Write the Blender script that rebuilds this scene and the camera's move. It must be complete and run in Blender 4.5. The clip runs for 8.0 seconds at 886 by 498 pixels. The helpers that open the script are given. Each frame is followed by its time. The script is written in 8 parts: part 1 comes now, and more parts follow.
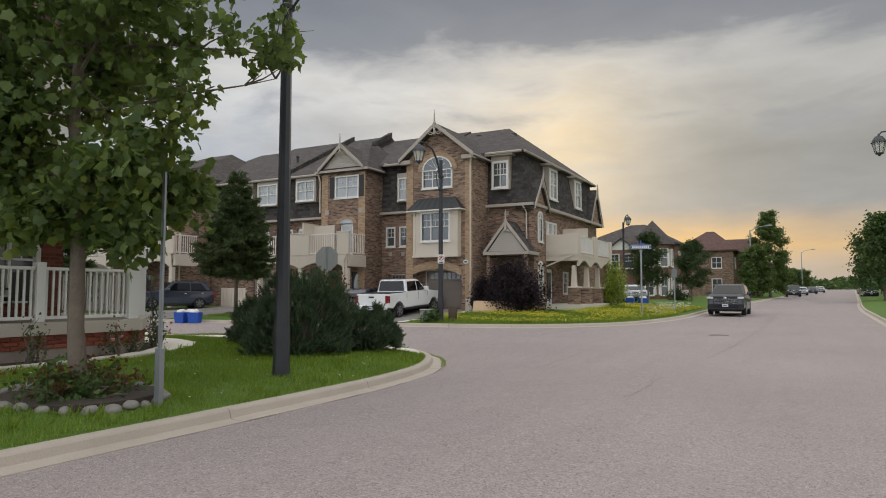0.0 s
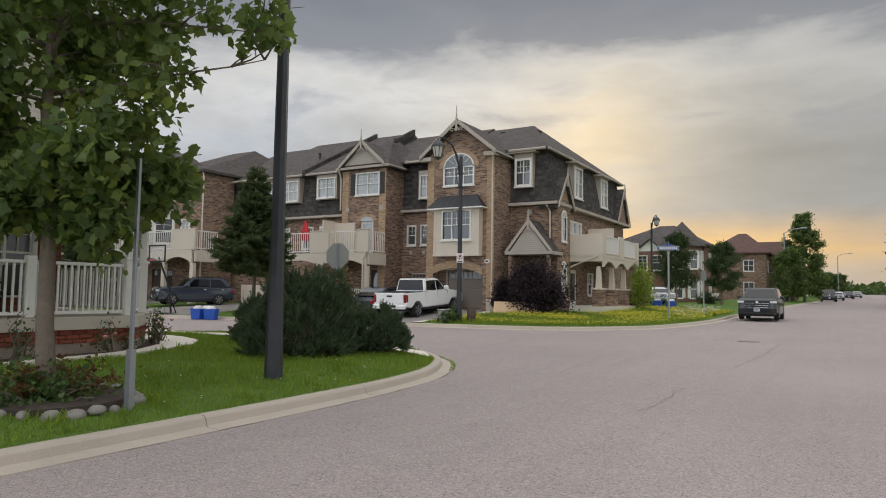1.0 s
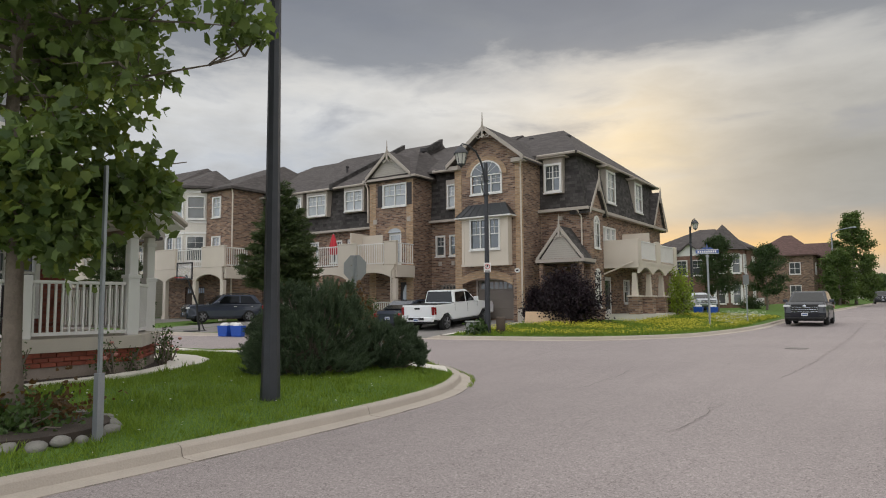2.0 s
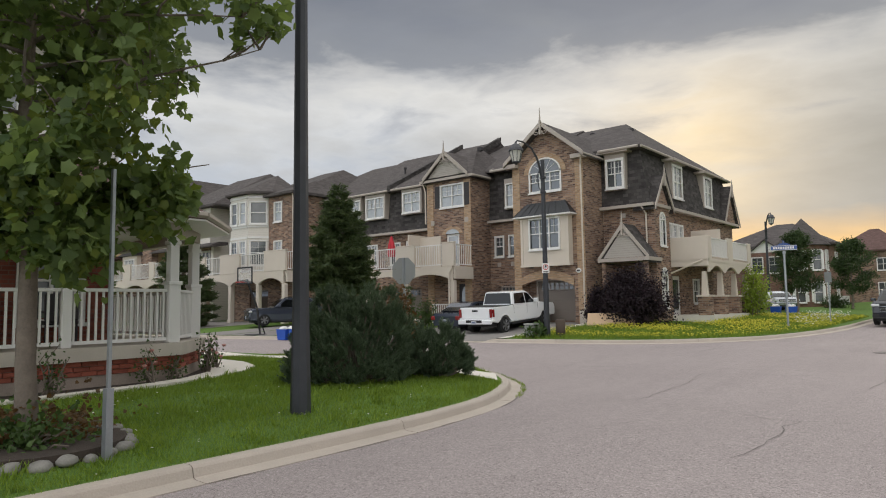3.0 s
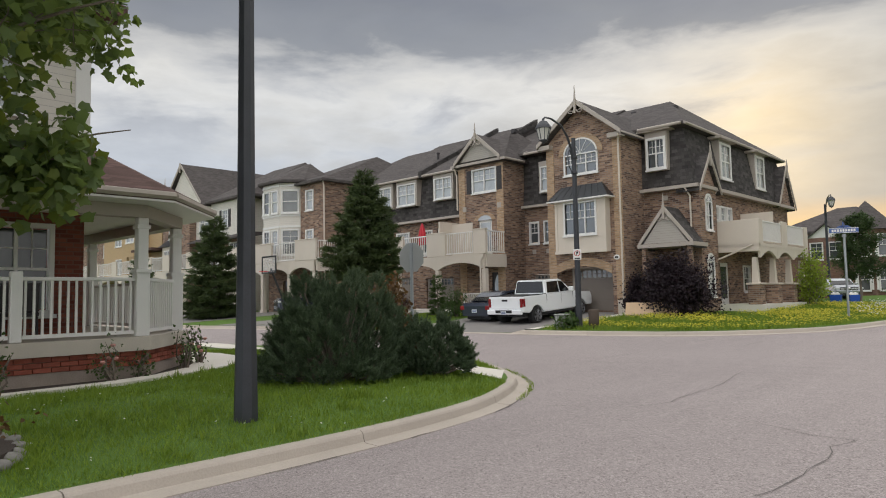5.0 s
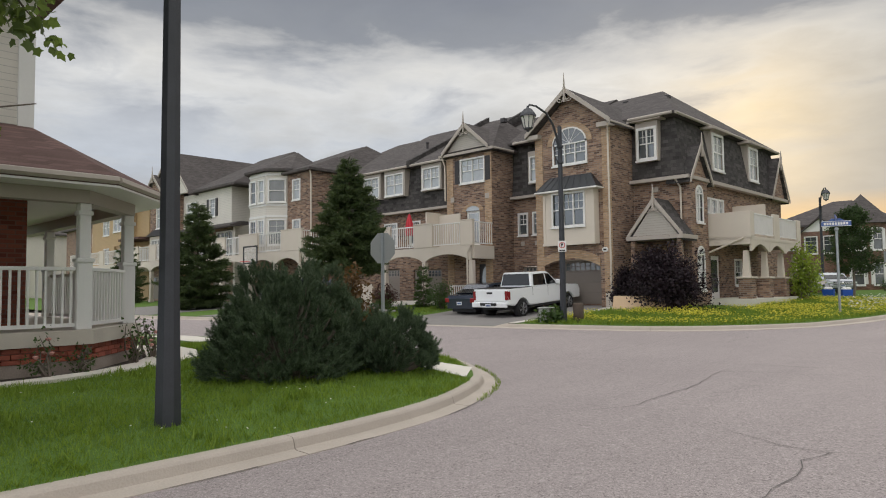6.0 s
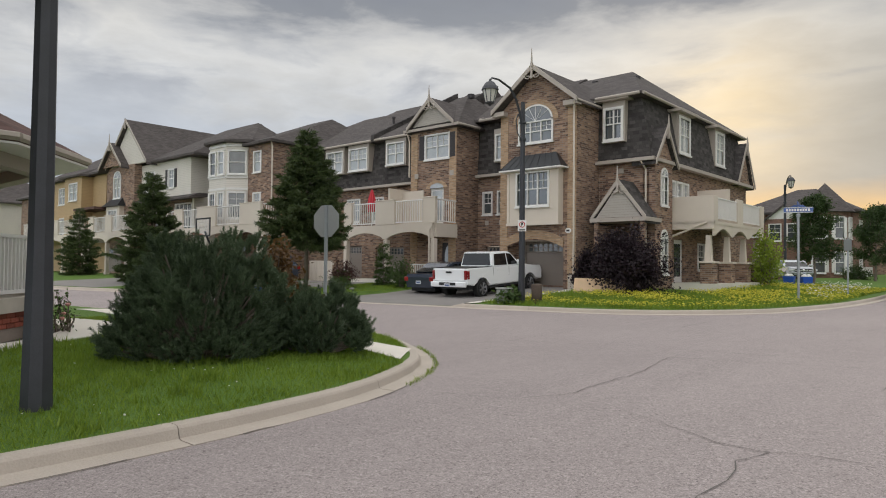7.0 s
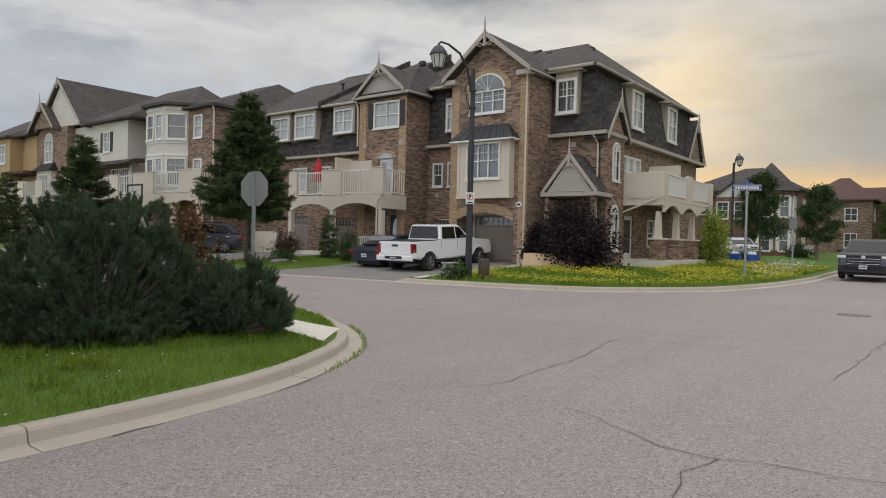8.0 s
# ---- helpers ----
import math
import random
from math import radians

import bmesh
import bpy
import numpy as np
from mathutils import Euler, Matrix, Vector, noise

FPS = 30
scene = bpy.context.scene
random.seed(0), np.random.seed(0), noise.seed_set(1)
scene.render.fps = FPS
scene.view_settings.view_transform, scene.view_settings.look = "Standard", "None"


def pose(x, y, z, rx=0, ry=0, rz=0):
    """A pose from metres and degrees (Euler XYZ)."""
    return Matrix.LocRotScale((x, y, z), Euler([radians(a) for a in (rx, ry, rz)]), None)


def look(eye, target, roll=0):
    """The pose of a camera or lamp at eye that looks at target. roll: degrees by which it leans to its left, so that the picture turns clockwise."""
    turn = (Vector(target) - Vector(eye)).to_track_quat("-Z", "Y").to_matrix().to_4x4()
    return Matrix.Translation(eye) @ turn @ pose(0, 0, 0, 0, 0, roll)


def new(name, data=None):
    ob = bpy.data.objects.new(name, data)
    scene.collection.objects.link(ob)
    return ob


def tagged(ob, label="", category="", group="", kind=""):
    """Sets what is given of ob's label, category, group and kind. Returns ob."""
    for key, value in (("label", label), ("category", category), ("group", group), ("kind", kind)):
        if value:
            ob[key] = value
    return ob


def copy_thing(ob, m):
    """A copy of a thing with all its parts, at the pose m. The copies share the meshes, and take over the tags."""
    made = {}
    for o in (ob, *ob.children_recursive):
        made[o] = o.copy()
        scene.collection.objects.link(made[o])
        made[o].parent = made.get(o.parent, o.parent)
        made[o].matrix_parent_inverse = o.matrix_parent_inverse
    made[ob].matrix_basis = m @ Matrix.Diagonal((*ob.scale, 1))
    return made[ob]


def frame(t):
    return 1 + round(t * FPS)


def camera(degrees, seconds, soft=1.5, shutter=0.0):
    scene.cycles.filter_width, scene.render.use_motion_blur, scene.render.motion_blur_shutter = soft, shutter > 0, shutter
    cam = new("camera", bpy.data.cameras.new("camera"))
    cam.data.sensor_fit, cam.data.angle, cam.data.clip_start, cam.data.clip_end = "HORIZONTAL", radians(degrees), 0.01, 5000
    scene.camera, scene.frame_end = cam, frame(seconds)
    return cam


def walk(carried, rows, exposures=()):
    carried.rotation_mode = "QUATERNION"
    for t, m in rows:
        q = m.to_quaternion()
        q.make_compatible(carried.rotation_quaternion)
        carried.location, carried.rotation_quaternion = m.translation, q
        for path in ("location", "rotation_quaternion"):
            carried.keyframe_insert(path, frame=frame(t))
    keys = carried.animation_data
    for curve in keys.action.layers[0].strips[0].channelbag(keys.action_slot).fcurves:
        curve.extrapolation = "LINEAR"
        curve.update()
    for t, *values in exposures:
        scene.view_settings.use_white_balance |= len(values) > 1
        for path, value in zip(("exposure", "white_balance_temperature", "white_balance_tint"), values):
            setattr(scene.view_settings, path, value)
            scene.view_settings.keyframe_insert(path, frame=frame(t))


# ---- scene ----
cam = camera(67.1, 8.0, soft=1.05)
PATH = [
    (0, (17.707, -31.723, 1.482), (16.749, -29.972, 1.612), 0.1),
    (0.5, (17.714, -31.286, 1.498), (16.722, -29.554, 1.622), 0.4),
    (1, (17.645, -30.857, 1.494), (16.616, -29.147, 1.622), 0.9),
    (2.3, (17.561, -29.669, 1.487), (16.401, -28.048, 1.651), -0.7),
    (2.5, (17.525, -29.536, 1.536), (16.335, -27.937, 1.697), -0.7),
    (3, (17.502, -29.089, 1.562), (16.225, -27.559, 1.728), -0.9),
    (3.5, (17.417, -28.685, 1.576), (16.077, -27.21, 1.747), -0.5),
    (4, (17.415, -28.222, 1.546), (16.042, -26.778, 1.716), -0.6),
    (4.5, (17.312, -27.747, 1.533), (15.926, -26.314, 1.686), -1.0),
    (6, (17.166, -26.374, 1.552), (15.783, -24.934, 1.664), -0.7),
    (6.5, (17.153, -25.901, 1.517), (15.779, -24.45, 1.604), -0.2),
    (7, (17.062, -25.418, 1.499), (15.737, -23.921, 1.55), 0.6),
    (7.5, (16.912, -24.898, 1.492), (15.644, -23.351, 1.499), 1.2),
    (8, (16.735, -24.495, 1.522), (15.514, -22.911, 1.494), 1.4),
]
EXPOSURES = [(0, -0.15), (1, -0.1), (2.5, -0.06), (3.5, 0.03), (4.5, 0.05), (6, 0.0), (7, -0.04), (8, -0.14)]
walk(cam, [(t, look(e, g, r)) for t, e, g, r in PATH], EXPOSURES)

# ---- world and sun ----
SUN_AZ, SUN_EL = radians(-19), radians(12)


def make_world():
    w = bpy.data.worlds.new("sky")
    scene.world = w
    w.use_nodes = True
    nt = w.node_tree
    nt.nodes.clear()
    N, L = nt.nodes.new, nt.links.new

    def math_(op, a, b=None, clamp=False):
        n = N("ShaderNodeMath")
        n.operation, n.use_clamp = op, clamp
        for i, v in enumerate((a, b)):
            if v is None:
                continue
            if isinstance(v, (int, float)):
                n.inputs[i].default_value = v
            else:
                L(v, n.inputs[i])
        return n.outputs[0]

    def ramp(fac, stops):
        n = N("ShaderNodeValToRGB")
        e = n.color_ramp.elements
        while len(e) < len(stops):
            e.new(0.5)
        for el, (p, c) in zip(e, stops):
            el.position, el.color = p, (*c, 1)
        L(fac, n.inputs[0])
        return n.outputs[0]

    def mix(fac, a, b, kind="MIX"):
        n = N("ShaderNodeMix")
        n.data_type, n.blend_type = "RGBA", kind
        if isinstance(fac, (int, float)):
            n.inputs[0].default_value = fac
        else:
            L(fac, n.inputs[0])
        for i, v in ((6, a), (7, b)):
            if isinstance(v, tuple):
                n.inputs[i].default_value = (*v, 1)
            else:
                L(v, n.inputs[i])
        return n.outputs[2]

    tc = N("ShaderNodeTexCoord")
    sep = N("ShaderNodeSeparateXYZ")
    L(tc.outputs["Generated"], sep.inputs[0])
    x, y, z = sep.outputs
    up = math_("MAXIMUM", z, 0.0)

    def clouds(scale, detail, offset, flat, rough=0.55, dist=0.3):
        """Cloud noise round the sky, drawn out level by flat."""
        m = N("ShaderNodeMapping")
        m.inputs["Location"].default_value = offset
        m.inputs["Scale"].default_value = (1, 1, flat)
        L(tc.outputs["Generated"], m.inputs[0])
        n = N("ShaderNodeTexNoise")
        n.inputs["Scale"].default_value = scale
        n.inputs["Detail"].default_value = detail
        n.inputs["Roughness"].default_value = rough
        n.inputs["Distortion"].default_value = dist
        L(m.outputs[0], n.inputs["Vector"])
        return n.outputs[0]

    big = clouds(2.0, 6, (3.1, 1.7, 0.4), 2.6, 0.5, 0.2)
    mid = clouds(5.0, 8, (6.4, 2.2, 1.3), 3.4, 0.55, 0.3)
    fine = clouds(11.0, 9, (9.2, 4.0, 0.7), 3.0, 0.6, 0.2)
    # heading off the sunset: positive to its right
    off = N("ShaderNodeVectorMath")
    off.operation = "DOT_PRODUCT"
    L(tc.outputs["Generated"], off.inputs[0])
    off.inputs[1].default_value = (math.cos(SUN_AZ), -math.sin(SUN_AZ), 0)
    right = math_("MULTIPLY", math_("SUBTRACT", off.outputs["Value"], -0.03), 4.0, True)
    # layered stratus: the height in the sky, ruffled by the cloud noise, picks the layer
    lay = math_("ADD", up, math_("MULTIPLY", math_("SUBTRACT", big, 0.5), 0.15))
    lay = math_("ADD", lay, math_("ADD", math_("MULTIPLY", math_("SUBTRACT", mid, 0.5), 0.16), math_("MULTIPLY", math_("SUBTRACT", fine, 0.5), 0.06)))
    body = ramp(lay, [(0.0, (0.40, 0.40, 0.41)), (0.10, (0.45, 0.45, 0.455)), (0.17, (0.50, 0.50, 0.50)), (0.23, (0.62, 0.615, 0.60)), (0.29, (0.72, 0.71, 0.685)), (0.325, (0.54, 0.54, 0.54)), (0.36, (0.27, 0.285, 0.315)), (0.46, (0.185, 0.20, 0.24)), (0.60, (0.48, 0.48, 0.48)), (1.0, (0.52, 0.515, 0.50))])
    tone = math_("ADD", 0.78, math_("ADD", math_("MULTIPLY", mid, 0.22), math_("MULTIPLY", fine, 0.28)))
    # grey veil low on the right of the sunset
    veil = math_("MULTIPLY", right, math_("SUBTRACT", 1.0, math_("MULTIPLY", math_("ABSOLUTE", math_("SUBTRACT", up, 0.19)), 4.8), True))
    body = mix(math_("MULTIPLY", veil, 0.9), body, (0.31, 0.305, 0.285))
    # soft grey cloud bars across the bright part
    bar = math_("SUBTRACT", 1.0, math_("MULTIPLY", math_("ABSOLUTE", math_("SUBTRACT", up, 0.25)), 11.0), True)
    bar = math_("MULTIPLY", bar, math_("MULTIPLY", math_("SUBTRACT", mid, 0.50, True), 7.0, True))
    body = mix(math_("MULTIPLY", bar, 0.75), body, (0.33, 0.33, 0.345))
    # nearness to the sunset in heading
    glow = N("ShaderNodeVectorMath")
    glow.operation = "DOT_PRODUCT"
    L(tc.outputs["Generated"], glow.inputs[0])
    glow.inputs[1].default_value = (math.sin(SUN_AZ) * 0.98, math.cos(SUN_AZ) * 0.98, 0.20)
    toward = math_("MAXIMUM", glow.outputs["Value"], 0.0)
    below = math_("MULTIPLY", math_("SUBTRACT", 0.37, lay), 10.0, True)
    wide = math_("MULTIPLY", math_("MULTIPLY", math_("POWER", toward, 45.0), math_("SUBTRACT", 1.0, bar)), below)
    body = mix(math_("MULTIPLY", wide, 0.30), body, (0.80, 0.66, 0.45))
    near = math_("MULTIPLY", math_("POWER", toward, 220.0), below)
    body = mix(math_("MULTIPLY", math_("MULTIPLY", near, 0.62), math_("SUBTRACT", 1.75, math_("MULTIPLY", mid, 1.9), True), True), body, (1.05, 0.80, 0.44))
    # blue-grey distance away from the sunset, low down
    blue = math_("MULTIPLY", math_("MULTIPLY", math_("SUBTRACT", -0.14, off.outputs["Value"]), 3.5, True), math_("SUBTRACT", 1.0, math_("MULTIPLY", up, 2.9), True))
    blue = math_("MULTIPLY", blue, math_("SUBTRACT", math_("MULTIPLY", mid, 3.0), 0.7, True), True)
    body = mix(math_("MULTIPLY", blue, 0.85), body, (0.42, 0.51, 0.66))
    # a clear strip low over the horizon under the sunset
    wave = math_("ADD", 0.066, math_("MULTIPLY", math_("SUBTRACT", mid, 0.5), 0.06))
    strip = math_("MULTIPLY", math_("SUBTRACT", 1.0, math_("MULTIPLY", math_("ABSOLUTE", math_("SUBTRACT", z, wave)), 17.0), True), math_("POWER", toward, 6.0))
    body = mix(math_("MULTIPLY", strip, 1.0, True), body, (0.92, 0.56, 0.20))
    shade = N("ShaderNodeVectorMath")
    shade.operation = "SCALE"
    L(body, shade.inputs[0])
    L(tone, shade.inputs["Scale"])
    body = shade.outputs[0]
    sky = N("ShaderNodeTexSky")
    sky.sky_type, sky.sun_disc = "NISHITA", False
    sky.sun_elevation, sky.sun_rotation = SUN_EL, SUN_AZ
    body = mix(0.004, body, sky.outputs[0], "ADD")
    # an overcast dome is brighter overhead than near the horizon
    lift = math_("ADD", 1.0, math_("MULTIPLY", math_("MAXIMUM", math_("SUBTRACT", up, 0.44), 0.0), 4.2))
    # added fill: unseen sky opposite the sunset raised to brighten the house fronts
    lift = math_("ADD", lift, math_("MULTIPLY", math_("MAXIMUM", math_("MULTIPLY", glow.outputs["Value"], -1.0), 0.0), 2.45))
    bg = N("ShaderNodeBackground")
    L(body, bg.inputs[0])
    L(lift, bg.inputs[1])
    out = N("ShaderNodeOutputWorld")
    L(bg.outputs[0], out.inputs[0])


make_world()
sun = new("sun", bpy.data.lights.new("sun", "SUN"))
sun.data.energy, sun.data.angle, sun.data.color = 0.7, radians(14), (1.0, 0.88, 0.74)
sun.matrix_basis = look((0, 0, 0), (-math.sin(SUN_AZ) * math.cos(SUN_EL), -math.cos(SUN_AZ) * math.cos(SUN_EL), -math.sin(SUN_EL)))


# ---- materials ----
class Mat:
    """A node material: colour with two scales of variation, roughness and bump."""

    def __init__(self, name, color, rough=0.7, metal=0.0, vary=0.12, scale=2.0, grain=40.0, bump=0.15, spec=0.4, coat=0.0, pieces=0.0):
        self.m = bpy.data.materials.new(name)
        self.m.use_nodes = True
        self.nt = self.m.node_tree
        self.b = self.nt.nodes["Principled BSDF"]
        self.b.inputs["Roughness"].default_value = rough
        self.b.inputs["Metallic"].default_value = metal
        self.b.inputs["Specular IOR Level"].default_value = spec
        self.b.inputs["Coat Weight"].default_value = coat
        self.geo = self.nt.nodes.new("ShaderNodeNewGeometry")
        self.pos = self.geo.outputs["Position"]
        self.color = self.rgb(color)
        if vary:
            n1, n2 = self.noise(scale, 5), self.noise(grain, 3)
            f = self.math("ADD", self.math("MULTIPLY", self.math("SUBTRACT", n1, 0.5), vary * 2.6), self.math("MULTIPLY", self.math("SUBTRACT", n2, 0.5), vary * 2.0))
            self.color = self.scale(self.color, self.math("ADD", f, 1.0))
            if bump:
                self.bump(n2, bump)
        if pieces:
            oi = self.nt.nodes.new("ShaderNodeObjectInfo")
            f = self.math("ADD", self.math("MULTIPLY", self.math("SUBTRACT", oi.outputs["Random"], 0.5), pieces), 1.0)
            self.color = self.scale(self.color, f)
        self.done()

    def done(self):
        self.nt.links.new(self.color, self.b.inputs["Base Color"])
        return self

    def rgb(self, c):
        n = self.nt.nodes.new("ShaderNodeRGB")
        n.outputs[0].default_value = (*c, 1)
        return n.outputs[0]

    def noise(self, scale, detail=4, vec=None, stretch=None, rough=0.55):
        n = self.nt.nodes.new("ShaderNodeTexNoise")
        n.inputs["Scale"].default_value, n.inputs["Detail"].default_value, n.inputs["Roughness"].default_value = scale, detail, rough
        vec = vec or self.pos
        if stretch:
            m = self.nt.nodes.new("ShaderNodeMapping")
            m.inputs["Scale"].default_value = stretch
            self.nt.links.new(vec, m.inputs[0])
            vec = m.outputs[0]
        self.nt.links.new(vec, n.inputs["Vector"])
        return n.outputs[0]

    def math(self, op, a, b=None, clamp=False):
        n = self.nt.nodes.new("ShaderNodeMath")
        n.operation, n.use_clamp = op, clamp
        for i, v in enumerate((a, b)):
            if v is None:
                continue
            if isinstance(v, (int, float)):
                n.inputs[i].default_value = v
            else:
                self.nt.links.new(v, n.inputs[i])
        return n.outputs[0]

    def mix(self, fac, a, b, kind="MIX"):
        n = self.nt.nodes.new("ShaderNodeMix")
        n.data_type, n.blend_type = "RGBA", kind
        if isinstance(fac, (int, float)):
            n.inputs[0].default_value = fac
        else:
            self.nt.links.new(fac, n.inputs[0])
        for i, v in ((6, a), (7, b)):
            if isinstance(v, tuple):
                n.inputs[i].default_value = (*v, 1)
            else:
                self.nt.links.new(v, n.inputs[i])
        return n.outputs[2]

    def scale(self, c, f):
        n = self.nt.nodes.new("ShaderNodeVectorMath")
        n.operation = "SCALE"
        self.nt.links.new(c, n.inputs[0])
        self.nt.links.new(f, n.inputs["Scale"])
        return n.outputs[0]

    def ramp(self, fac, stops):
        n = self.nt.nodes.new("ShaderNodeValToRGB")
        e = n.color_ramp.elements
        while len(e) < len(stops):
            e.new(0.5)
        for el, (p, c) in zip(e, stops):
            el.position, el.color = p, (*c, 1)
        self.nt.links.new(fac, n.inputs[0])
        return n.outputs[0]

    def bump(self, h, strength, dist=0.02):
        n = self.nt.nodes.new("ShaderNodeBump")
        n.inputs["Strength"].default_value, n.inputs["Distance"].default_value = strength, dist
        self.nt.links.new(h, n.inputs["Height"])
        self.nt.links.new(n.outputs[0], self.b.inputs["Normal"])

    def wall_vec(self):
        """(x + y, z): a flat map for upright walls along either axis."""
        s = self.nt.nodes.new("ShaderNodeSeparateXYZ")
        self.nt.links.new(self.pos, s.inputs[0])
        c = self.nt.nodes.new("ShaderNodeCombineXYZ")
        self.nt.links.new(self.math("ADD", s.outputs[0], s.outputs[1]), c.inputs[0])
        self.nt.links.new(s.outputs[2], c.inputs[1])
        return c.outputs[0]


def brick_mat(name, tones, mortar, w=0.24, h=0.083, joint=0.011):
    """Brickwork of several tones, each brick of its own shade."""
    k = Mat(name, tones[0], rough=0.85, vary=0, spec=0.25)
    v = k.wall_vec()
    bt = k.nt.nodes.new("ShaderNodeTexBrick")
    k.nt.links.new(v, bt.inputs["Vector"])
    bt.inputs["Color1"].default_value = (0, 0, 0, 1)
    bt.inputs["Color2"].default_value = (1, 1, 1, 1)
    bt.inputs["Mortar"].default_value = (0.5, 0.5, 0.5, 1)
    bt.inputs["Scale"].default_value = 1.0
    bt.inputs["Brick Width"].default_value, bt.inputs["Row Height"].default_value = w, h
    bt.inputs["Mortar Size"].default_value = joint
    bt.inputs["Bias"].default_value = 0.0
    n = k.noise(1.4, 4)
    shade = k.math("ADD", k.math("MULTIPLY", bt.outputs["Color"], 0.72), k.math("MULTIPLY", n, 0.28))
    stops = [(0.12 + 0.76 * i / (len(tones) - 1), t) for i, t in enumerate(tones)]
    col = k.ramp(shade, stops)
    grain = k.noise(60, 3)
    col = k.scale(col, k.math("ADD", k.math("MULTIPLY", k.math("SUBTRACT", grain, 0.5), 0.45), 1.0))
    k.color = k.mix(bt.outputs["Fac"], col, mortar)
    k.bump(k.math("SUBTRACT", 1.0, bt.outputs["Fac"]), 0.5, 0.012)
    return k.done().m


def course_mat(name, color, row=0.14, wid=0.3, vary=0.25, rough=0.9):
    """Shingles in courses, by height and along the wall."""
    k = Mat(name, color, rough=rough, vary=0, spec=0.2)
    v = k.wall_vec()
    bt = k.nt.nodes.new("ShaderNodeTexBrick")
    k.nt.links.new(v, bt.inputs["Vector"])
    bt.inputs["Color1"].default_value = (0, 0, 0, 1)
    bt.inputs["Color2"].default_value = (1, 1, 1, 1)
    bt.inputs["Mortar"].default_value = (0.2, 0.2, 0.2, 1)
    bt.inputs["Scale"].default_value = 1.0
    bt.inputs["Brick Width"].default_value, bt.inputs["Row Height"].default_value = wid, row
    bt.inputs["Mortar Size"].default_value = 0.008
    n, g = k.noise(0.8, 5), k.noise(45, 3)
    f = k.math("ADD", k.math("MULTIPLY", k.math("SUBTRACT", bt.outputs["Color"], 0.5), vary * 1.6), k.math("MULTIPLY", k.math("SUBTRACT", n, 0.5), vary * 1.6))
    f = k.math("ADD", f, k.math("MULTIPLY", k.math("SUBTRACT", g, 0.5), vary * 2.0))
    k.color = k.scale(k.rgb(color), k.math("ADD", f, 1.0))
    k.bump(k.math("SUBTRACT", bt.outputs["Color"], bt.outputs["Fac"]), 0.35, 0.012)
    return k.done().m


def siding_mat(name, color, row=0.13):
    k = Mat(name, color, rough=0.6, vary=0.05, scale=1.0, grain=30, bump=0)
    s = k.nt.nodes.new("ShaderNodeSeparateXYZ")
    k.nt.links.new(k.pos, s.inputs[0])
    saw = k.math("FRACT", k.math("DIVIDE", s.outputs[2], row))
    # shade line where the boards overlap, darkened into the colour
    lap_shade = k.math("LESS_THAN", saw, 0.1)
    k.color = k.scale(k.color, k.math("SUBTRACT", 1.0, k.math("MULTIPLY", lap_shade, 0.28)))
    k.bump(saw, 0.4, 0.02)
    return k.done().m


def asphalt_mat():
    k = Mat("asphalt", (0.304, 0.264, 0.258), rough=0.88, vary=0, spec=0.25)
    big, mid, fine = k.noise(0.22, 5), k.noise(2.2, 5), k.noise(85, 2)
    streak = k.noise(0.8, 4, stretch=(2.6, 0.12, 1))
    f = k.math("ADD", k.math("MULTIPLY", k.math("SUBTRACT", big, 0.5), 0.30), k.math("MULTIPLY", k.math("SUBTRACT", mid, 0.5), 0.12))
    f = k.math("ADD", f, k.math("MULTIPLY", k.math("SUBTRACT", fine, 0.5), 1.6))
    vo = k.nt.nodes.new("ShaderNodeTexVoronoi")
    vo.inputs["Scale"].default_value = 60.0
    k.nt.links.new(k.pos, vo.inputs["Vector"])
    sp = k.nt.nodes.new("ShaderNodeSeparateColor")
    k.nt.links.new(vo.outputs["Color"], sp.inputs[0])
    chips = k.math("SUBTRACT", k.math("POWER", sp.outputs[0], 5.0), k.math("POWER", sp.outputs[1], 7.0))
    f = k.math("ADD", f, k.math("MULTIPLY", k.math("SUBTRACT", chips, 0.04), 0.36))
    coarse = k.noise(26, 3)
    f = k.math("ADD", f, k.math("MULTIPLY", k.math("SUBTRACT", coarse, 0.5), 0.6))
    f = k.math("ADD", f, k.math("MULTIPLY", k.math("SUBTRACT", streak, 0.5), 0.18))
    k.color = k.scale(k.color, k.math("ADD", f, 1.0))
    k.bump(fine, 0.5, 0.006)
    return k.done().m


def grass_mat(name="lawn", a=(0.055, 0.115, 0.017), b=(0.12, 0.20, 0.032)):
    k = Mat(name, a, rough=0.8, vary=0, spec=0.25)
    n, g = k.noise(0.7, 5), k.noise(28, 4)
    k.color = k.mix(k.math("ADD", k.math("MULTIPLY", n, 0.55), k.math("MULTIPLY", g, 0.45)), a, b)
    k.bump(g, 0.8, 0.03)
    return k.done().m


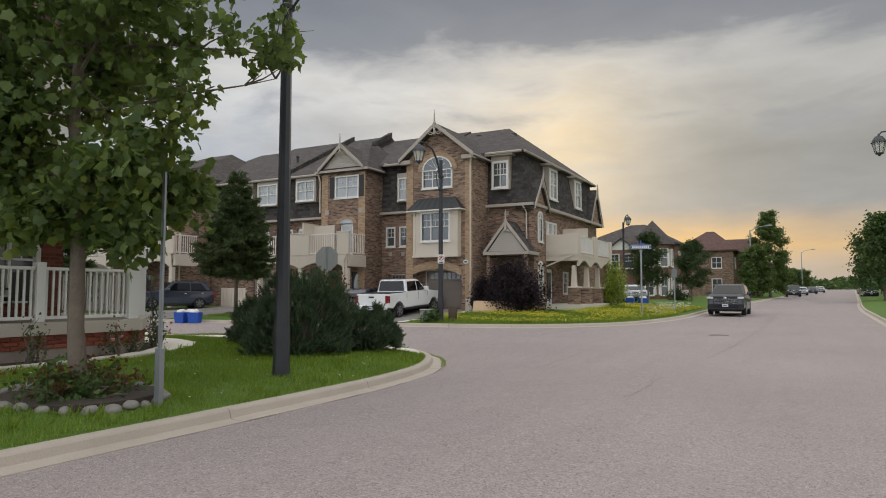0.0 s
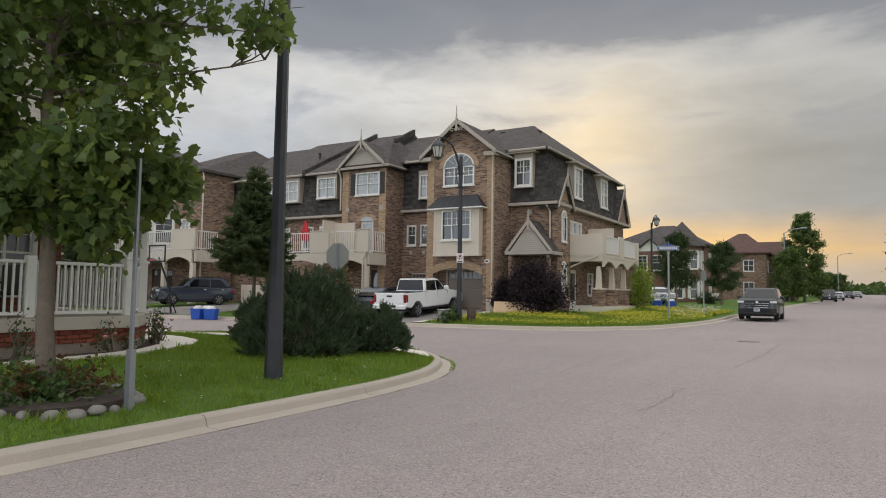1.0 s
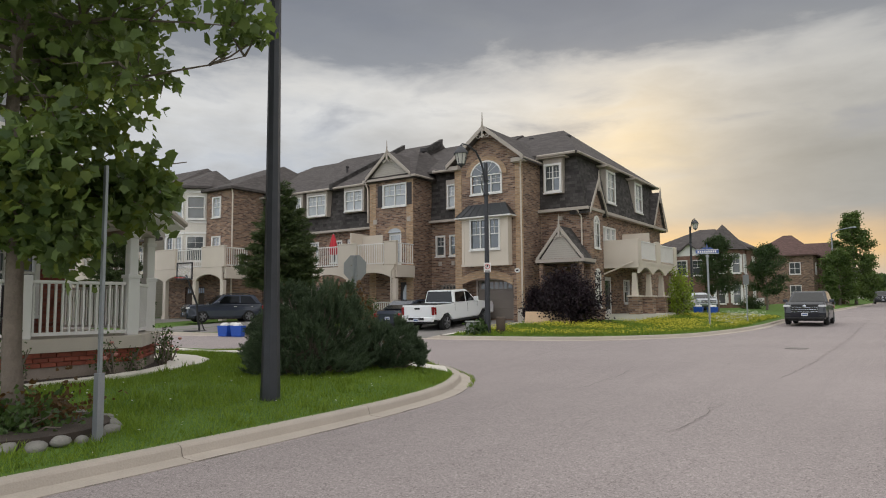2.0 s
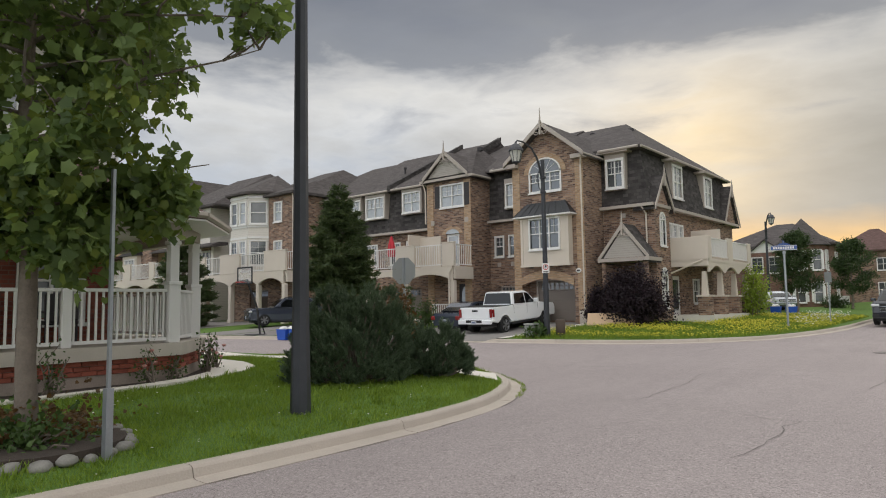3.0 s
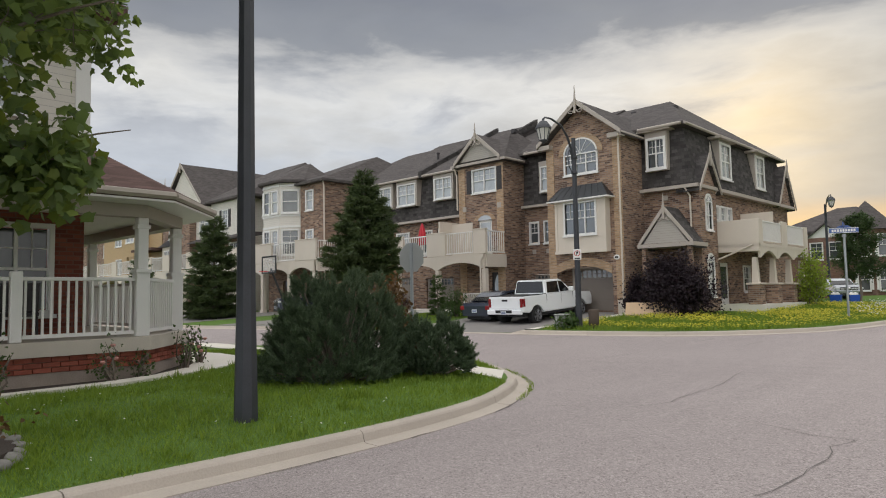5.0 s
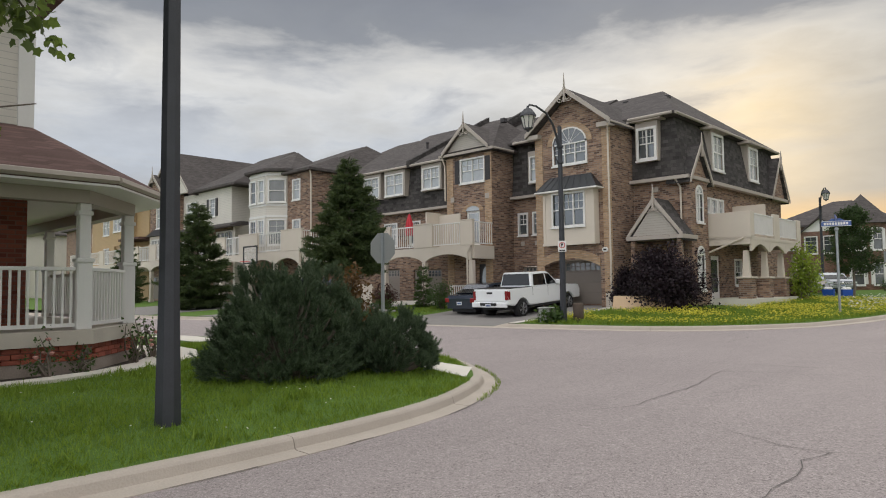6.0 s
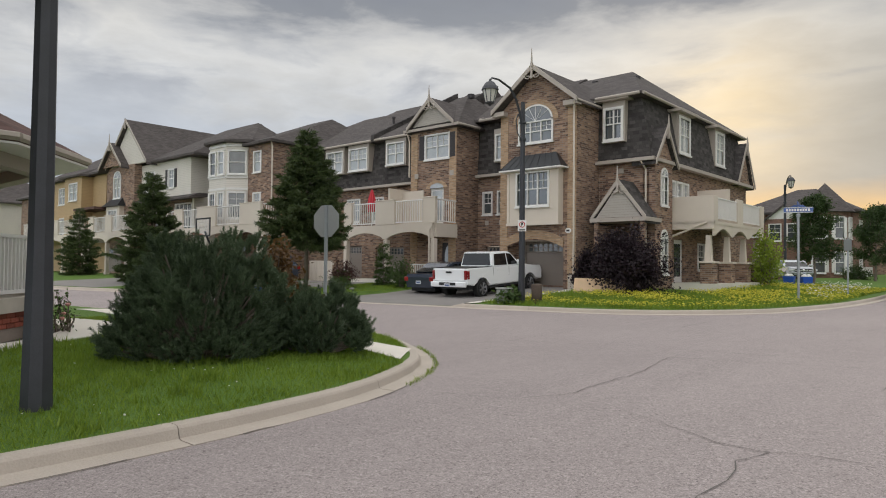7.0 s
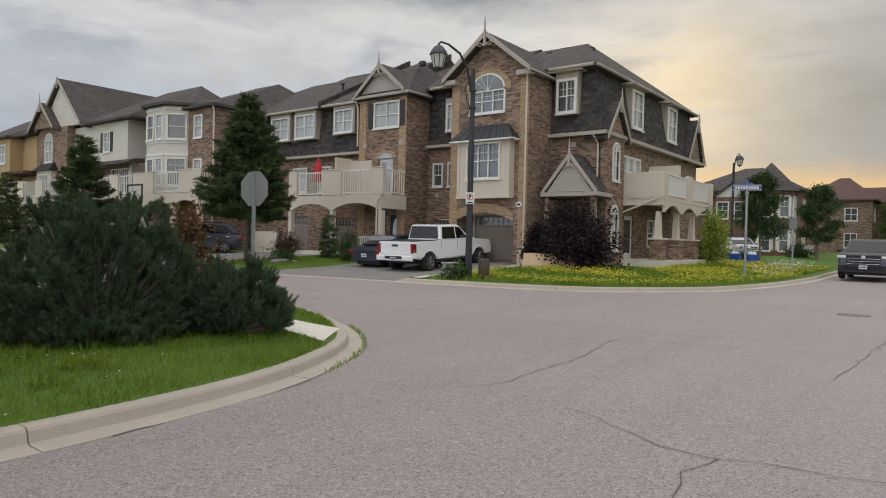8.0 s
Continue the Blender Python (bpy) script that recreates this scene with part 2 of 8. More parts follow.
def leaf_mat(name, dark, light, trans=0.35, rough=0.55):
    """Foliage: each leaf its own shade, with light coming through."""
    k = Mat(name, dark, rough=rough, vary=0, spec=0.35)
    isl = k.geo.outputs["Random Per Island"]
    n = k.noise(0.9, 3)
    k.color = k.mix(k.math("ADD", k.math("MULTIPLY", isl, 0.7), k.math("MULTIPLY", k.math("SUBTRACT", n, 0.35), 0.7), True), dark, light)
    k.done()
    tr = k.nt.nodes.new("ShaderNodeBsdfTranslucent")
    k.nt.links.new(k.mix(0.5, k.color, (light[0] * 1.2, light[1] * 1.2, light[2] * 0.6)), tr.inputs[0])
    mx = k.nt.nodes.new("ShaderNodeMixShader")
    mx.inputs[0].default_value = trans
    k.nt.links.new(k.b.outputs[0], mx.inputs[1])
    k.nt.links.new(tr.outputs[0], mx.inputs[2])
    k.nt.links.new(mx.outputs[0], k.nt.nodes["Material Output"].inputs["Surface"])
    return k.m


BRICK = brick_mat("brown_brick", [(0.085, 0.052, 0.042), (0.19, 0.112, 0.08), (0.27, 0.17, 0.118), (0.38, 0.25, 0.17)], (0.26, 0.22, 0.185), w=0.29, h=0.092)
BUFF = brick_mat("buff_brick", [(0.30, 0.19, 0.11), (0.42, 0.275, 0.165), (0.50, 0.34, 0.22)], (0.33, 0.27, 0.21))
REDBRICK = brick_mat("red_brick", [(0.14, 0.040, 0.028), (0.21, 0.060, 0.041), (0.26, 0.085, 0.056)], (0.18, 0.095, 0.075))
REDPIECE = Mat("red_brick_piece", (0.30, 0.085, 0.055), rough=0.85, vary=0.22, scale=9, grain=70, bump=0.4, pieces=0.5).m
MORTAR = Mat("mortar", (0.27, 0.21, 0.18), rough=0.9, vary=0.1).m
MANSARD = course_mat("dark_shingle", (0.066, 0.060, 0.058), row=0.17, vary=0.5)
ROOF = course_mat("grey_brown_shingle", (0.090, 0.079, 0.076), row=0.075, vary=0.3)
ROOFBR = course_mat("brown_shingle", (0.115, 0.07, 0.062), row=0.07, vary=0.3)
CREAM = Mat("cream_stucco", (0.61, 0.54, 0.46), rough=0.8, vary=0.05, scale=1.2, grain=90, bump=0.1).m
TRIM = Mat("beige_trim", (0.40, 0.35, 0.305), rough=0.55, vary=0.05, scale=1.5, grain=40, bump=0.05).m
PALE = Mat("pale_downspout", (0.60, 0.53, 0.45), rough=0.5, vary=0.05, bump=0.03).m
WHITE = Mat("white_trim", (0.72, 0.705, 0.68), rough=0.5, vary=0.04, scale=2, grain=40, bump=0.04).m
GLASS = Mat("window_glass", (0.075, 0.085, 0.09), rough=0.06, vary=0.45, scale=0.55, grain=1.7, bump=0.0, spec=0.9, coat=0.6).m
BLIND = Mat("curtained_glass", (0.36, 0.38, 0.39), rough=0.08, vary=0.2, scale=0.7, grain=4, bump=0.0, spec=0.8, coat=0.6).m
GARAGE = Mat("taupe_garage_door", (0.235, 0.20, 0.175), rough=0.55, vary=0.06, scale=1.2, grain=30, bump=0.05).m
DARKMETAL = Mat("black_metal_roof", (0.028, 0.03, 0.034), rough=0.35, metal=0.3, vary=0.15, bump=0.05).m
SHUTTER = Mat("dark_shutter", (0.045, 0.04, 0.042), rough=0.6, vary=0.1, bump=0.05).m
INNER = Mat("shaded_interior", (0.05, 0.046, 0.042), rough=0.9, vary=0.1).m
YELLOW = siding_mat("yellow_siding", (0.44, 0.31, 0.165))
BEIGE = siding_mat("beige_siding", (0.64, 0.60, 0.54))
TAUPE = siding_mat("taupe_siding", (0.40, 0.365, 0.325), 0.11)
ASPHALT = asphalt_mat()
DRIVE = Mat("driveway_asphalt", (0.215, 0.20, 0.19), rough=0.9, vary=0.12, scale=1.0, grain=70, bump=0.3).m
CRACK = Mat("crack_filler", (0.115, 0.105, 0.098), rough=0.9, vary=0.2, scale=3).m
CONCRETE = Mat("kerb_concrete", (0.44, 0.385, 0.33), rough=0.85, vary=0.13, scale=1.3, grain=55, bump=0.3, pieces=0.09).m
SLAB = Mat("pale_concrete", (0.65, 0.61, 0.54), rough=0.85, vary=0.09, scale=1.3, grain=60, bump=0.2).m
PARGE = Mat("parged_foundation", (0.33, 0.27, 0.23), rough=0.9, vary=0.3, scale=2.2, grain=50, bump=0.3).m
STONE = Mat("cast_stone", (0.50, 0.45, 0.39), rough=0.8, vary=0.12, scale=3, grain=60, bump=0.2).m
LAWN = grass_mat()
BLADE = leaf_mat("grass_blade", (0.085, 0.15, 0.018), (0.265, 0.36, 0.048), 0.34)
DANDELION = Mat("dandelion_yellow", (0.62, 0.56, 0.05), rough=0.7, vary=0.1).m
DAISY = Mat("white_petal", (0.75, 0.74, 0.68), rough=0.7, vary=0.06).m
PINK = Mat("pink_petal", (0.50, 0.24, 0.21), rough=0.7, vary=0.1).m
SOIL = Mat("soil_mulch", (0.055, 0.042, 0.034), rough=0.95, vary=0.3, scale=4, grain=40, bump=0.6).m
BARK = Mat("grey_bark", (0.165, 0.135, 0.11), rough=0.9, vary=0.25, scale=6, grain=35, bump=0.6).m
MAPLE = leaf_mat("maple_leaf", (0.052, 0.090, 0.033), (0.20, 0.27, 0.085), 0.48)
MAPLELOW = leaf_mat("yellow_green_leaf", (0.08, 0.12, 0.025), (0.19, 0.23, 0.045), 0.4)
NEEDLE = leaf_mat("spruce_needle", (0.026, 0.046, 0.02), (0.105, 0.14, 0.045), 0.15)
PINE = leaf_mat("pine_needle", (0.012, 0.026, 0.016), (0.15, 0.21, 0.112), 0.10)
RUST = leaf_mat("rusty_leaf", (0.07, 0.045, 0.02), (0.17, 0.088, 0.032), 0.3)
PURPLE = leaf_mat("purple_leaf", (0.010, 0.006, 0.009), (0.030, 0.015, 0.022), 0.12)
LIME = leaf_mat("lime_leaf", (0.13, 0.20, 0.025), (0.34, 0.42, 0.06), 0.4)
GREEN = leaf_mat("green_leaf", (0.03, 0.06, 0.018), (0.085, 0.14, 0.035), 0.3)
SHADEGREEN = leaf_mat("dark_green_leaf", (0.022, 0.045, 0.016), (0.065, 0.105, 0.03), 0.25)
DUSKBRICK = brick_mat("dark_red_brick", [(0.15, 0.075, 0.054), (0.21, 0.112, 0.08), (0.27, 0.15, 0.11)], (0.19, 0.14, 0.12))
FARLEAF = leaf_mat("poplar_leaf", (0.05, 0.088, 0.024), (0.145, 0.205, 0.055), 0.35)
POLE = Mat("black_pole", (0.027, 0.029, 0.037), rough=0.5, vary=0.3, scale=5, grain=60, bump=0.12, spec=0.6).m
STEEL = Mat("galvanised_steel", (0.34, 0.36, 0.38), rough=0.42, metal=0.7, vary=0.12, scale=5, grain=70, bump=0.05).m
LANTERN = Mat("lantern_glass", (0.55, 0.54, 0.50), rough=0.25, vary=0.1, bump=0.0).m
WHITEPAINT = Mat("white_car_paint", (0.85, 0.86, 0.87), rough=0.25, vary=0.015, scale=1, bump=0.0, coat=0.8).m
NAVYPAINT = Mat("dark_blue_car_paint", (0.006, 0.009, 0.017), rough=0.28, metal=0.0, vary=0.05, bump=0.0, spec=0.45, coat=0.5).m
GREYPAINT = Mat("dark_grey_car_paint", (0.040, 0.048, 0.070), rough=0.25, metal=0.2, vary=0.05, bump=0.0, spec=0.5, coat=0.6).m
CARGLASS = Mat("car_glass", (0.007, 0.008, 0.009), rough=0.05, vary=0.1, bump=0.0, spec=0.5, coat=0.0).m
PLASTIC = Mat("black_plastic", (0.022, 0.022, 0.023), rough=0.6, vary=0.1, bump=0.05).m
TYRE = Mat("tyre_rubber", (0.018, 0.018, 0.018), rough=0.85, vary=0.15, bump=0.1).m
RIM = Mat("alloy_rim", (0.28, 0.28, 0.29), rough=0.32, metal=0.85, vary=0.05, bump=0.0).m
CHROME = Mat("chrome", (0.62, 0.62, 0.63), rough=0.14, metal=1.0, vary=0.03, bump=0.0).m
REDLAMP = Mat("red_tail_lamp", (0.24, 0.01, 0.012), rough=0.2, vary=0.06, bump=0.0, coat=0.6).m
HEADLAMP = Mat("clear_head_lamp", (0.58, 0.59, 0.6), rough=0.12, vary=0.06, bump=0.0, coat=0.8).m
PLATE = Mat("number_plate", (0.58, 0.60, 0.64), rough=0.5, vary=0.05, bump=0.0).m
INK = Mat("blue_ink", (0.05, 0.09, 0.25), rough=0.6, vary=0.05, bump=0.0).m
BLACKINK = Mat("black_ink", (0.03, 0.03, 0.032), rough=0.6, vary=0.05, bump=0.0).m
REDINK = Mat("red_ink", (0.5, 0.03, 0.03), rough=0.6, vary=0.05, bump=0.0).m
SIGNBLUE = Mat("street_sign_blue", (0.075, 0.13, 0.34), rough=0.45, vary=0.06, bump=0.0).m
BLUEBIN = Mat("blue_plastic", (0.02, 0.085, 0.42), rough=0.5, vary=0.08, bump=0.03).m
GREYBOX = Mat("grey_utility_box", (0.30, 0.31, 0.29), rough=0.6, vary=0.1, bump=0.05).m
STUMP = Mat("brown_wood", (0.085, 0.062, 0.048), rough=0.85, vary=0.25, scale=6, bump=0.4).m
PLY = Mat("plywood", (0.60, 0.42, 0.27), rough=0.7, vary=0.08, scale=3, grain=30, bump=0.08).m
UMBRELLA = Mat("red_cloth", (0.52, 0.035, 0.05), rough=0.75, vary=0.1, bump=0.1).m
ROCK = Mat("field_stone", (0.22, 0.21, 0.19), rough=0.85, vary=0.2, scale=5, bump=0.4).m
IRON = Mat("manhole_iron", (0.19, 0.17, 0.16), rough=0.7, metal=0.5, vary=0.2, bump=0.3).m


# ---- mesh helpers ----
def bm_new():
    return bmesh.new()


def link_mesh(name, bm, mat, smooth=False):
    me = bpy.data.meshes.new(name)
    bmesh.ops.recalc_face_normals(bm, faces=bm.faces[:])
    bm.to_mesh(me)
    bm.free()
    me.materials.append(mat)
    if smooth:
        me.polygons.foreach_set("use_smooth", [True] * len(me.polygons))
    return new(name, me)


def thing(name, label, category, at=(0, 0, 0), group=""):
    """An Empty at a thing's base; its parts hang under it."""
    e = new(name)
    e.location = at
    e.empty_display_size = 0.2
    return tagged(e, label, category, group)


def root_of(ob):
    while ob.parent:
        ob = ob.parent
    return ob


def part(name, bm, mat, parent, label="", smooth=False):
    """One mesh under a thing or a part; the bmesh is in the coordinates in which the thing stands."""
    at = root_of(parent).location
    if len(bm.verts) < 3000:
        bmesh.ops.remove_doubles(bm, verts=bm.verts[:], dist=0.0006)
    bmesh.ops.translate(bm, verts=bm.verts[:], vec=-Vector(at))
    ob = link_mesh(name, bm, mat, smooth)
    ob.parent = parent
    if label:
        ob["label"] = label
    return ob


def solo(name, bm, mat, label, category, kind="", group="", smooth=False):
    ob = link_mesh(name, bm, mat, smooth)
    return tagged(ob, label, category, group, kind)


def box(bm, x0, x1, y0, y1, z0, z1, bevel=0.0):
    r = bmesh.ops.create_cube(bm, size=1.0)
    vs = r["verts"]
    m = Matrix.Translation(((x0 + x1) / 2, (y0 + y1) / 2, (z0 + z1) / 2)) @ Matrix.Diagonal((abs(x1 - x0), abs(y1 - y0), abs(z1 - z0), 1))
    bmesh.ops.transform(bm, matrix=m, verts=vs)
    if bevel:
        es = list({e for v in vs for e in v.link_edges})
        bmesh.ops.bevel(bm, geom=es, offset=bevel, segments=1, affect="EDGES")
    return vs


def xform(bm, m):
    bmesh.ops.transform(bm, matrix=m, verts=bm.verts[:])
    return bm


def prism(bm, pts, y0, y1, plane="xz"):
    """A polygon of (u, v) pairs drawn out from y0 to y1."""
    def at(u, v, w):
        return {"xz": (u, w, v), "yz": (w, u, v), "xy": (u, v, w)}[plane]
    a = [bm.verts.new(at(u, v, y0)) for u, v in pts]
    b = [bm.verts.new(at(u, v, y1)) for u, v in pts]
    bm.faces.new(a)
    bm.faces.new(b[::-1])
    n = len(pts)
    for i in range(n):
        bm.faces.new((a[i], b[i], b[(i + 1) % n], a[(i + 1) % n]))
    return a + b


def solid(bm, verts, faces):
    vs = [bm.verts.new(v) for v in verts]
    for f in faces:
        bm.faces.new([vs[i] for i in f])
    return vs


def tube(bm, pts, radii, n=8):
    """A tapered tube through points."""
    rings = []
    for i, p in enumerate(pts):
        p = Vector(p)
        d = (Vector(pts[min(i + 1, len(pts) - 1)]) - Vector(pts[max(i - 1, 0)])).normalized()
        a = d.orthogonal().normalized() if i == 0 else (a - d * a.dot(d)).normalized()
        b = d.cross(a)
        r = radii[i] if isinstance(radii, (list, tuple)) else radii
        rings.append([bm.verts.new(p + (a * math.cos(2 * math.pi * k / n) + b * math.sin(2 * math.pi * k / n)) * r) for k in range(n)])
    for p, q in zip(rings, rings[1:]):
        for k in range(n):
            bm.faces.new((p[k], p[(k + 1) % n], q[(k + 1) % n], q[k]))
    bm.faces.new(rings[0][::-1])
    bm.faces.new(rings[-1])


def lathe(bm, prof, n=16, centre=(0, 0, 0), axis="z"):
    """A turned shape from (radius, height) pairs."""
    rings = []
    for r, h in prof:
        ring = []
        for k in range(n):
            a = 2 * math.pi * k / n
            p = (r * math.cos(a), r * math.sin(a), h) if axis == "z" else (r * math.cos(a), h, r * math.sin(a))
            ring.append(bm.verts.new(Vector(centre) + Vector(p)))
        rings.append(ring)
    for p, q in zip(rings, rings[1:]):
        for k in range(n):
            bm.faces.new((p[k], p[(k + 1) % n], q[(k + 1) % n], q[k]))
    bm.faces.new(rings[0][::-1])
    bm.faces.new(rings[-1])


def scatter_mesh(name, verts, faces, places, mat):
    """One mesh of many small copies: verts (n, 3), faces of alike length, places (m, 3, 4) as rows of turn and shift."""
    v = np.asarray(verts, float)
    f = np.asarray(faces, int)
    P = np.asarray(places, float)
    allv = np.einsum("mij,nj->mni", P[:, :, :3], v) + P[:, None, :, 3]
    m, n = allv.shape[:2]
    allf = (f[None] + (np.arange(m) * n)[:, None, None]).reshape(-1, f.shape[1])
    me = bpy.data.meshes.new(name)
    me.vertices.add(m * n)
    me.vertices.foreach_set("co", allv.reshape(-1))
    k = f.shape[1]
    me.loops.add(len(allf) * k)
    me.loops.foreach_set("vertex_index", allf.reshape(-1))
    me.polygons.add(len(allf))
    me.polygons.foreach_set("loop_start", np.arange(len(allf)) * k)
    me.update(calc_edges=True)
    me.materials.append(mat)
    return new(name, me)


def turns(rng, dirs, spin=True):
    """Turn matrices whose z axis lies along dirs."""
    d = dirs / np.linalg.norm(dirs, axis=1, keepdims=True)
    ref = rng.normal(size=d.shape)
    a = np.cross(d, ref)
    a /= np.linalg.norm(a, axis=1, keepdims=True)
    b = np.cross(d, a)
    return np.stack([a, b, d], axis=2)


def places_of(R, size, pos):
    return np.concatenate([R * size[:, None, None], pos[:, :, None]], axis=2)


# ---- ground ----
def smooth_path(pts, step=0.5):
    """Points along a smooth line through the given ones."""
    out = []
    P = [Vector((*p, 0)) for p in pts]
    P = [P[0] * 2 - P[1]] + P + [P[-1] * 2 - P[-2]]
    for i in range(1, len(P) - 2):
        a, b, c, d = P[i - 1:i + 3]
        n = max(1, int((c - b).length / step))
        n = min(n, 14)
        for k in range(n):
            t = k / n
            out.append(0.5 * ((2 * b) + (c - a) * t + (2 * a - 5 * b + 4 * c - d) * t * t + (3 * b - a - 3 * c + d) * t ** 3))
    out.append(P[-2])
    return [(v.x, v.y) for v in out]


NORTH = smooth_path([(-90, -22), (-40, -14.6), (-14, -10.0), (-7, -8.7), (-2, -7.5), (3.0, -6.65), (7.15, -5.4), (9.65, -2.4), (11.15, 1.8), (11.85, 7), (11.95, 14), (12.0, 25), (13.6, 60), (18, 160), (24, 280)])
SOUTH = smooth_path([(-90, -30), (-40, -23.2), (-14, -18.0), (-2, -15.6), (4.6, -14.95), (6.9, -15.55), (8.4, -16.4), (9.6, -17.5), (10.35, -18.75), (10.84, -20.0), (11.10, -21.4), (11.22, -23), (11.26, -25.5), (11.3, -30), (11.8, -40), (13, -60)])
EAST = smooth_path([(23, -60), (20.9, -20), (20.7, 4), (21, 25), (22.8, 60), (27.8, 160), (33.8, 280)])


def path_dist(px, py, path):
    """Distance of arrays of points to a polyline, and the nearest point on it."""
    best = np.full(px.shape, 1e9)
    nx, ny = np.zeros(px.shape), np.zeros(px.shape)
    for (x0, y0), (x1, y1) in zip(path, path[1:]):
        dx, dy = x1 - x0, y1 - y0
        t = np.clip(((px - x0) * dx + (py - y0) * dy) / (dx * dx + dy * dy), 0, 1)
        qx, qy = x0 + t * dx, y0 + t * dy
        d = np.hypot(px - qx, py - qy)
        m = d < best
        best[m], nx[m], ny[m] = d[m], qx[m], qy[m]
    return best, nx, ny


def inside_poly(px, py, poly):
    ins = np.zeros(px.shape, bool)
    n = len(poly)
    for i in range(n):
        (x0, y0), (x1, y1) = poly[i], poly[(i + 1) % n]
        hit = ((y0 > py) != (y1 > py)) & (px < (x1 - x0) * (py - y0) / ((y1 - y0) or 1e-9) + x0)
        ins ^= hit
    return ins


def rise(py):
    """The road climbs gently northwards."""
    return 0.018 * np.clip(np.asarray(py, float) + 1, 0, 12) + 0.010 * np.maximum(np.asarray(py, float) - 11, 0)


def north_z(px, py):
    d, _, _ = path_dist(px, py, NORTH)
    dip = np.clip((7.5 - d) / 3, 0, 1) * np.clip((px + 5.9) / 0.3, 0, 1) * np.clip((1.6 - px) / 0.3, 0, 1)
    return 0.15 + 0.042 * np.minimum(d, 9.0) - 0.13 * dip + rise(py) * np.clip((px + 2) / 9, 0.0, 1) * np.clip(px - 1.2, 0, 1)


def fall(px, py):
    """The road's crown: it falls towards the south kerb."""
    d, _, _ = path_dist(np.asarray(px, float), np.asarray(py, float), SOUTH)
    return -0.14 * (1 - np.clip(d / 4.8, 0, 1))


def south_z(px, py):
    d, _, _ = path_dist(px, py, SOUTH)
    return 0.006 + 0.215 * (1 - np.exp(-np.maximum(d - 0.15, 0) / 1.4)) + 0.025 * np.sin(px * 1.3 + 1) * np.cos(py * 0.9) * np.clip(d - 0.3, 0, 1)


def east_z(px, py):
    d, _, _ = path_dist(px, py, EAST)
    return 0.15 + 0.03 * np.minimum(d, 6.0) + rise(py)


def nz(x, y):
    return float(north_z(np.array([float(x)]), np.array([float(y)]))[0])


def sz(x, y):
    return float(south_z(np.array([float(x)]), np.array([float(y)]))[0])


def offset_path(path, d):
    out = []
    for i, p in enumerate(path):
        a, b = Vector(path[max(i - 1, 0)]), Vector(path[min(i + 1, len(path) - 1)])
        t = (b - a).normalized()
        out.append((p[0] - t.y * d, p[1] + t.x * d))
    return out


def lawn_block(name, edge, corner_pts, height, xs, ys, label):
    """A raised block of ground behind a kerb, its edge cut to the kerb's line."""
    poly = edge + corner_pts
    X, Y = np.meshgrid(xs, ys, indexing="ij")
    ins = inside_poly(X, Y, poly)
    d, qx, qy = path_dist(X, Y, edge)
    X2, Y2 = np.where(ins, X, qx), np.where(ins, Y, qy)
    Z = height(X2, Y2)
    bm = bm_new()
    vs = {}

    def v(i, j):
        if (i, j) not in vs:
            vs[i, j] = bm.verts.new((X2[i, j], Y2[i, j], Z[i, j]))
        return vs[i, j]
    for i in range(len(xs) - 1):
        for j in range(len(ys) - 1):
            c = [(i, j), (i + 1, j), (i + 1, j + 1), (i, j + 1)]
            if any(ins[a] for a in c):
                bm.faces.new([v(*a) for a in c])
    return solo(name, bm, LAWN, label, "lawn", "structure", smooth=True)


def steps(*spans):
    out = []
    for a, b, s in spans:
        out += list(np.arange(a, b, s))
    return np.array(out + [spans[-1][1]])


# the sheet that reaches the horizon, and the road on it
bm = bm_new()
solid(bm, [(-1500, -1500, -0.22), (1500, -1500, -0.22), (1500, 1500, -0.22), (-1500, 1500, -0.22)], [(0, 1, 2, 3)])
solo("ground", bm, LAWN, "green grassy ground reaching to the horizon", "ground", "structure")
bm = bm_new()
gx, gy = steps((-95, -20, 5), (-20, 0, 2.0), (0, 22, 0.6), (22, 40, 3)), steps((-60, -32, 2.0), (-32, -8, 0.6), (-8, 60, 2.0), (60, 300, 10))
GX, GY = np.meshgrid(gx, gy, indexing="ij")
GZ = fall(GX, GY) + rise(GY) * np.clip((GX + 2) / 9, 0, 1)
gv = [[bm.verts.new((GX[i, j], GY[i, j], GZ[i, j])) for j in range(len(gy))] for i in range(len(gx))]
for i in range(len(gx) - 1):
    for j in range(len(gy) - 1):
        bm.faces.new((gv[i][j], gv[i + 1][j], gv[i + 1][j + 1], gv[i][j + 1]))
solo("road", bm, ASPHALT, "worn pale grey asphalt road with dark cracks", "road", "structure")
lawn_block("ground_north", offset_path(NORTH, 0.12), [(-90, 280)], north_z, steps((-92, -20, 3), (-20, 12.5, 0.5), (12.5, 26, 3)), steps((-12, 26, 0.5), (26, 290, 8)), "green front lawns rising gently from the kerb")
lawn_block("ground_south", offset_path(SOUTH, -0.15), [(-90, -60)], south_z, steps((-92, -10, 3), (-10, 14.5, 0.4)), steps((-62, -32, 2), (-32, -14.5, 0.4)), "mown green corner lawn behind a concrete kerb")
lawn_block("ground_east", offset_path(EAST, -0.12)[::-1], [(80, -60), (80, 280)][::1], east_z, steps((19, 26, 0.5), (26, 82, 6)), steps((-62, 60, 2), (60, 290, 10)), "green verge along the road")


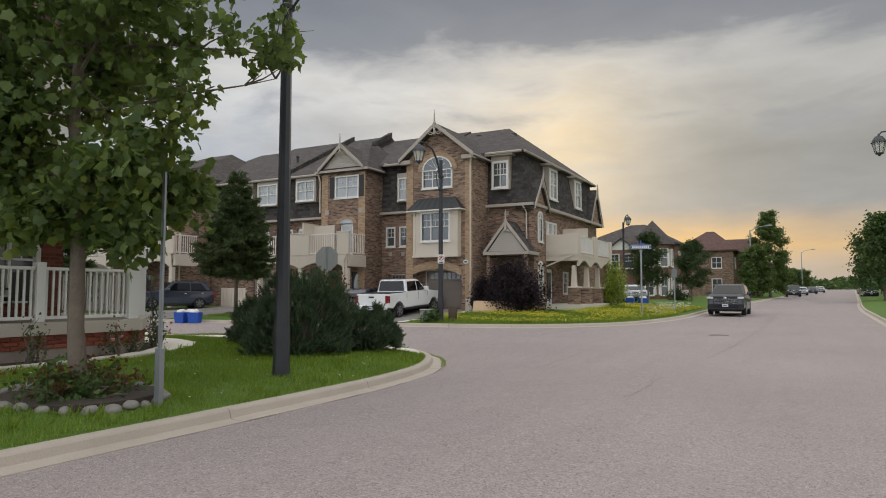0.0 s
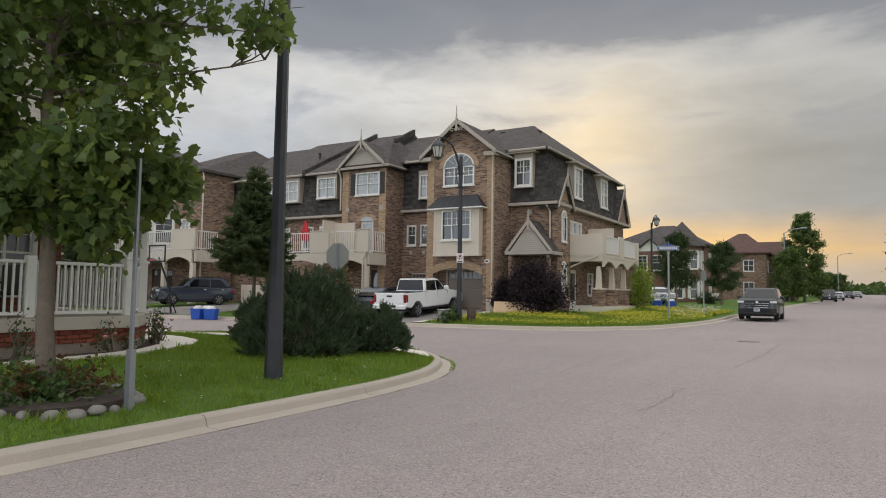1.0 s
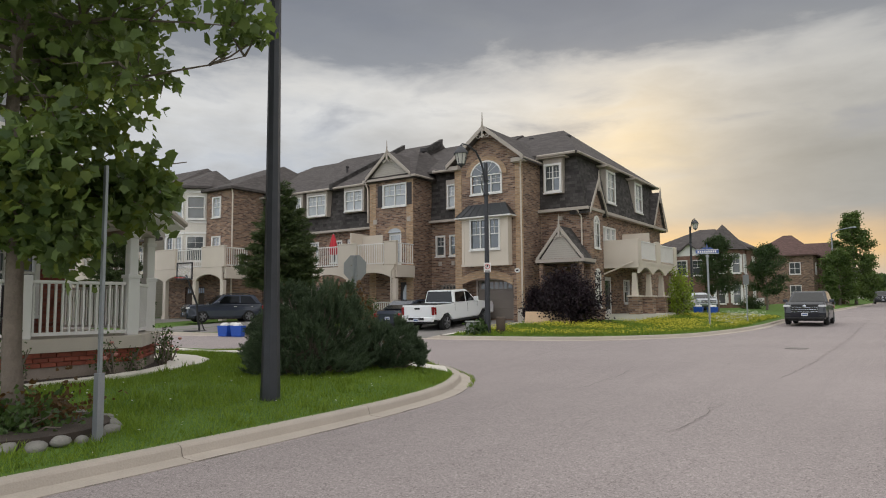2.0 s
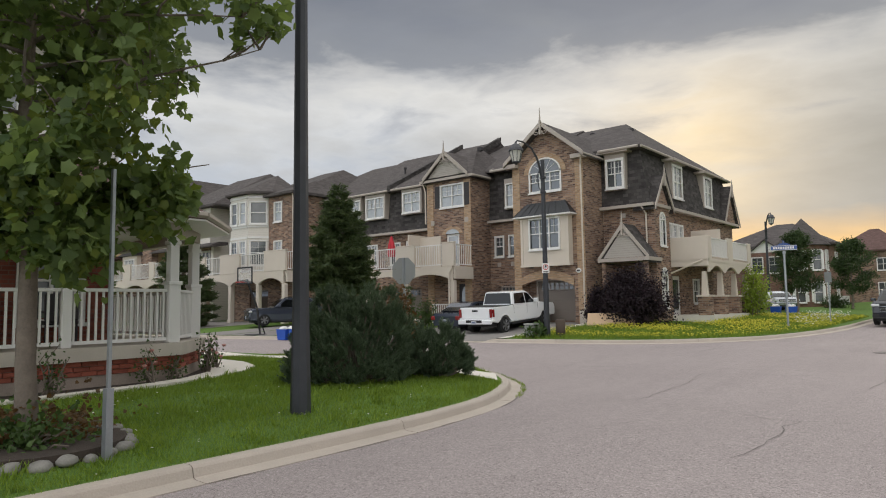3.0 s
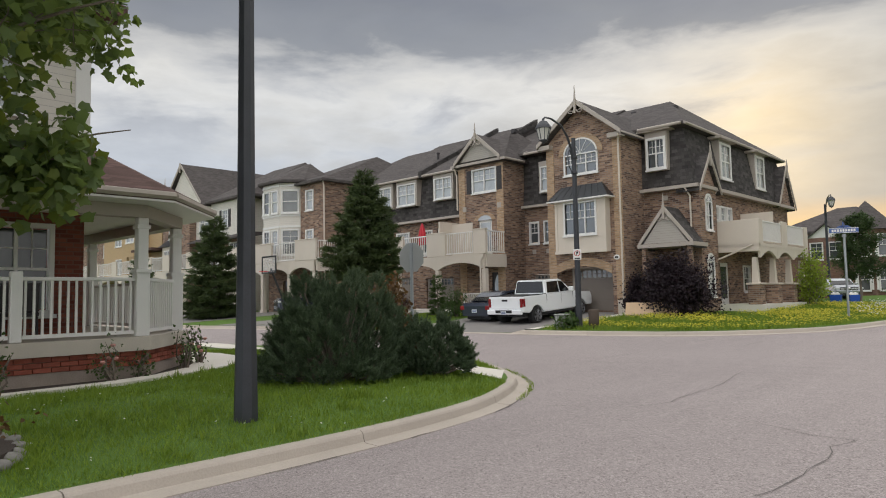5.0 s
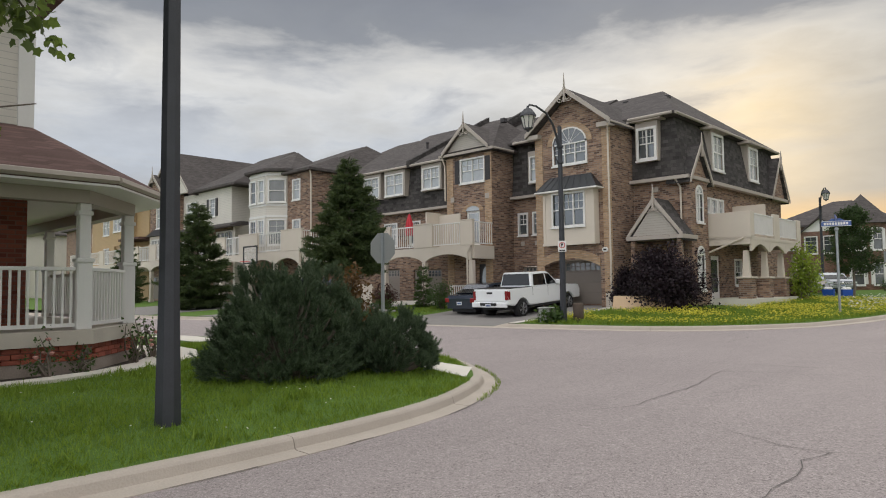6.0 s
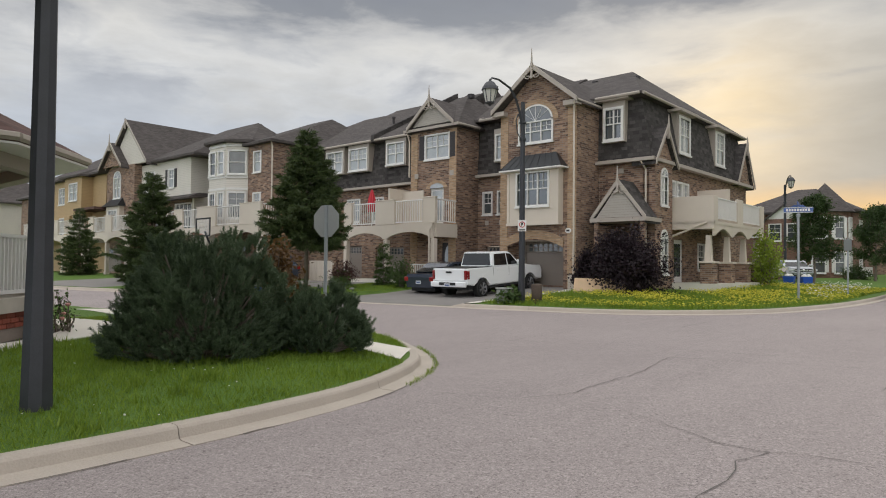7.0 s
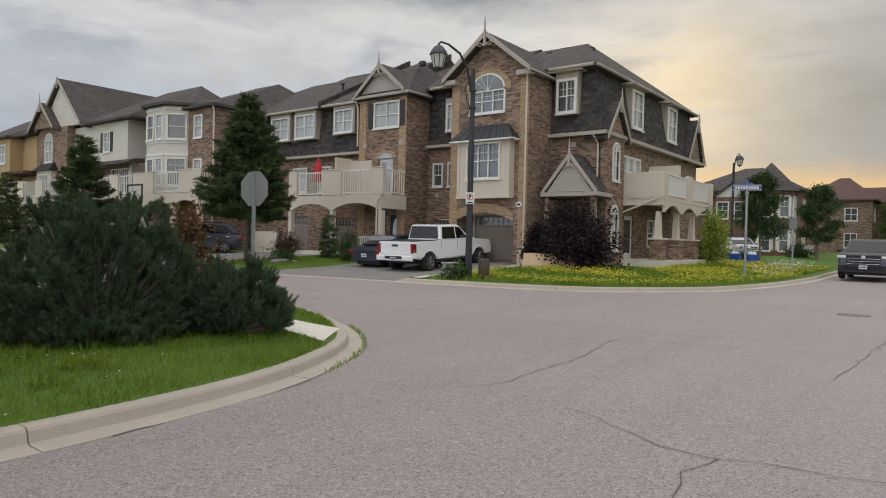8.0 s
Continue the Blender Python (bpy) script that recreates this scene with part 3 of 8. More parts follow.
def kerb(name, path, side, label, gutter=0.22, near=None, drop=0.0):
    """A concrete kerb with its gutter, cast in lengths with open joints; side is +1 where the block lies left of the path."""
    holder = thing(name, label, "kerb")
    holder["kind"] = "structure"
    prof = [(gutter, -0.03), (gutter, 0.012), (0.03, 0.018), (-0.005, 0.032), (-0.03, 0.118), (-0.05, 0.142), (-0.08, 0.15), (-0.19, 0.15), (-0.19, -0.05)]
    fine = []
    for (x0, y0), (x1, y1) in zip(path, path[1:]):
        n = max(1, int(math.hypot(x1 - x0, y1 - y0) / 0.4))
        fine += [(x0 + (x1 - x0) * k / n, y0 + (y1 - y0) * k / n) for k in range(n)]
    fine.append(path[-1])
    run, cur = 0.0, [fine[0]]
    pieces = []
    for p, q in zip(fine, fine[1:]):
        cur.append(q)
        run += math.hypot(q[0] - p[0], q[1] - p[1])
        if run > 2.6:
            pieces.append(cur)
            run, cur = 0.0, [q]
    pieces.append(cur)
    far = bm_new()
    for pc in pieces:
        if len(pc) < 2:
            continue
        mid = pc[len(pc) // 2]
        close = near and near[0] < mid[0] < near[1] and near[2] < mid[1] < near[3]
        bm = bm_new() if close else far
        lines = [offset_path(pc, -side * w) for w, _ in prof]
        gap = 0.006
        rings = []
        for i in range(len(pc)):
            shift = gap if i == 0 else (-gap if i == len(pc) - 1 else 0)
            j = min(i + 1, len(pc) - 1)
            t = Vector((pc[j][0] - pc[j - 1][0], pc[j][1] - pc[j - 1][1])).normalized() * shift
            low = 0.2 if -5.6 < pc[i][0] < 1.3 and -9 < pc[i][1] < -5 else 1.0
            up = float(rise(pc[i][1])) * min(1, max(0, (pc[i][0] + 2) / 9)) - drop
            rings.append([bm.verts.new((lines[k][i][0] + t.x, lines[k][i][1] + t.y, (h * low if h > 0.05 else h) + up)) for k, (_, h) in enumerate(prof)])
        for a, b in zip(rings, rings[1:]):
            for k in range(len(prof)):
                m = (k + 1) % len(prof)
                bm.faces.new((a[k], a[m], b[m], b[k]))
        bm.faces.new(rings[0])
        bm.faces.new(rings[-1][::-1])
        if close:
            part("kerb_length", bm, CONCRETE, holder)
    if far.verts:
        part("kerb_run", far, CONCRETE, holder)["kind"] = "stuff"
    else:
        far.free()
    return holder


kerb("kerb_south", SOUTH, -1, "pale concrete kerb and gutter round the lawn", near=(-4, 14, -40, -14), drop=0.137)
kerb("kerb_north", NORTH, 1, "pale concrete kerb round the corner lot", near=(-12, 12, -9, 26))
kerb("kerb_east", EAST, -1, "pale concrete kerb along the road")


def ribbon(bm, pts, width, z, rng, wobble=0.05):
    """A thin uneven strip lying on the ground, drawn out into small crooked pieces."""
    fine = []
    for (x0, y0), (x1, y1) in zip(pts, pts[1:]):
        n = max(1, int(math.hypot(x1 - x0, y1 - y0) / 0.22))
        fine += [(x0 + (x1 - x0) * k / n + rng.normal(0, wobble), y0 + (y1 - y0) * k / n + rng.normal(0, wobble)) for k in range(n)]
    fine.append(pts[-1])
    row = []
    for i, p in enumerate(fine):
        a, b = Vector(fine[max(i - 1, 0)]), Vector(fine[min(i + 1, len(fine) - 1)])
        t = (b - a).normalized()
        w = width * rng.uniform(0.35, 1.0)
        zz = z + float(rise(p[1])) + float(fall(p[0], p[1]))
        row.append((bm.verts.new((p[0] - t.y * w, p[1] + t.x * w, zz)), bm.verts.new((p[0] + t.y * w, p[1] - t.x * w, zz))))
    for a, b in zip(row, row[1:]):
        bm.faces.new((a[0], b[0], b[1], a[1]))


rng = np.random.default_rng(5)
CRACKS = [
    ([(15.4, -19.47), (15.87, -19.37), (16.41, -19.32), (18.6, -18.7)], 0.009, 0.03),
    ([(15.4, -19.47), (15.37, -19.92), (15.38, -20.2), (15.46, -20.5), (15.3, -22)], 0.008, 0.04),
    ([(15.4, -19.47), (15.01, -19.39), (14.62, -19.2), (14.22, -18.88), (13.82, -18.76)], 0.008, 0.035),
    ([(12.41, -14.34), (12.67, -15.84), (12.71, -17.2), (12.71, -18.23), (12.39, -18.83), (11.86, -18.97), (11.35, -19.1)], 0.009, 0.03),
    ([(12.41, -14.34), (13.6, -14.07), (15.59, -13.31), (18.5, -12.4)], 0.011, 0.02),
    ([(7.9, -15.1), (8.77, -13.81), (11.0, -13.29), (12.84, -13.13), (15, -12.6)], 0.012, 0.015),
    ([(8.77, -13.81), (8.92, -10.69), (8.56, -6.2)], 0.011, 0.03),
    ([(15.82, -11.14), (15.71, -13.81), (15.64, -15.51)], 0.011, 0.04),
    ([(15.82, -11.14), (15.9, -4), (16.0, 12), (16.2, 30)], 0.009, 0.035),
    ([(10.32, -8.51), (10.18, -6.49)], 0.016, 0.02),
    ([(3.35, -13.31), (3.73, -12.1), (3.95, -10.33), (4.1, -7.2)], 0.012, 0.03),
]
for pts, w, wob in CRACKS:
    bm = bm_new()
    ribbon(bm, pts, w * 0.8, 0.009, rng, wob)
    tagged(link_mesh("road_crack", bm, CRACK), "dark jagged crack across the grey asphalt", "crack", "cracks in the road", "structure")
# the asphalt has broken away along the gutter here and there
lip = [p for p in offset_path(SOUTH, 0.235) if p[0] > 8 and p[1] > -29]
for k, ln in ((2, 2), (6, 3), (10, 2), (13, 3), (17, 2), (20, 2), (24, 3)):
    if k + ln < len(lip):
        bm = bm_new()
        ribbon(bm, lip[k:k + ln], 0.009, 0.012, rng, 0.012)
        tagged(link_mesh("road_crack", bm, CRACK), "dark broken edge of the asphalt along the gutter", "crack", "cracks in the road", "structure")
bm = bm_new()
lathe(bm, [(0.34, 0.0), (0.34, 0.012), (0.30, 0.014), (0.29, 0.008), (0.02, 0.008)], 24, (14.87, -6.4, 0))
mh = solo("manhole_cover", bm, IRON, "round dark iron manhole cover set in the asphalt", "manhole cover")


# ---- walls, windows and roofs ----
def wf(x, y, z, turn=0):
    """A wall's frame: x along the wall, -y outward, z up."""
    return pose(x, y, z, 0, 0, turn)


def wall_panel(bm, m, u0, u1, v0, v1, thick=0.25, holes=()):
    """A wall of some thickness with openings (u0, u1, v0, v1) going through it."""
    us = sorted({u0, u1, *[h[0] for h in holes], *[h[1] for h in holes]})
    vs = sorted({v0, v1, *[h[2] for h in holes], *[h[3] for h in holes]})
    us, vs = [u for u in us if u0 <= u <= u1], [v for v in vs if v0 <= v <= v1]
    for a, b in zip(us, us[1:]):
        run = None
        for c, d in zip(vs, vs[1:]):
            cu, cv = (a + b) / 2, (c + d) / 2
            if any(h[0] < cu < h[1] and h[2] < cv < h[3] for h in holes):
                if run:
                    bmesh.ops.transform(bm, matrix=m, verts=box(bm, a, b, 0, thick, *run))
                run = None
            else:
                run = (run[0], d) if run else (c, d)
        if run:
            bmesh.ops.transform(bm, matrix=m, verts=box(bm, a, b, 0, thick, *run))


def window(parent, m, u0, u1, v0, v1, cols=2, rows=2, glass=None, casing=None, arch=0.0, trim=0.09, sill=True, proud=0.05, bars=True):
    """A window in a wall's frame: casing, bars and sill as one mesh, each pane under it."""
    glass, casing = glass or GLASS, casing or WHITE
    bm = bm_new()
    box(bm, u0 - trim, u0, -proud, 0.10, v0 - trim, v1 + trim)
    box(bm, u1, u1 + trim, -proud, 0.10, v0 - trim, v1 + trim)
    box(bm, u0, u1, -proud, 0.10, v0 - trim, v0)
    if not arch:
        box(bm, u0, u1, -proud, 0.10, v1, v1 + trim)
    if sill:
        box(bm, u0 - trim - 0.04, u1 + trim + 0.04, -proud - 0.05, -proud + 0.002, v0 - trim - 0.06, v0 - trim + 0.01)
    w = (u1 - u0) / cols
    for i in range(1, cols):
        box(bm, u0 + w * i - 0.028, u0 + w * i + 0.028, -0.02, 0.09, v0, v1)
    mid = (v0 + v1) / 2
    box(bm, u0, u1, -0.012, 0.085, mid - 0.025, mid + 0.025)
    if bars:
        for i in range(cols):
            box(bm, u0 + w * (i + 0.5) - 0.01, u0 + w * (i + 0.5) + 0.01, 0.02, 0.05, mid, v1)
            box(bm, u0 + w * i, u0 + w * (i + 1), 0.022, 0.052, (mid + v1) / 2 - 0.01, (mid + v1) / 2 + 0.01)
    if arch:
        cu, n = (u0 + u1) / 2, 12
        ro, ri = (u1 - u0) / 2 + trim, (u1 - u0) / 2
        for k in range(n):
            a, b = math.pi * k / n, math.pi * (k + 1) / n
            pts = [(cu + r * math.cos(t), v1 + r * arch / ri * math.sin(t)) for r, t in ((ri, a), (ro, a), (ro, b), (ri, b))]
            prism(bm, pts, -proud, 0.10)
        box(bm, u0, u1, -0.04, 0.088, v1 - 0.03, v1 + 0.03)
        for t in (40, 65, 90, 115, 140):
            t = radians(t)
            prism(bm, [(cu - 0.012 * math.sin(t), v1 + 0.012), (cu + 0.012 * math.sin(t), v1 + 0.012), (cu + ri * math.cos(t) + 0.012, v1 + arch * math.sin(t)), (cu + ri * math.cos(t) - 0.012, v1 + arch * math.sin(t))], -0.036, -0.0225)
    xform(bm, m)
    win = part("window", bm, casing, parent)
    for i in range(cols):
        for lo, hi in ((v0, mid), (mid, v1)):
            bm = bm_new()
            box(bm, u0 + w * i + 0.02, u0 + w * (i + 1) - 0.02, 0.055, 0.07, lo + 0.02, hi - 0.02)
            xform(bm, m)
            part("pane", bm, glass, win)
    if arch:
        bm = bm_new()
        cu, ri = (u0 + u1) / 2, (u1 - u0) / 2
        prism(bm, [(cu + ri * math.cos(math.pi * k / 14), v1 + arch * math.sin(math.pi * k / 14)) for k in range(15)], -0.022, -0.006)
        xform(bm, m)
        part("pane", bm, glass, win)
    return win


def hip_roof(bm, x0, x1, y0, y1, z, ridge_z, run_l, run_r, thick=0.16, ridge_y=None):
    """A roof over a rectangle; run_l and run_r are how far the ridge stops short of each end (0: a gable end)."""
    ry = (y0 + y1) / 2 if ridge_y is None else ridge_y
    v = [(x0, y0, z), (x1, y0, z), (x1, y1, z), (x0, y1, z), (x0 + run_l, ry, ridge_z), (x1 - run_r, ry, ridge_z),
         (x0, y0, z - thick), (x1, y0, z - thick), (x1, y1, z - thick), (x0, y1, z - thick)]
    solid(bm, v, [(0, 1, 5, 4), (1, 2, 5), (2, 3, 4, 5), (3, 0, 4), (0, 6, 7, 1), (1, 7, 8, 2), (2, 8, 9, 3), (3, 9, 6, 0), (6, 9, 8, 7)])


def gable_roof(bm, xc, half, y0, y1, z, ridge_z, thick=0.14, over=0.0):
    """A front gable's two slopes as slabs, ridge along y."""
    for s in (-1, 1):
        e = (xc + s * (half + over), z - (ridge_z - z) / half * over)
        pts = [(xc, ridge_z), e, (e[0], e[1] - thick), (xc, ridge_z - thick)]
        prism(bm, pts, y0, y1)


def verge(parent, xc, half, y, z, ridge_z, finial=0.75, deco=True, mat=None, face=None, m=None):
    """Barge boards on a gable front with the lacework and finial at the peak."""
    bm = bm_new()
    h = ridge_z - z
    for s in (-1, 1):
        prism(bm, [(xc, ridge_z + 0.03), (xc + s * (half + 0.12), z - 0.05), (xc + s * (half + 0.12), z - 0.27), (xc, ridge_z - 0.22)], y - 0.06, y)
    box(bm, xc - 0.05, xc + 0.05, y - 0.11, y - 0.012, ridge_z - 0.75 * min(1, h / 2), ridge_z + 0.05)
    tube(bm, [(xc, y - 0.06, ridge_z), (xc, y - 0.06, ridge_z + finial * 0.5), (xc, y - 0.06, ridge_z + finial)], [0.05, 0.035, 0.012], 6)
    if deco:
        for s in (-1, 1):
            for k in range(7):
                a0, a1 = math.pi * k / 7, math.pi * (k + 1) / 7
                r, cx, cz = 0.17, xc + s * 0.24, ridge_z - 0.50
                tube(bm, [(cx + r * math.cos(a0), y - 0.05, cz - r * math.sin(a0)), (cx + r * math.cos(a1), y - 0.05, cz - r * math.sin(a1))], 0.025, 5)
            tube(bm, [(xc, y - 0.05, ridge_z - 0.62), (xc + s * 0.42, y - 0.05, ridge_z - 0.48)], 0.022, 5)
    if m:
        xform(bm, m)
    return part("barge_board", bm, mat or TRIM, parent)


def gutter_run(parent, pts, mat=None):
    """A length of eaves gutter and fascia along points."""
    bm = bm_new()
    tube(bm, pts, 0.075, 6)
    return part("eaves_gutter", bm, mat or TRIM, parent)


def spout(parent, pts, mat=None):
    bm = bm_new()
    tube(bm, pts, 0.045, 6)
    return part("downspout", bm, mat or PALE, parent)


def garage_door(parent, m, u0, u1, v0, v1, mat=None):
    """A sectional door with grooved panels and a row of small lights."""
    bm = bm_new()
    n, gap = 4, 0.012
    hh = (v1 - v0) / n
    for k in range(n):
        box(bm, u0, u1, 0.0, 0.06, v0 + hh * k + gap, v0 + hh * (k + 1) - gap, 0.008)
    box(bm, u0, u1, 0.012, 0.05, v0, v1)
    door = part("garage_door", xform(bm, m), mat or GARAGE, parent)
    cells = 8
    w = (u1 - u0 - 0.3) / cells
    for k in range(cells):
        for r in range(2):
            bm = bm_new()
            a = u0 + 0.15 + w * k
            z0 = v1 - hh * 0.86 + r * hh * 0.40
            if r == 0:
                box(bm, a + 0.04, a + w - 0.04, -0.006, 0.01, z0, z0 + hh * 0.34)
            else:
                prism(bm, [(a + 0.04, z0), (a + w - 0.04, z0), (a + w - 0.05, z0 + hh * 0.22), (a + w / 2, z0 + hh * 0.32), (a + 0.05, z0 + hh * 0.22)], -0.006, 0.01)
            part("door_light", xform(bm, m), GLASS, door)
    return door


def baluster_rail(parent, p0, p1, z0, z1, mat=None, gap=0.125, thick=0.035, name="railing"):
    """Top and bottom rails as one part, each baluster under it."""
    p0, p1 = Vector((*p0, 0)), Vector((*p1, 0))
    ln = (p1 - p0).length
    ang = math.degrees(math.atan2(p1.y - p0.y, p1.x - p0.x))
    m = pose(p0.x, p0.y, 0, 0, 0, ang)
    bm = bm_new()
    box(bm, 0, ln, -0.035, 0.035, z1 - 0.06, z1, 0.008)
    rail = part(name, xform(bm, m), mat or WHITE, parent)
    bm = bm_new()
    box(bm, 0, ln, -0.025, 0.025, z0, z0 + 0.06)
    part("bottom_rail", xform(bm, m), mat or WHITE, rail)
    n = max(2, int(ln / gap))
    base = None
    for k in range(n):
        u = ln * (k + 0.5) / n
        if base is None:
            bm = bm_new()
            box(bm, -thick / 2, thick / 2, -thick / 2, thick / 2, z0 + 0.05, z1 - 0.05)
            xform(bm, pose(0, 0, 0, 0, 0, ang))
            base = link_mesh("baluster", bm, mat or WHITE)
            ob = base
        else:
            ob = new("baluster", base.data)
        ob.parent = rail
        w = m @ Vector((u, 0, 0))
        ob.location = w - Vector(root_of(parent).location)
    return rail


# ---- the corner townhouse ----
def corner_house():
    H = thing("townhouse", "three-storey corner townhouse in brown brick with dark mansard roof", "house", (0.5, 8, 0.5), "row of townhouses")
    F, S, R, B = 1.26, 3.4, 4.0, 17.0      # gable front, set-back front, side wall, rear
    mF, mS, mR = wf(0, F, 0), wf(0, S, 0), wf(R, 0, 0, 90)
    # brick walls
    bm = bm_new()
    wall_panel(bm, mF, -2.75, 1.5, 0.3, 9.15, 0.3, [(-2.5, 0.85, 0.3, 2.75), (-1.6, 0.16, 7.5, 8.45)])
    wall_panel(bm, wf(1.5, 0, 0, 90), F + 0.302, S, 0.3, 9.15, 0.298, [])
    wall_panel(bm, mS, 1.502, R - 0.002, 0.3, 6.5, 0.3, [(2.35, 3.35, 0.9, 2.95)])
    wall_panel(bm, wf(-2.75, 0, 0, -90), -S - 0.5, -F - 0.302, 0.3, 9.15, 0.298, [])
    xs = [(5.5, 6.35, 4.3, 5.75), (6.45, 7.2, 4.3, 5.75), (7.3, 8.0, 4.3, 5.75), (6.2, 7.4, 0.8, 2.9), (9.2, 10.2, 1.4, 2.8)]
    wall_panel(bm, mR, S, B, 0.3, 6.5, 0.3, xs)
    box(bm, -2.4, R - 0.3, B - 0.3, B, 0.3, 6.5)
    part("wall", bm, BRICK, H)
    # gable triangle above the front
    bm = bm_new()
    prism(bm, [(-2.75, 9.152), (1.5, 9.152), (-0.62, 10.95)], F, F + 0.3)
    part("gable_wall", bm, BRICK, H)
    # buff brick corner strips and arches
    bm = bm_new()
    for x in (-2.76, 1.06):
        box(bm, x, x + 0.45, F - 0.03, F + 0.0, 0.3, 8.95)
    for k in range(16):
        a, b = math.pi * k / 16, math.pi * (k + 1) / 16
        prism(bm, [(-0.72 + r * math.cos(t), 8.45 + r * 0.82 * math.sin(t)) for r, t in ((0.98, a), (1.28, a), (1.28, b), (0.98, b))], F - 0.04, F)
    part("quoin", bm, BUFF, H, "lighter buff brick strip")
    # flat arch over the garage
    bm = bm_new()
    n = 14
    for k in range(n):
        u0, u1 = -2.5 + 3.35 * k / n, -2.5 + 3.35 * (k + 1) / n
        z0 = 2.42 + 0.42 * (1 - ((u0 + 0.825) / 1.675) ** 2)
        z1 = 2.42 + 0.42 * (1 - ((u1 + 0.825) / 1.675) ** 2)
        prism(bm, [(u0, z0), (u1, z1), (u1, z1 + 0.42), (u0, z0 + 0.42)], F - 0.05, F - 0.002)
    part("arch", bm, BUFF, H)
    halves = (bm_new(), bm_new())
    for k in range(n):
        u0, u1 = -2.5 + 3.35 * k / n, -2.5 + 3.35 * (k + 1) / n
        z0 = 2.42 + 0.42 * (1 - ((u0 + 0.825) / 1.675) ** 2)
        z1 = 2.42 + 0.42 * (1 - ((u1 + 0.825) / 1.675) ** 2)
        if min(z0, z1) < 2.75:
            prism(halves[k >= n / 2], [(u0, min(z0, 2.75)), (u1, min(z1, 2.75)), (u1, 2.752), (u0, 2.752)], F + 0.0, F + 0.28)
    for bm in halves:
        part("arch_soffit", bm, BRICK, H)
    # garage recess and door
    bm = bm_new()
    box(bm, -2.74, 0.99, F + 0.9, F + 1.0, 0.3, 0.62)
    wall_panel(bm, wf(0, F + 0.9, 0), -2.74, 0.99, 0.62, 3.0, 0.1, [(-1.85, 0.72, 0.62, 2.72)])
    box(bm, 0.86, 1.19, F + 0.31, F + 0.9, 0.3, 3.0)
    box(bm, -2.7, 0.85, F + 0.31, F + 0.9, 2.9, 3.0)
    part("garage_recess", bm, BRICK, H)
    garage_door(H, wf(0, F + 0.94, 0), -1.85, 0.72, 0.62, 2.72)
    bm = bm_new()
    for u in (-1.95, 0.72):
        box(bm, u, u + 0.1, F + 0.85, F + 0.97, 0.6, 2.82)
    box(bm, -1.85, 0.72, F + 0.85, F + 0.97, 2.72, 2.82)
    part("door_casing", bm, TRIM, H)
    bm = bm_new()
    box(bm, 1.1, 1.56, F - 0.06, F + 0.3, 0.3, 1.15, 0.02)
    part("plinth", bm, STONE, H)
    # oriel bay with its metal roof
    bm = bm_new()
    bx0, bx1, by = -2.05, 0.82, F - 0.42
    wall_panel(bm, wf(0, by, 0), bx0, bx1, 3.48, 6.05, 0.12, [(-1.45, 0.25, 4.42, 5.92)])
    box(bm, bx0, bx0 + 0.12, by + 0.122, F, 3.48, 6.05)
    box(bm, bx1 - 0.12, bx1, by + 0.122, F, 3.48, 6.05)
    box(bm, bx0 + 0.12, bx1 - 0.12, by + 0.122, F, 3.48, 3.6)
    bay = part("oriel", bm, CREAM, H, "cream panelled oriel")
    bm = bm_new()
    for z in (3.46, 5.98):
        box(bm, bx0 - 0.04, bx1 + 0.04, by - 0.035, by - 0.002, z, z + 0.12)
    for u in (bx0, bx1 - 0.14):
        box(bm, u, u + 0.14, by - 0.03, by - 0.002, 3.58, 5.98)
    part("bay_trim", bm, CREAM, H)
    window(H, wf(0, by, 0), -1.45, 0.25, 4.42, 5.92, 3, 2, GLASS)
    bm = bm_new()
    e = 0.28
    solid(bm, [(bx0 - e, by - e, 6.12), (bx1 + e, by - e, 6.12), (bx1 + e, F, 6.12), (bx0 - e, F, 6.12), (bx0 + 0.35, F, 6.86), (bx1 - 0.35, F, 6.86), (bx1 - 0.3, F - 0.18, 6.84), (bx0 + 0.3, F - 0.18, 6.84)],
          [(0, 1, 6, 7), (1, 2, 5, 6), (3, 0, 7, 4), (7, 6, 5, 4), (0, 3, 2, 1)])
    roof_ = part("bay_roof", bm, DARKMETAL, H, "black standing-seam metal bay roof")
    for k in range(9):
        t = k / 8
        bm = bm_new()
        tube(bm, [(bx0 - e + (bx1 - bx0 + 2 * e) * t, by - e, 6.14), (bx0 + 0.3 + (bx1 - bx0 - 0.6) * t, F - 0.18, 6.86)], 0.011, 4)
        part("seam", bm, DARKMETAL, roof_)
    bm = bm_new()
    box(bm, bx0 - e - 0.02, bx1 + e + 0.02, by - e - 0.03, F - 0.002, 6.05, 6.115)
    part("bay_fascia", bm, WHITE, H)
    # arched window over the bay
    window(H, mF, -1.62, 0.18, 7.5, 8.45, 3, 2, GLASS, arch=0.74)
    # mansard storey: front set-back part and side, leaning in
    bm = bm_new()
    zt, zb, lean = 9.42, 6.5, 0.42
    solid(bm, [(1.5, S - 0.12, zb), (R + 0.12, S - 0.12, zb), (R + 0.12, B, zb), (1.5, B, zb),
               (1.5, S - 0.02, zt), (R - lean, S + 0.1, zt), (R - lean, B - 0.25, zt), (1.5, B - 0.2, zt)],
          [(0, 1, 5, 4), (1, 2, 6, 5), (2, 3, 7, 6), (3, 0, 4, 7), (4, 5, 6, 7), (3, 2, 1, 0)])
    part("mansard", bm, MANSARD, H, "dark grey shingled mansard storey")
    # eaves trim under the mansard
    bm = bm_new()
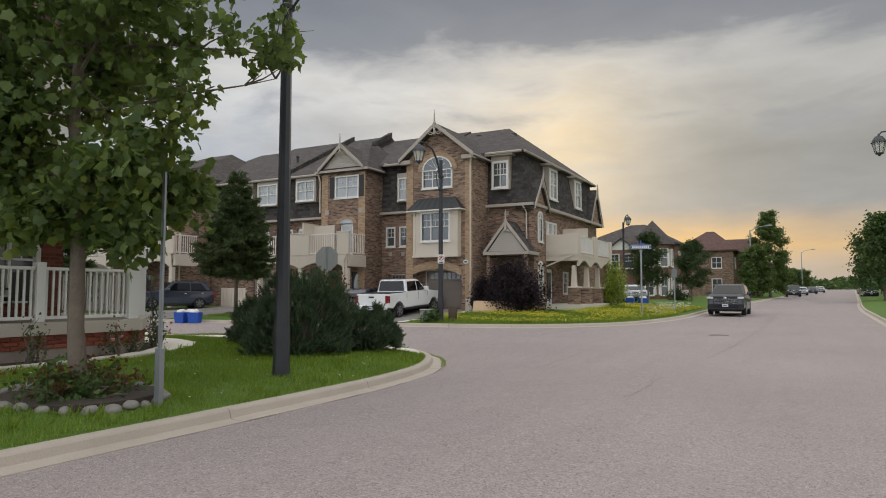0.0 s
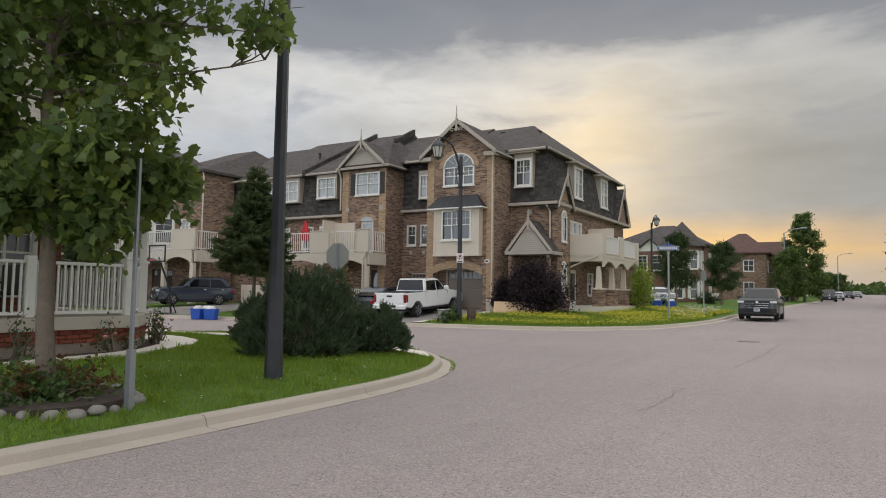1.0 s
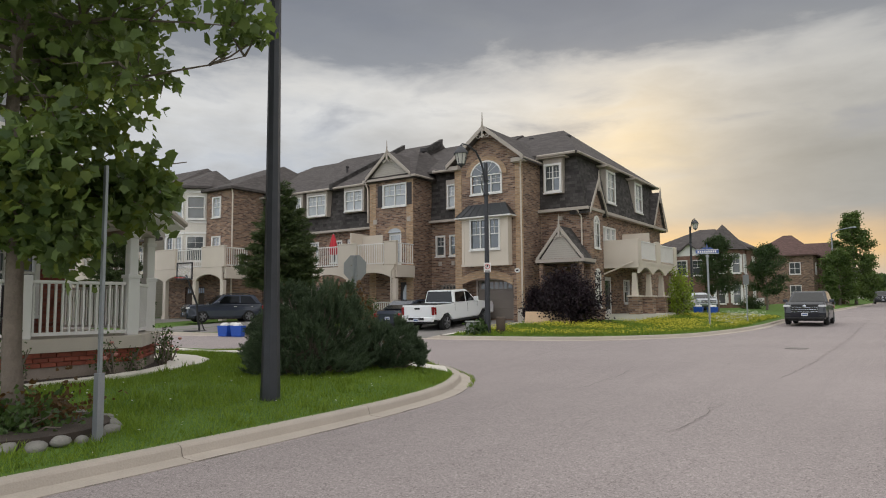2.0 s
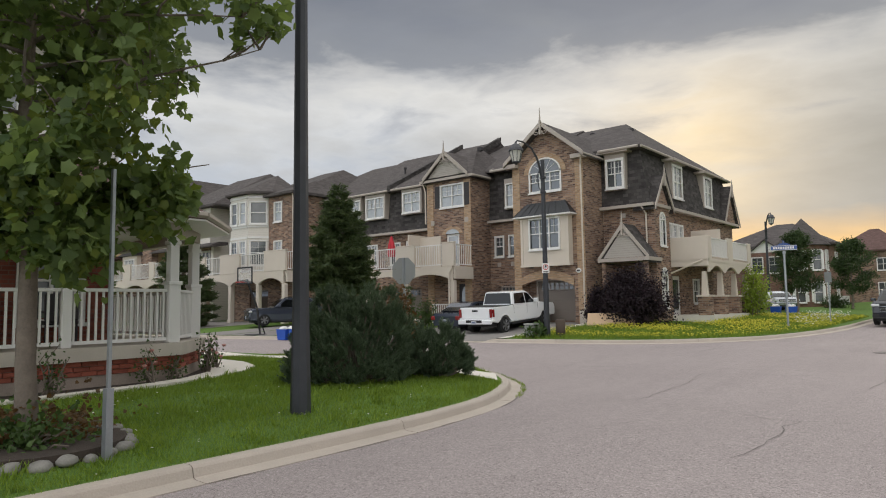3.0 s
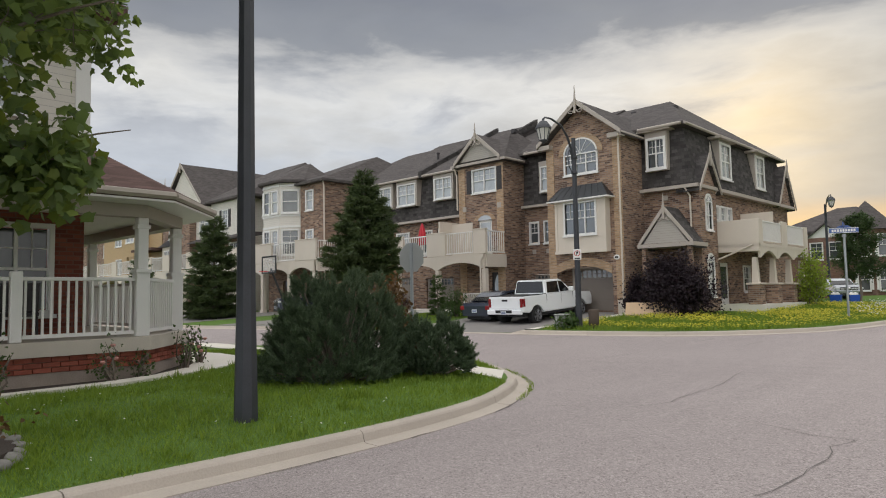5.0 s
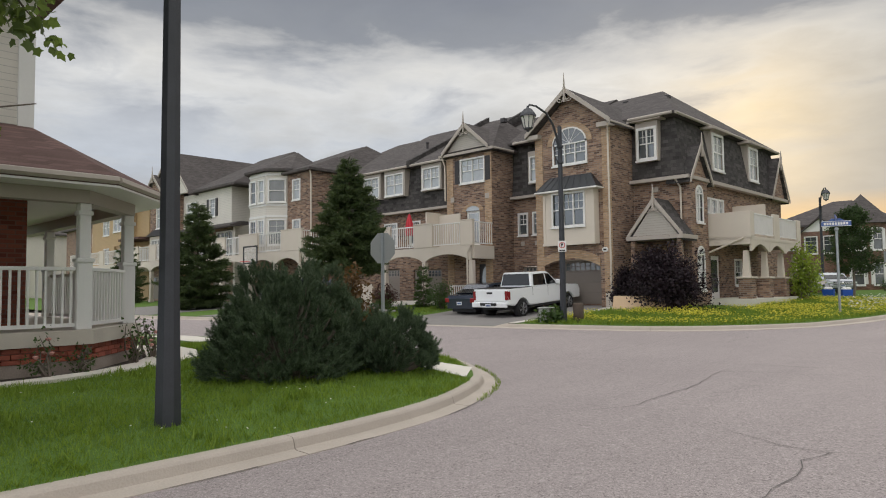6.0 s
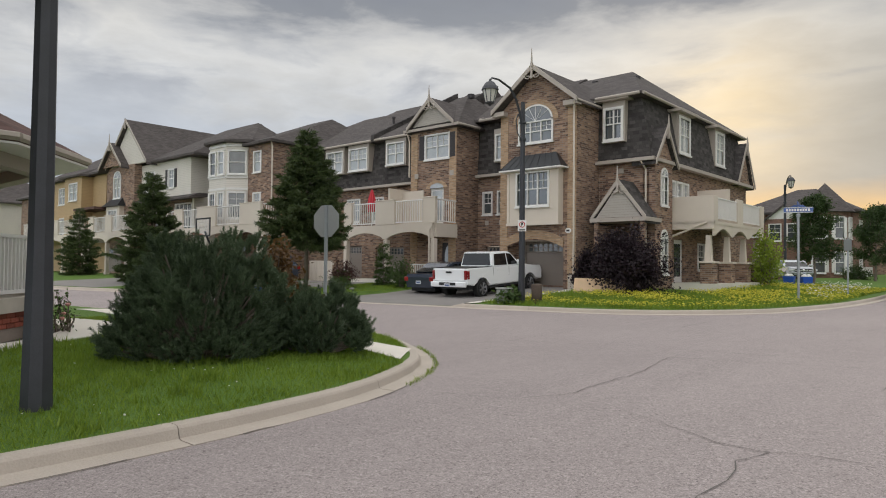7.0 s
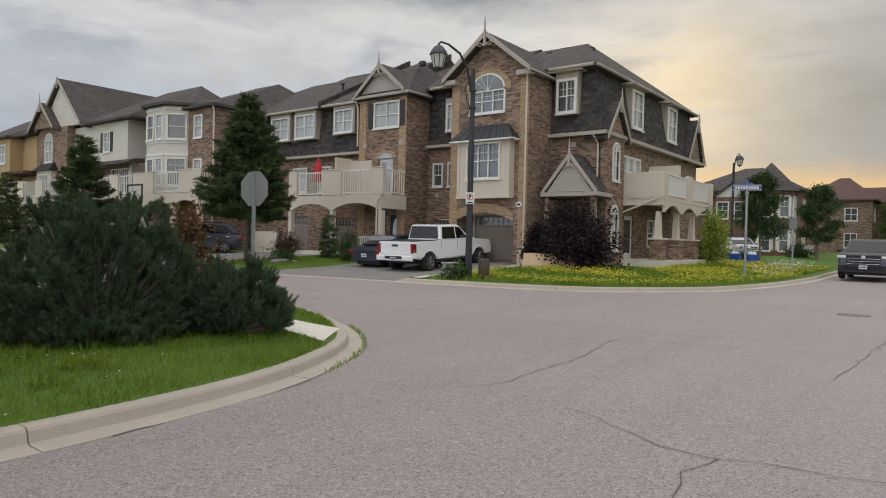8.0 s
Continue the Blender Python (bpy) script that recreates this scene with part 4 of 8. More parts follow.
    box(bm, 1.5, R + 0.4, S - 0.42, S - 0.1, 6.36, 6.52)
    box(bm, R + 0.1, R + 0.4, S - 0.1, B + 0.1, 6.36, 6.52)
    part("lower_fascia", bm, TRIM, H)
    # dormer on the front
    mD = wf(0, S - 0.28, 0)
    bm = bm_new()
    wall_panel(bm, mD, 1.80, 2.94, 7.36, 9.3, 0.2, [(1.98, 2.76, 7.55, 8.9)])
    box(bm, 1.80, 1.92, S - 0.08, S + 0.5, 7.36, 9.3)
    box(bm, 2.82, 2.94, S - 0.08, S + 0.5, 7.36, 9.3)
    part("dormer", bm, TRIM, H)
    window(H, mD, 1.98, 2.76, 7.55, 8.9, 2, 2, GLASS, trim=0.12)
    bm = bm_new()
    box(bm, 1.5, 3.2, S - 0.55, S + 0.6, 9.3, 9.44)
    part("dormer_cap", bm, TRIM, H)
    # dormers on the side
    for y0 in (6.6, 11.6):
        md = wf(R + 0.02, 0, 0, 90)
        bm = bm_new()
        wall_panel(bm, md, y0 + 0.1, y0 + 1.65, 7.12, 9.2, 0.16, [(y0 + 0.3, y0 + 1.45, 7.3, 8.95)])
        for yy in (y0 + 0.1, y0 + 1.55):
            box(bm, R - 0.6, R - 0.145, yy, yy + 0.1, 7.12, 9.2)
        part("dormer", bm, TRIM, H)
        window(H, md, y0 + 0.3, y0 + 1.45, 7.3, 8.95, 2, 2, BLIND, trim=0.12)
        bm = bm_new()
        box(bm, R - 0.9, R + 0.3, y0 - 0.25, y0 + 2.0, 9.2, 9.33)
        part("dormer_cap", bm, TRIM, H)
    # side projection with pointed gable and arched windows
    X = R + 0.3
    mX = wf(X, 0, 0, 90)
    bm = bm_new()
    wall_panel(bm, mX, S + 0.0, S + 1.9, 0.3, 6.45, 0.25, [(S + 0.65, S + 1.25, 4.45, 5.75), (S + 0.65, S + 1.25, 1.3, 2.9)])
    wall_panel(bm, wf(0, S - 0.0, 0), R + 0.002, X - 0.252, 0.3, 6.45, 0.2)
    box(bm, R + 0.002, X - 0.252, S + 1.7, S + 1.9, 0.3, 6.45)
    prism(bm, [(S, 6.452), (S + 1.9, 6.452), (S + 0.95, 7.75)], X - 0.25, X, "yz")
    part("side_bay", bm, BRICK, H)
    window(H, mX, S + 0.65, S + 1.25, 4.45, 5.75, 2, 2, BLIND, arch=0.3)
    window(H, mX, S + 0.65, S + 1.25, 1.3, 2.9, 2, 2, BLIND, arch=0.3)
    bm = bm_new()
    for s in (-1, 1):
        prism(bm, [(S + 0.95, 8.1), (S + 0.95 + s * 1.25, 6.3), (S + 0.95 + s * 1.25, 6.16), (S + 0.95, 7.94)], X - 1.0, X + 0.12, "yz")
    part("side_gable_roof", bm, MANSARD, H)
    verge(H, S + 0.95, 1.15, 0, 6.42, 8.1, 0.5, False, m=wf(X + 0.16, 0, 0, 90))
    # the rear end's gable
    bm = bm_new()
    prism(bm, [(B - 2.2, 6.45), (B + 0.1, 6.45), (B - 1.05, 8.6)], R - 0.3, R + 0.22, "yz")
    part("rear_gable_wall", bm, BRICK, H)
    bm = bm_new()
    for s in (-1, 1):
        prism(bm, [(B - 1.05, 8.95), (B - 1.05 + s * 1.5, 6.45), (B - 1.05 + s * 1.5, 6.3), (B - 1.05, 8.8)], R - 0.7, R + 0.34, "yz")
    part("rear_gable_roof", bm, MANSARD, H)
    verge(H, B - 1.05, 1.4, 0, 6.6, 8.95, 0.4, False, m=wf(R + 0.37, 0, 0, 90))
    # main roof, hipped at the end
    bm = bm_new()
    hip_roof(bm, -3.0, R - 0.1, S - 0.55, B + 0.3, 9.52, 12.7, 0.0, 3.9, 0.14)
    part("roof", bm, ROOF, H, "grey-brown shingled hip roof")
    gutter_run(H, [(1.6, S - 0.58, 9.44), (R - 0.2, S - 0.58, 9.44)])
    gutter_run(H, [(R - 0.06, S - 0.5, 9.44), (R - 0.06, B + 0.2, 9.44)])
    bm = bm_new()
    gable_roof(bm, -0.65, 2.3, F - 0.42, 8.5, 9.2, 11.1, 0.14, 0.12)
    part("gable_roof", bm, ROOF, H)
    verge(H, -0.65, 2.3, F - 0.42, 9.25, 11.1, 0.75)
    for x in (-3.1, 1.0):
        bm = bm_new()
        box(bm, x, x + 0.75, F - 0.36, F - 0.002, 8.9, 9.12)
        part("eaves_return", bm, TRIM, H)
    for x in (-3.02, 1.72):
        gutter_run(H, [(x, F - 0.4, 9.08), (x, S, 9.08)])
    # roof vents and valley flashing
    for x, y, z in ((1.0, 8.0, 11.62), (-1.8, 8.6, 11.95)):
        bm = bm_new()
        box(bm, x, x + 0.3, y, y + 0.3, z, z + 0.22, 0.03)
        part("roof_vent", bm, SHUTTER, H)
    bm = bm_new()
    tube(bm, [(1.66, S - 0.4, 9.52), (0.35, 5.3, 10.4)], 0.06, 4)
    part("valley_flashing", bm, TRIM, H)
    # entry gable over the front door
    g0, g1, gy = 2.05, 4.45, 1.86
    gc = (g0 + g1) / 2
    bm = bm_new()
    gable_roof(bm, gc, 1.2, gy + 0.0, S, 3.72, 5.45, 0.12, 0.1)
    part("entry_roof", bm, MANSARD, H)
    bm = bm_new()
    prism(bm, [(g0 + 0.12, 3.75), (g1 - 0.12, 3.75), (gc, 5.2)], gy + 0.02, gy + 0.1)
    part("entry_gable", bm, TAUPE, H)
    bm = bm_new()
    box(bm, g0 - 0.15, g1 + 0.15, gy - 0.08, S, 3.55, 3.73)
    part("entry_beam", bm, TRIM, H)
    verge(H, gc, 1.2, gy - 0.002, 3.85, 5.45, 0.6)
    for x in (g0, g1 - 0.2):
        bm = bm_new()
        box(bm, x, x + 0.2, gy + 0.05, gy + 0.25, 0.4, 3.55, 0.01)
        part("entry_post", bm, BRICK, H)
    bm = bm_new()
    box(bm, 2.35, 3.35, S + 0.1, S + 0.16, 0.9, 2.95)
    door = part("door", bm, SHUTTER, H, "dark front door")
    bm = bm_new()
    box(bm, 2.45, 2.5, S + 0.06, S + 0.098, 1.8, 1.95, 0.01)
    part("door_handle", bm, CHROME, door)
    # side balcony on its pillars
    bx0, bx1, b0, b1 = R + 0.002, 6.2, 4.96 + 0.4, 12.9
    bm = bm_new()
    box(bm, bx0, bx1, b0, b1, 3.55, 3.7)
    part("balcony_deck", bm, CREAM, H)
    for q in ((bx0, bx1, b0, b0 + 0.14, 3.32, 4.85), (bx1 - 0.14, bx1, b0 + 0.142, b0 + 0.55, 3.7, 4.85), (bx1 - 0.14, bx1, b0 + 3.3, b0 + 4.1, 3.7, 4.92),
              (bx1 - 0.14, bx1, b1 - 0.6, b1 - 0.142, 3.7, 4.85), (bx0, bx1, b1 - 0.14, b1, 3.32, 4.85)):
        bm = bm_new()
        box(bm, *q, 0.01)
        part("balcony_wall", bm, CREAM, H, "cream stucco balcony parapet")
    bm = bm_new()
    # scalloped fascia below the deck
    n = 3
    wseg = (b1 - b0 - 0.3) / n
    for k in range(n):
        a = b0 + 0.142 + wseg * k
        pts = [(a, 3.69), (a, 3.02)]
        for j in range(11):
            t = j / 10
            pts.append((a + 0.12 + (wseg - 0.24) * t, 3.02 + 0.34 * math.sin(math.pi * t)))
        pts += [(a + wseg - 0.01, 3.02), (a + wseg - 0.01, 3.69)]
        prism(bm, pts, bx1 - 0.12, bx1 - 0.02, "yz")
    part("balcony_fascia", bm, CREAM, H)
    baluster_rail(H, (bx1 - 0.07, b0 + 0.56), (bx1 - 0.07, b0 + 3.29), 3.82, 4.8, gap=0.11)
    baluster_rail(H, (bx1 - 0.07, b0 + 4.11), (bx1 - 0.07, b1 - 0.61), 3.82, 4.8, gap=0.11)
    bm = bm_new()
    box(bm, R + 0.1, bx1 - 0.5, b0 + 3.6, b0 + 3.7, 3.7, 5.5)
    part("privacy_screen", bm, CREAM, H)
    for k in range(n + 1):
        y = min(max(b0 + 0.3 + wseg * k, b0 + 0.3), b1 - 0.3)
        z = nz(bx1 - 0.3, y) - 0.05
        bm = bm_new()
        box(bm, bx1 - 0.62, bx1 - 0.04, y - 0.3, y + 0.3, z, 1.75, 0.015)
        part("pier", bm, BRICK, H)
        bm = bm_new()
        box(bm, bx1 - 0.68, bx1 + 0.02, y - 0.36, y + 0.36, 1.752, 1.84, 0.01)
        solid(bm, [(bx1 - 0.48, y - 0.15, 1.84), (bx1 - 0.18, y - 0.15, 1.84), (bx1 - 0.18, y + 0.15, 1.84), (bx1 - 0.48, y + 0.15, 1.84),
                   (bx1 - 0.43, y - 0.10, 3.05), (bx1 - 0.23, y - 0.10, 3.05), (bx1 - 0.23, y + 0.10, 3.05), (bx1 - 0.43, y + 0.10, 3.05)],
              [(0, 1, 5, 4), (1, 2, 6, 5), (2, 3, 7, 6), (3, 0, 4, 7), (4, 5, 6, 7), (3, 2, 1, 0)])
        part("column", bm, CREAM, H)
    bm = bm_new()
    box(bm, R, bx1 + 0.2, b0 - 0.1, b1, 0.3, 0.82)
    part("porch_floor", bm, SLAB, H)
    # openings on the side wall
    for a, b, c, d in xs[:3]:
        window(H, mR, a + 0.08, b - 0.08, c + 0.08, d - 0.08, 1, 2, BLIND)
    window(H, mR, 9.28, 10.12, 1.48, 2.72, 1, 2, GLASS)
    bm = bm_new()
    box(bm, R - 0.16, R - 0.1, 6.2, 7.4, 0.8, 2.9)
    d = part("side_door", bm, WHITE, H)
    bm = bm_new()
    box(bm, R - 0.098, R - 0.09, 6.4, 7.2, 1.1, 2.7)
    part("door_light", bm, GLASS, d)
    # downspouts
    spout(H, [(1.62, F - 0.4, 9.0), (1.42, F - 0.08, 8.6), (1.42, F - 0.08, 0.7)])
    spout(H, [(R - 0.22, S - 0.4, 6.36), (R - 0.12, S - 0.08, 6.0), (R - 0.12, S - 0.08, 0.7)])
    spout(H, [(R + 0.3, S + 2.0, 6.36), (R + 0.1, S + 2.05, 6.1), (R + 0.1, S + 2.05, 0.7)])
    spout(H, [(bx1 - 0.3, b0 - 0.06, 3.62), (bx1 - 0.6, b0 - 0.06, 3.5), (R + 0.15, b0 - 0.06, 2.95)])
    # wall lamp, vents and number plaque
    bm = bm_new()
    lathe(bm, [(0.0, -0.01), (0.16, -0.01), (0.16, 0.01), (0.12, 0.025), (0.0, 0.025)], 16, axis="y")
    xform(bm, Matrix.Translation((1.12, F - 0.04, 3.18)) @ Matrix.Diagonal((1, -1, 0.75, 1)))
    pl = part("plaque", bm, WHITE, H, "oval white plaque")
    bm = bm_new()
    box(bm, 1.04, 1.20, F - 0.075, F - 0.062, 3.14, 3.22)
    part("bar", bm, BLACKINK, pl)
    for x, z in ((2.5, 5.9),):
        bm = bm_new()
        box(bm, x, x + 0.28, S - 0.06, S - 0.002, z, z + 0.24, 0.02)
        part("wall_vent", bm, TRIM, H)
    return H


corner_house()


# ---- the rest of the row ----
def balcony(H, x0, x1, y0, y1, floor, top, bays, posts, mat=None, right_side=True, arch=0.35):
    """A cream balcony across the fronts: bays are (x0, x1, 'rail' or 'wall'); arches below between posts."""
    mat = mat or CREAM
    bm = bm_new()
    box(bm, x0 + 0.15, x1 - 0.15, y0 + 0.15, y1, floor - 0.15, floor)
    part("balcony_deck", bm, mat, H)
    bm = bm_new()
    for a, b in zip(posts, posts[1:]):
        pts = [(a, floor + 0.05), (a, floor - 0.75)]
        for j in range(13):
            t = j / 12
            pts.append((a + 0.14 + (b - a - 0.28) * t, floor - 0.72 + arch * math.sin(math.pi * t) ** 0.7))
        pts += [(b - 0.004, floor - 0.75), (b - 0.004, floor + 0.05)]
        prism(bm, pts, y0, y0 + 0.14)
    box(bm, x1 - 0.14, x1, y0 + 0.142, y1, floor - 0.65, floor + 0.05)
    part("balcony_fascia", bm, mat, H, "cream arched balcony fascia")
    for a, b, kind in bays:
        if kind == "wall":
            bm = bm_new()
            box(bm, a, b, y0 - 0.02, y0 + 0.16, floor + 0.052, top + 0.04, 0.012)
            wl = part("balcony_wall", bm, mat, H, "cream stucco balcony parapet")
            bm = bm_new()
            box(bm, a - 0.03, b + 0.03, y0 - 0.05, y0 + 0.19, top + 0.042, top + 0.10, 0.01)
            part("coping", bm, mat, wl)
        else:
            baluster_rail(H, (a, y0 + 0.07), (b, y0 + 0.07), floor + 0.13, top, gap=0.16, thick=0.03)
    if right_side:
        baluster_rail(H, (x1 - 0.07, y0 + 0.2), (x1 - 0.07, y1 - 0.05), floor + 0.13, top, gap=0.16, thick=0.03)
    for p in posts:
        z = nz(p, y0) - 0.05
        bm = bm_new()
        box(bm, p - 0.13, p + 0.13, y0 - 0.0, y0 + 0.26, z, floor - 0.752, 0.012)
        box(bm, p - 0.17, p + 0.17, y0 - 0.04, y0 + 0.30, z, z + 0.28, 0.012)
        part("porch_post", bm, CREAM, H)


def door(H, m, u0, u1, v0, v1, mat=None, glass=True, arch=False):
    bm = bm_new()
    box(bm, u0, u1, 0.06, 0.11, v0, v1)
    d = part("door", bm if not m else xform(bm, m), mat or SHUTTER, H)
    if glass:
        bm = bm_new()
        if arch:
            cu, r = (u0 + u1) / 2, (u1 - u0) * 0.3
            prism(bm, [(cu + r * math.cos(2 * math.pi * k / 20), (v0 + v1) / 2 + 0.15 + 0.72 * math.sin(2 * math.pi * k / 20)) for k in range(20)], 0.045, 0.058)
        else:
            box(bm, u0 + 0.14, u1 - 0.14, 0.045, 0.058, v0 + 0.3, v1 - 0.14)
        part("door_light", xform(bm, m), BLIND, d)
    bm = bm_new()
    box(bm, u1 - 0.12, u1 - 0.07, 0.01, 0.058, v0 + 0.9, v0 + 1.05, 0.01)
    part("door_handle", xform(bm, m), CHROME, d)
    return d


def shutters(H, m, u0, u1, v0, v1, w=0.36):
    for a in (u0 - w - 0.1, u1 + 0.1):
        bm = bm_new()
        box(bm, a, a + w, -0.045, -0.003, v0 - 0.05, v1 + 0.05)
        n = 9
        hh = (v1 - v0) / n
        for k in range(n):
            box(bm, a + 0.05, a + w - 0.05, -0.058, -0.046, v0 + hh * k + 0.02, v0 + hh * (k + 1) - 0.03)
        part("shutter", xform(bm, m), SHUTTER, H, "dark louvred shutter")


def mansard_face(H, x0, x1, y, z0, z1, lean=0.25, depth=1.2):
    bm = bm_new()
    prism(bm, [(y, z0), (y + lean, z1), (y + depth, z1), (y + depth, z0)], x0, x1, "yz")
    part("mansard", bm, MANSARD, H, "dark grey shingled mansard storey")


def dormer(H, u0, u1, v0, v1, y, glass=None, top=None):
    """A dormer box with its window, standing out of a mansard front."""
    m = wf(0, y, 0)
    top = top or v1 + 0.35
    bm = bm_new()
    wall_panel(bm, m, u0 - 0.16, u1 + 0.16, v0 - 0.16, top, 0.16, [(u0, u1, v0, v1)])
    for a in (u0 - 0.16, u1 + 0.04):
        box(bm, a, a + 0.12, y + 0.162, y + 0.8, v0 - 0.16, top)
    part("dormer", bm, TRIM, H)
    window(H, m, u0 + 0.02, u1 - 0.02, v0 + 0.02, v1 - 0.02, 2, 2, glass or BLIND, trim=0.08)


def unit_two():
    H = thing("townhouse", "three-storey brown brick townhouse with gabled bay and shutters", "house", (-6, 8, 0.6), "row of townhouses")
    F, S = 1.6, 3.5
    mF, mS = wf(0, F, 0), wf(0, S, 0)
    bm = bm_new()
    wall_panel(bm, mF, -9.3, -5.95, 0.4, 9.0, 0.3, [(-8.2, -6.5, 7.4, 8.68), (-7.85, -6.85, 3.72, 5.75), (-6.95, -6.05, 0.75, 2.75)])
    wall_panel(bm, wf(-5.95, 0, 0, 90), F + 0.302, S, 0.4, 9.0, 0.298)
    wall_panel(bm, wf(-9.3, 0, 0, -90), -S, -F - 0.302, 0.4, 9.0, 0.298)
    wall_panel(bm, mS, -5.948, -3.05, 0.4, 6.5, 0.3, [(-5.6, -5.0, 4.35, 5.55), (-4.6, -4.0, 4.35, 5.55), (-5.4, -3.2, 0.66, 2.6)])
    part("wall", bm, BRICK, H)
    for x in (-9.31, -6.45):
        bm = bm_new()
        box(bm, x, x + 0.5, F - 0.03, F, 0.4, 8.9)
        part("quoin", bm, BUFF, H)
    window(H, mF, -8.18, -6.52, 7.42, 8.66, 2, 2, BLIND)
    shutters(H, mF, -8.2, -6.5, 7.42, 8.66)
    bm = bm_new()
    box(bm, -7.84, -6.86, F + 0.08, F + 0.14, 3.72, 5.74)
    d = part("balcony_door", bm, WHITE, H)
    bm = bm_new()
    box(bm, -7.7, -7.0, F + 0.06, F + 0.078, 3.95, 5.6)
    part("door_light", bm, BLIND, d)
    bm = bm_new()
    for k in range(10):
        a, b = math.pi * k / 10, math.pi * (k + 1) / 10
        prism(bm, [(-7.35 + r * math.cos(t), 5.75 + r * 0.55 * math.sin(t)) for r, t in ((0.5, a), (0.78, a), (0.78, b), (0.5, b))], F - 0.035, F)
    part("arch", bm, BUFF, H)
    bm = bm_new()
    prism(bm, [(-7.35 + 0.5 * math.cos(math.pi * k / 12), 5.75 + 0.27 * math.sin(math.pi * k / 12)) for k in range(13)], F - 0.03, F - 0.002)
    part("fanlight", bm, BLIND, H)
    door(H, mF, -6.95, -6.05, 0.75, 2.75, SHUTTER, True, True)
    window(H, mS, -5.56, -5.04, 4.4, 5.5, 1, 2, GLASS)
    window(H, mS, -4.56, -4.04, 4.4, 5.5, 1, 2, GLASS)
    garage_door(H, wf(0, S + 0.12, 0), -5.4, -3.2, 0.66, 2.58)
    mansard_face(H, -5.95, -3.05, S - 0.12, 6.5, 9.4)
    dormer(H, -4.55, -3.65, 7.25, 8.55, S - 0.25)
    bm = bm_new()
    box(bm, -5.9, -3.05, S - 0.4, S - 0.1, 6.36, 6.5)
    part("lower_fascia", bm, TRIM, H)
    # roofs
    bm = bm_new()
    hip_roof(bm, -9.3, -3.0, S - 0.5, 17.3, 9.52, 12.85, 0.0, 0.0, 0.14)
    part("roof", bm, ROOF, H, "grey-brown shingled roof")
    bm = bm_new()
    hip_roof(bm, -9.6, -5.6, F - 0.3, 9.0, 9.1, 11.55, 2.0, 2.0, 0.14, 4.6)
    part("bay_hip", bm, ROOF, H)
    bm = bm_new()
    gable_roof(bm, -7.62, 1.62, F - 0.36, 4.0, 9.22, 10.72, 0.12, 0.1)
    part("gable_roof", bm, ROOF, H)
    bm = bm_new()
    prism(bm, [(-9.1, 9.25), (-6.15, 9.25), (-7.62, 10.6)], F - 0.18, F - 0.1)
    part("gable_wall", bm, TAUPE, H)
    verge(H, -7.62, 1.62, F - 0.362, 9.3, 10.72, 0.65)
    bm = bm_new()
    box(bm, -9.65, -5.6, F - 0.34, F - 0.002, 8.98, 9.12)
    part("eaves_board", bm, TRIM, H)
    gutter_run(H, [(-5.6, F - 0.3, 9.05), (-5.6, S - 0.4, 9.05)])
    gutter_run(H, [(-5.5, S - 0.55, 9.42), (-3.1, S - 0.55, 9.42)])
    bm = bm_new()
    tube(bm, [(-5.55, S - 0.45, 9.52), (-4.9, 4.9, 10.2)], 0.06, 4)
    part("valley_flashing", bm, TRIM, H)
    bm = bm_new()
    box(bm, -6.9, -6.6, 3.6, 3.9, 11.0, 11.25, 0.02)
    part("roof_vent", bm, SHUTTER, H)
    for x in (-9.0, -6.4):
        bm = bm_new()
        box(bm, x, x + 0.3, F - 0.07, F - 0.032, 6.35, 6.65, 0.02)
        part("wall_vent", bm, TRIM, H)
    for x in (-5.45, -4.5):
        bm = bm_new()
        box(bm, x, x + 0.25, S - 0.06, S - 0.002, 3.75, 4.0, 0.02)
        part("wall_vent", bm, TRIM, H)
    spout(H, [(-9.45, F - 0.25, 8.98), (-9.42, F - 0.05, 8.5), (-9.42, F - 0.05, 6.5)])
    balcony(H, -13.0, -5.85, -0.2, F, 3.66, 4.98, [(-12.98, -12.3, "wall"), (-12.28, -10.3, "rail"), (-10.28, -8.8, "wall"), (-8.78, -6.72, "rail"), (-6.7, -5.83, "wall")], [-12.85, -9.5, -6.0])
    bm = bm_new()
    box(bm, -9.6, -9.5, 0.1, 2.2, 3.66, 5.75)
    box(bm, -9.52, -7.9, 1.1, 1.18, 3.66, 5.62)
    part("privacy_screen", bm, CREAM, H)
    spout(H, [(-5.95, -0.26, 3.6), (-6.15, -0.28, 3.3), (-6.15, -0.28, 0.7)])
    # dim porch below the balcony
    bm = bm_new()
    box(bm, -13.0, -5.9, -0.15, F, 0.4, 0.72)
    part("porch_floor", bm, SLAB, H)
    baluster_rail(H, (-7.7, 0.0), (-6.1, 0.0), 0.82, 1.6, gap=0.14)
    return H


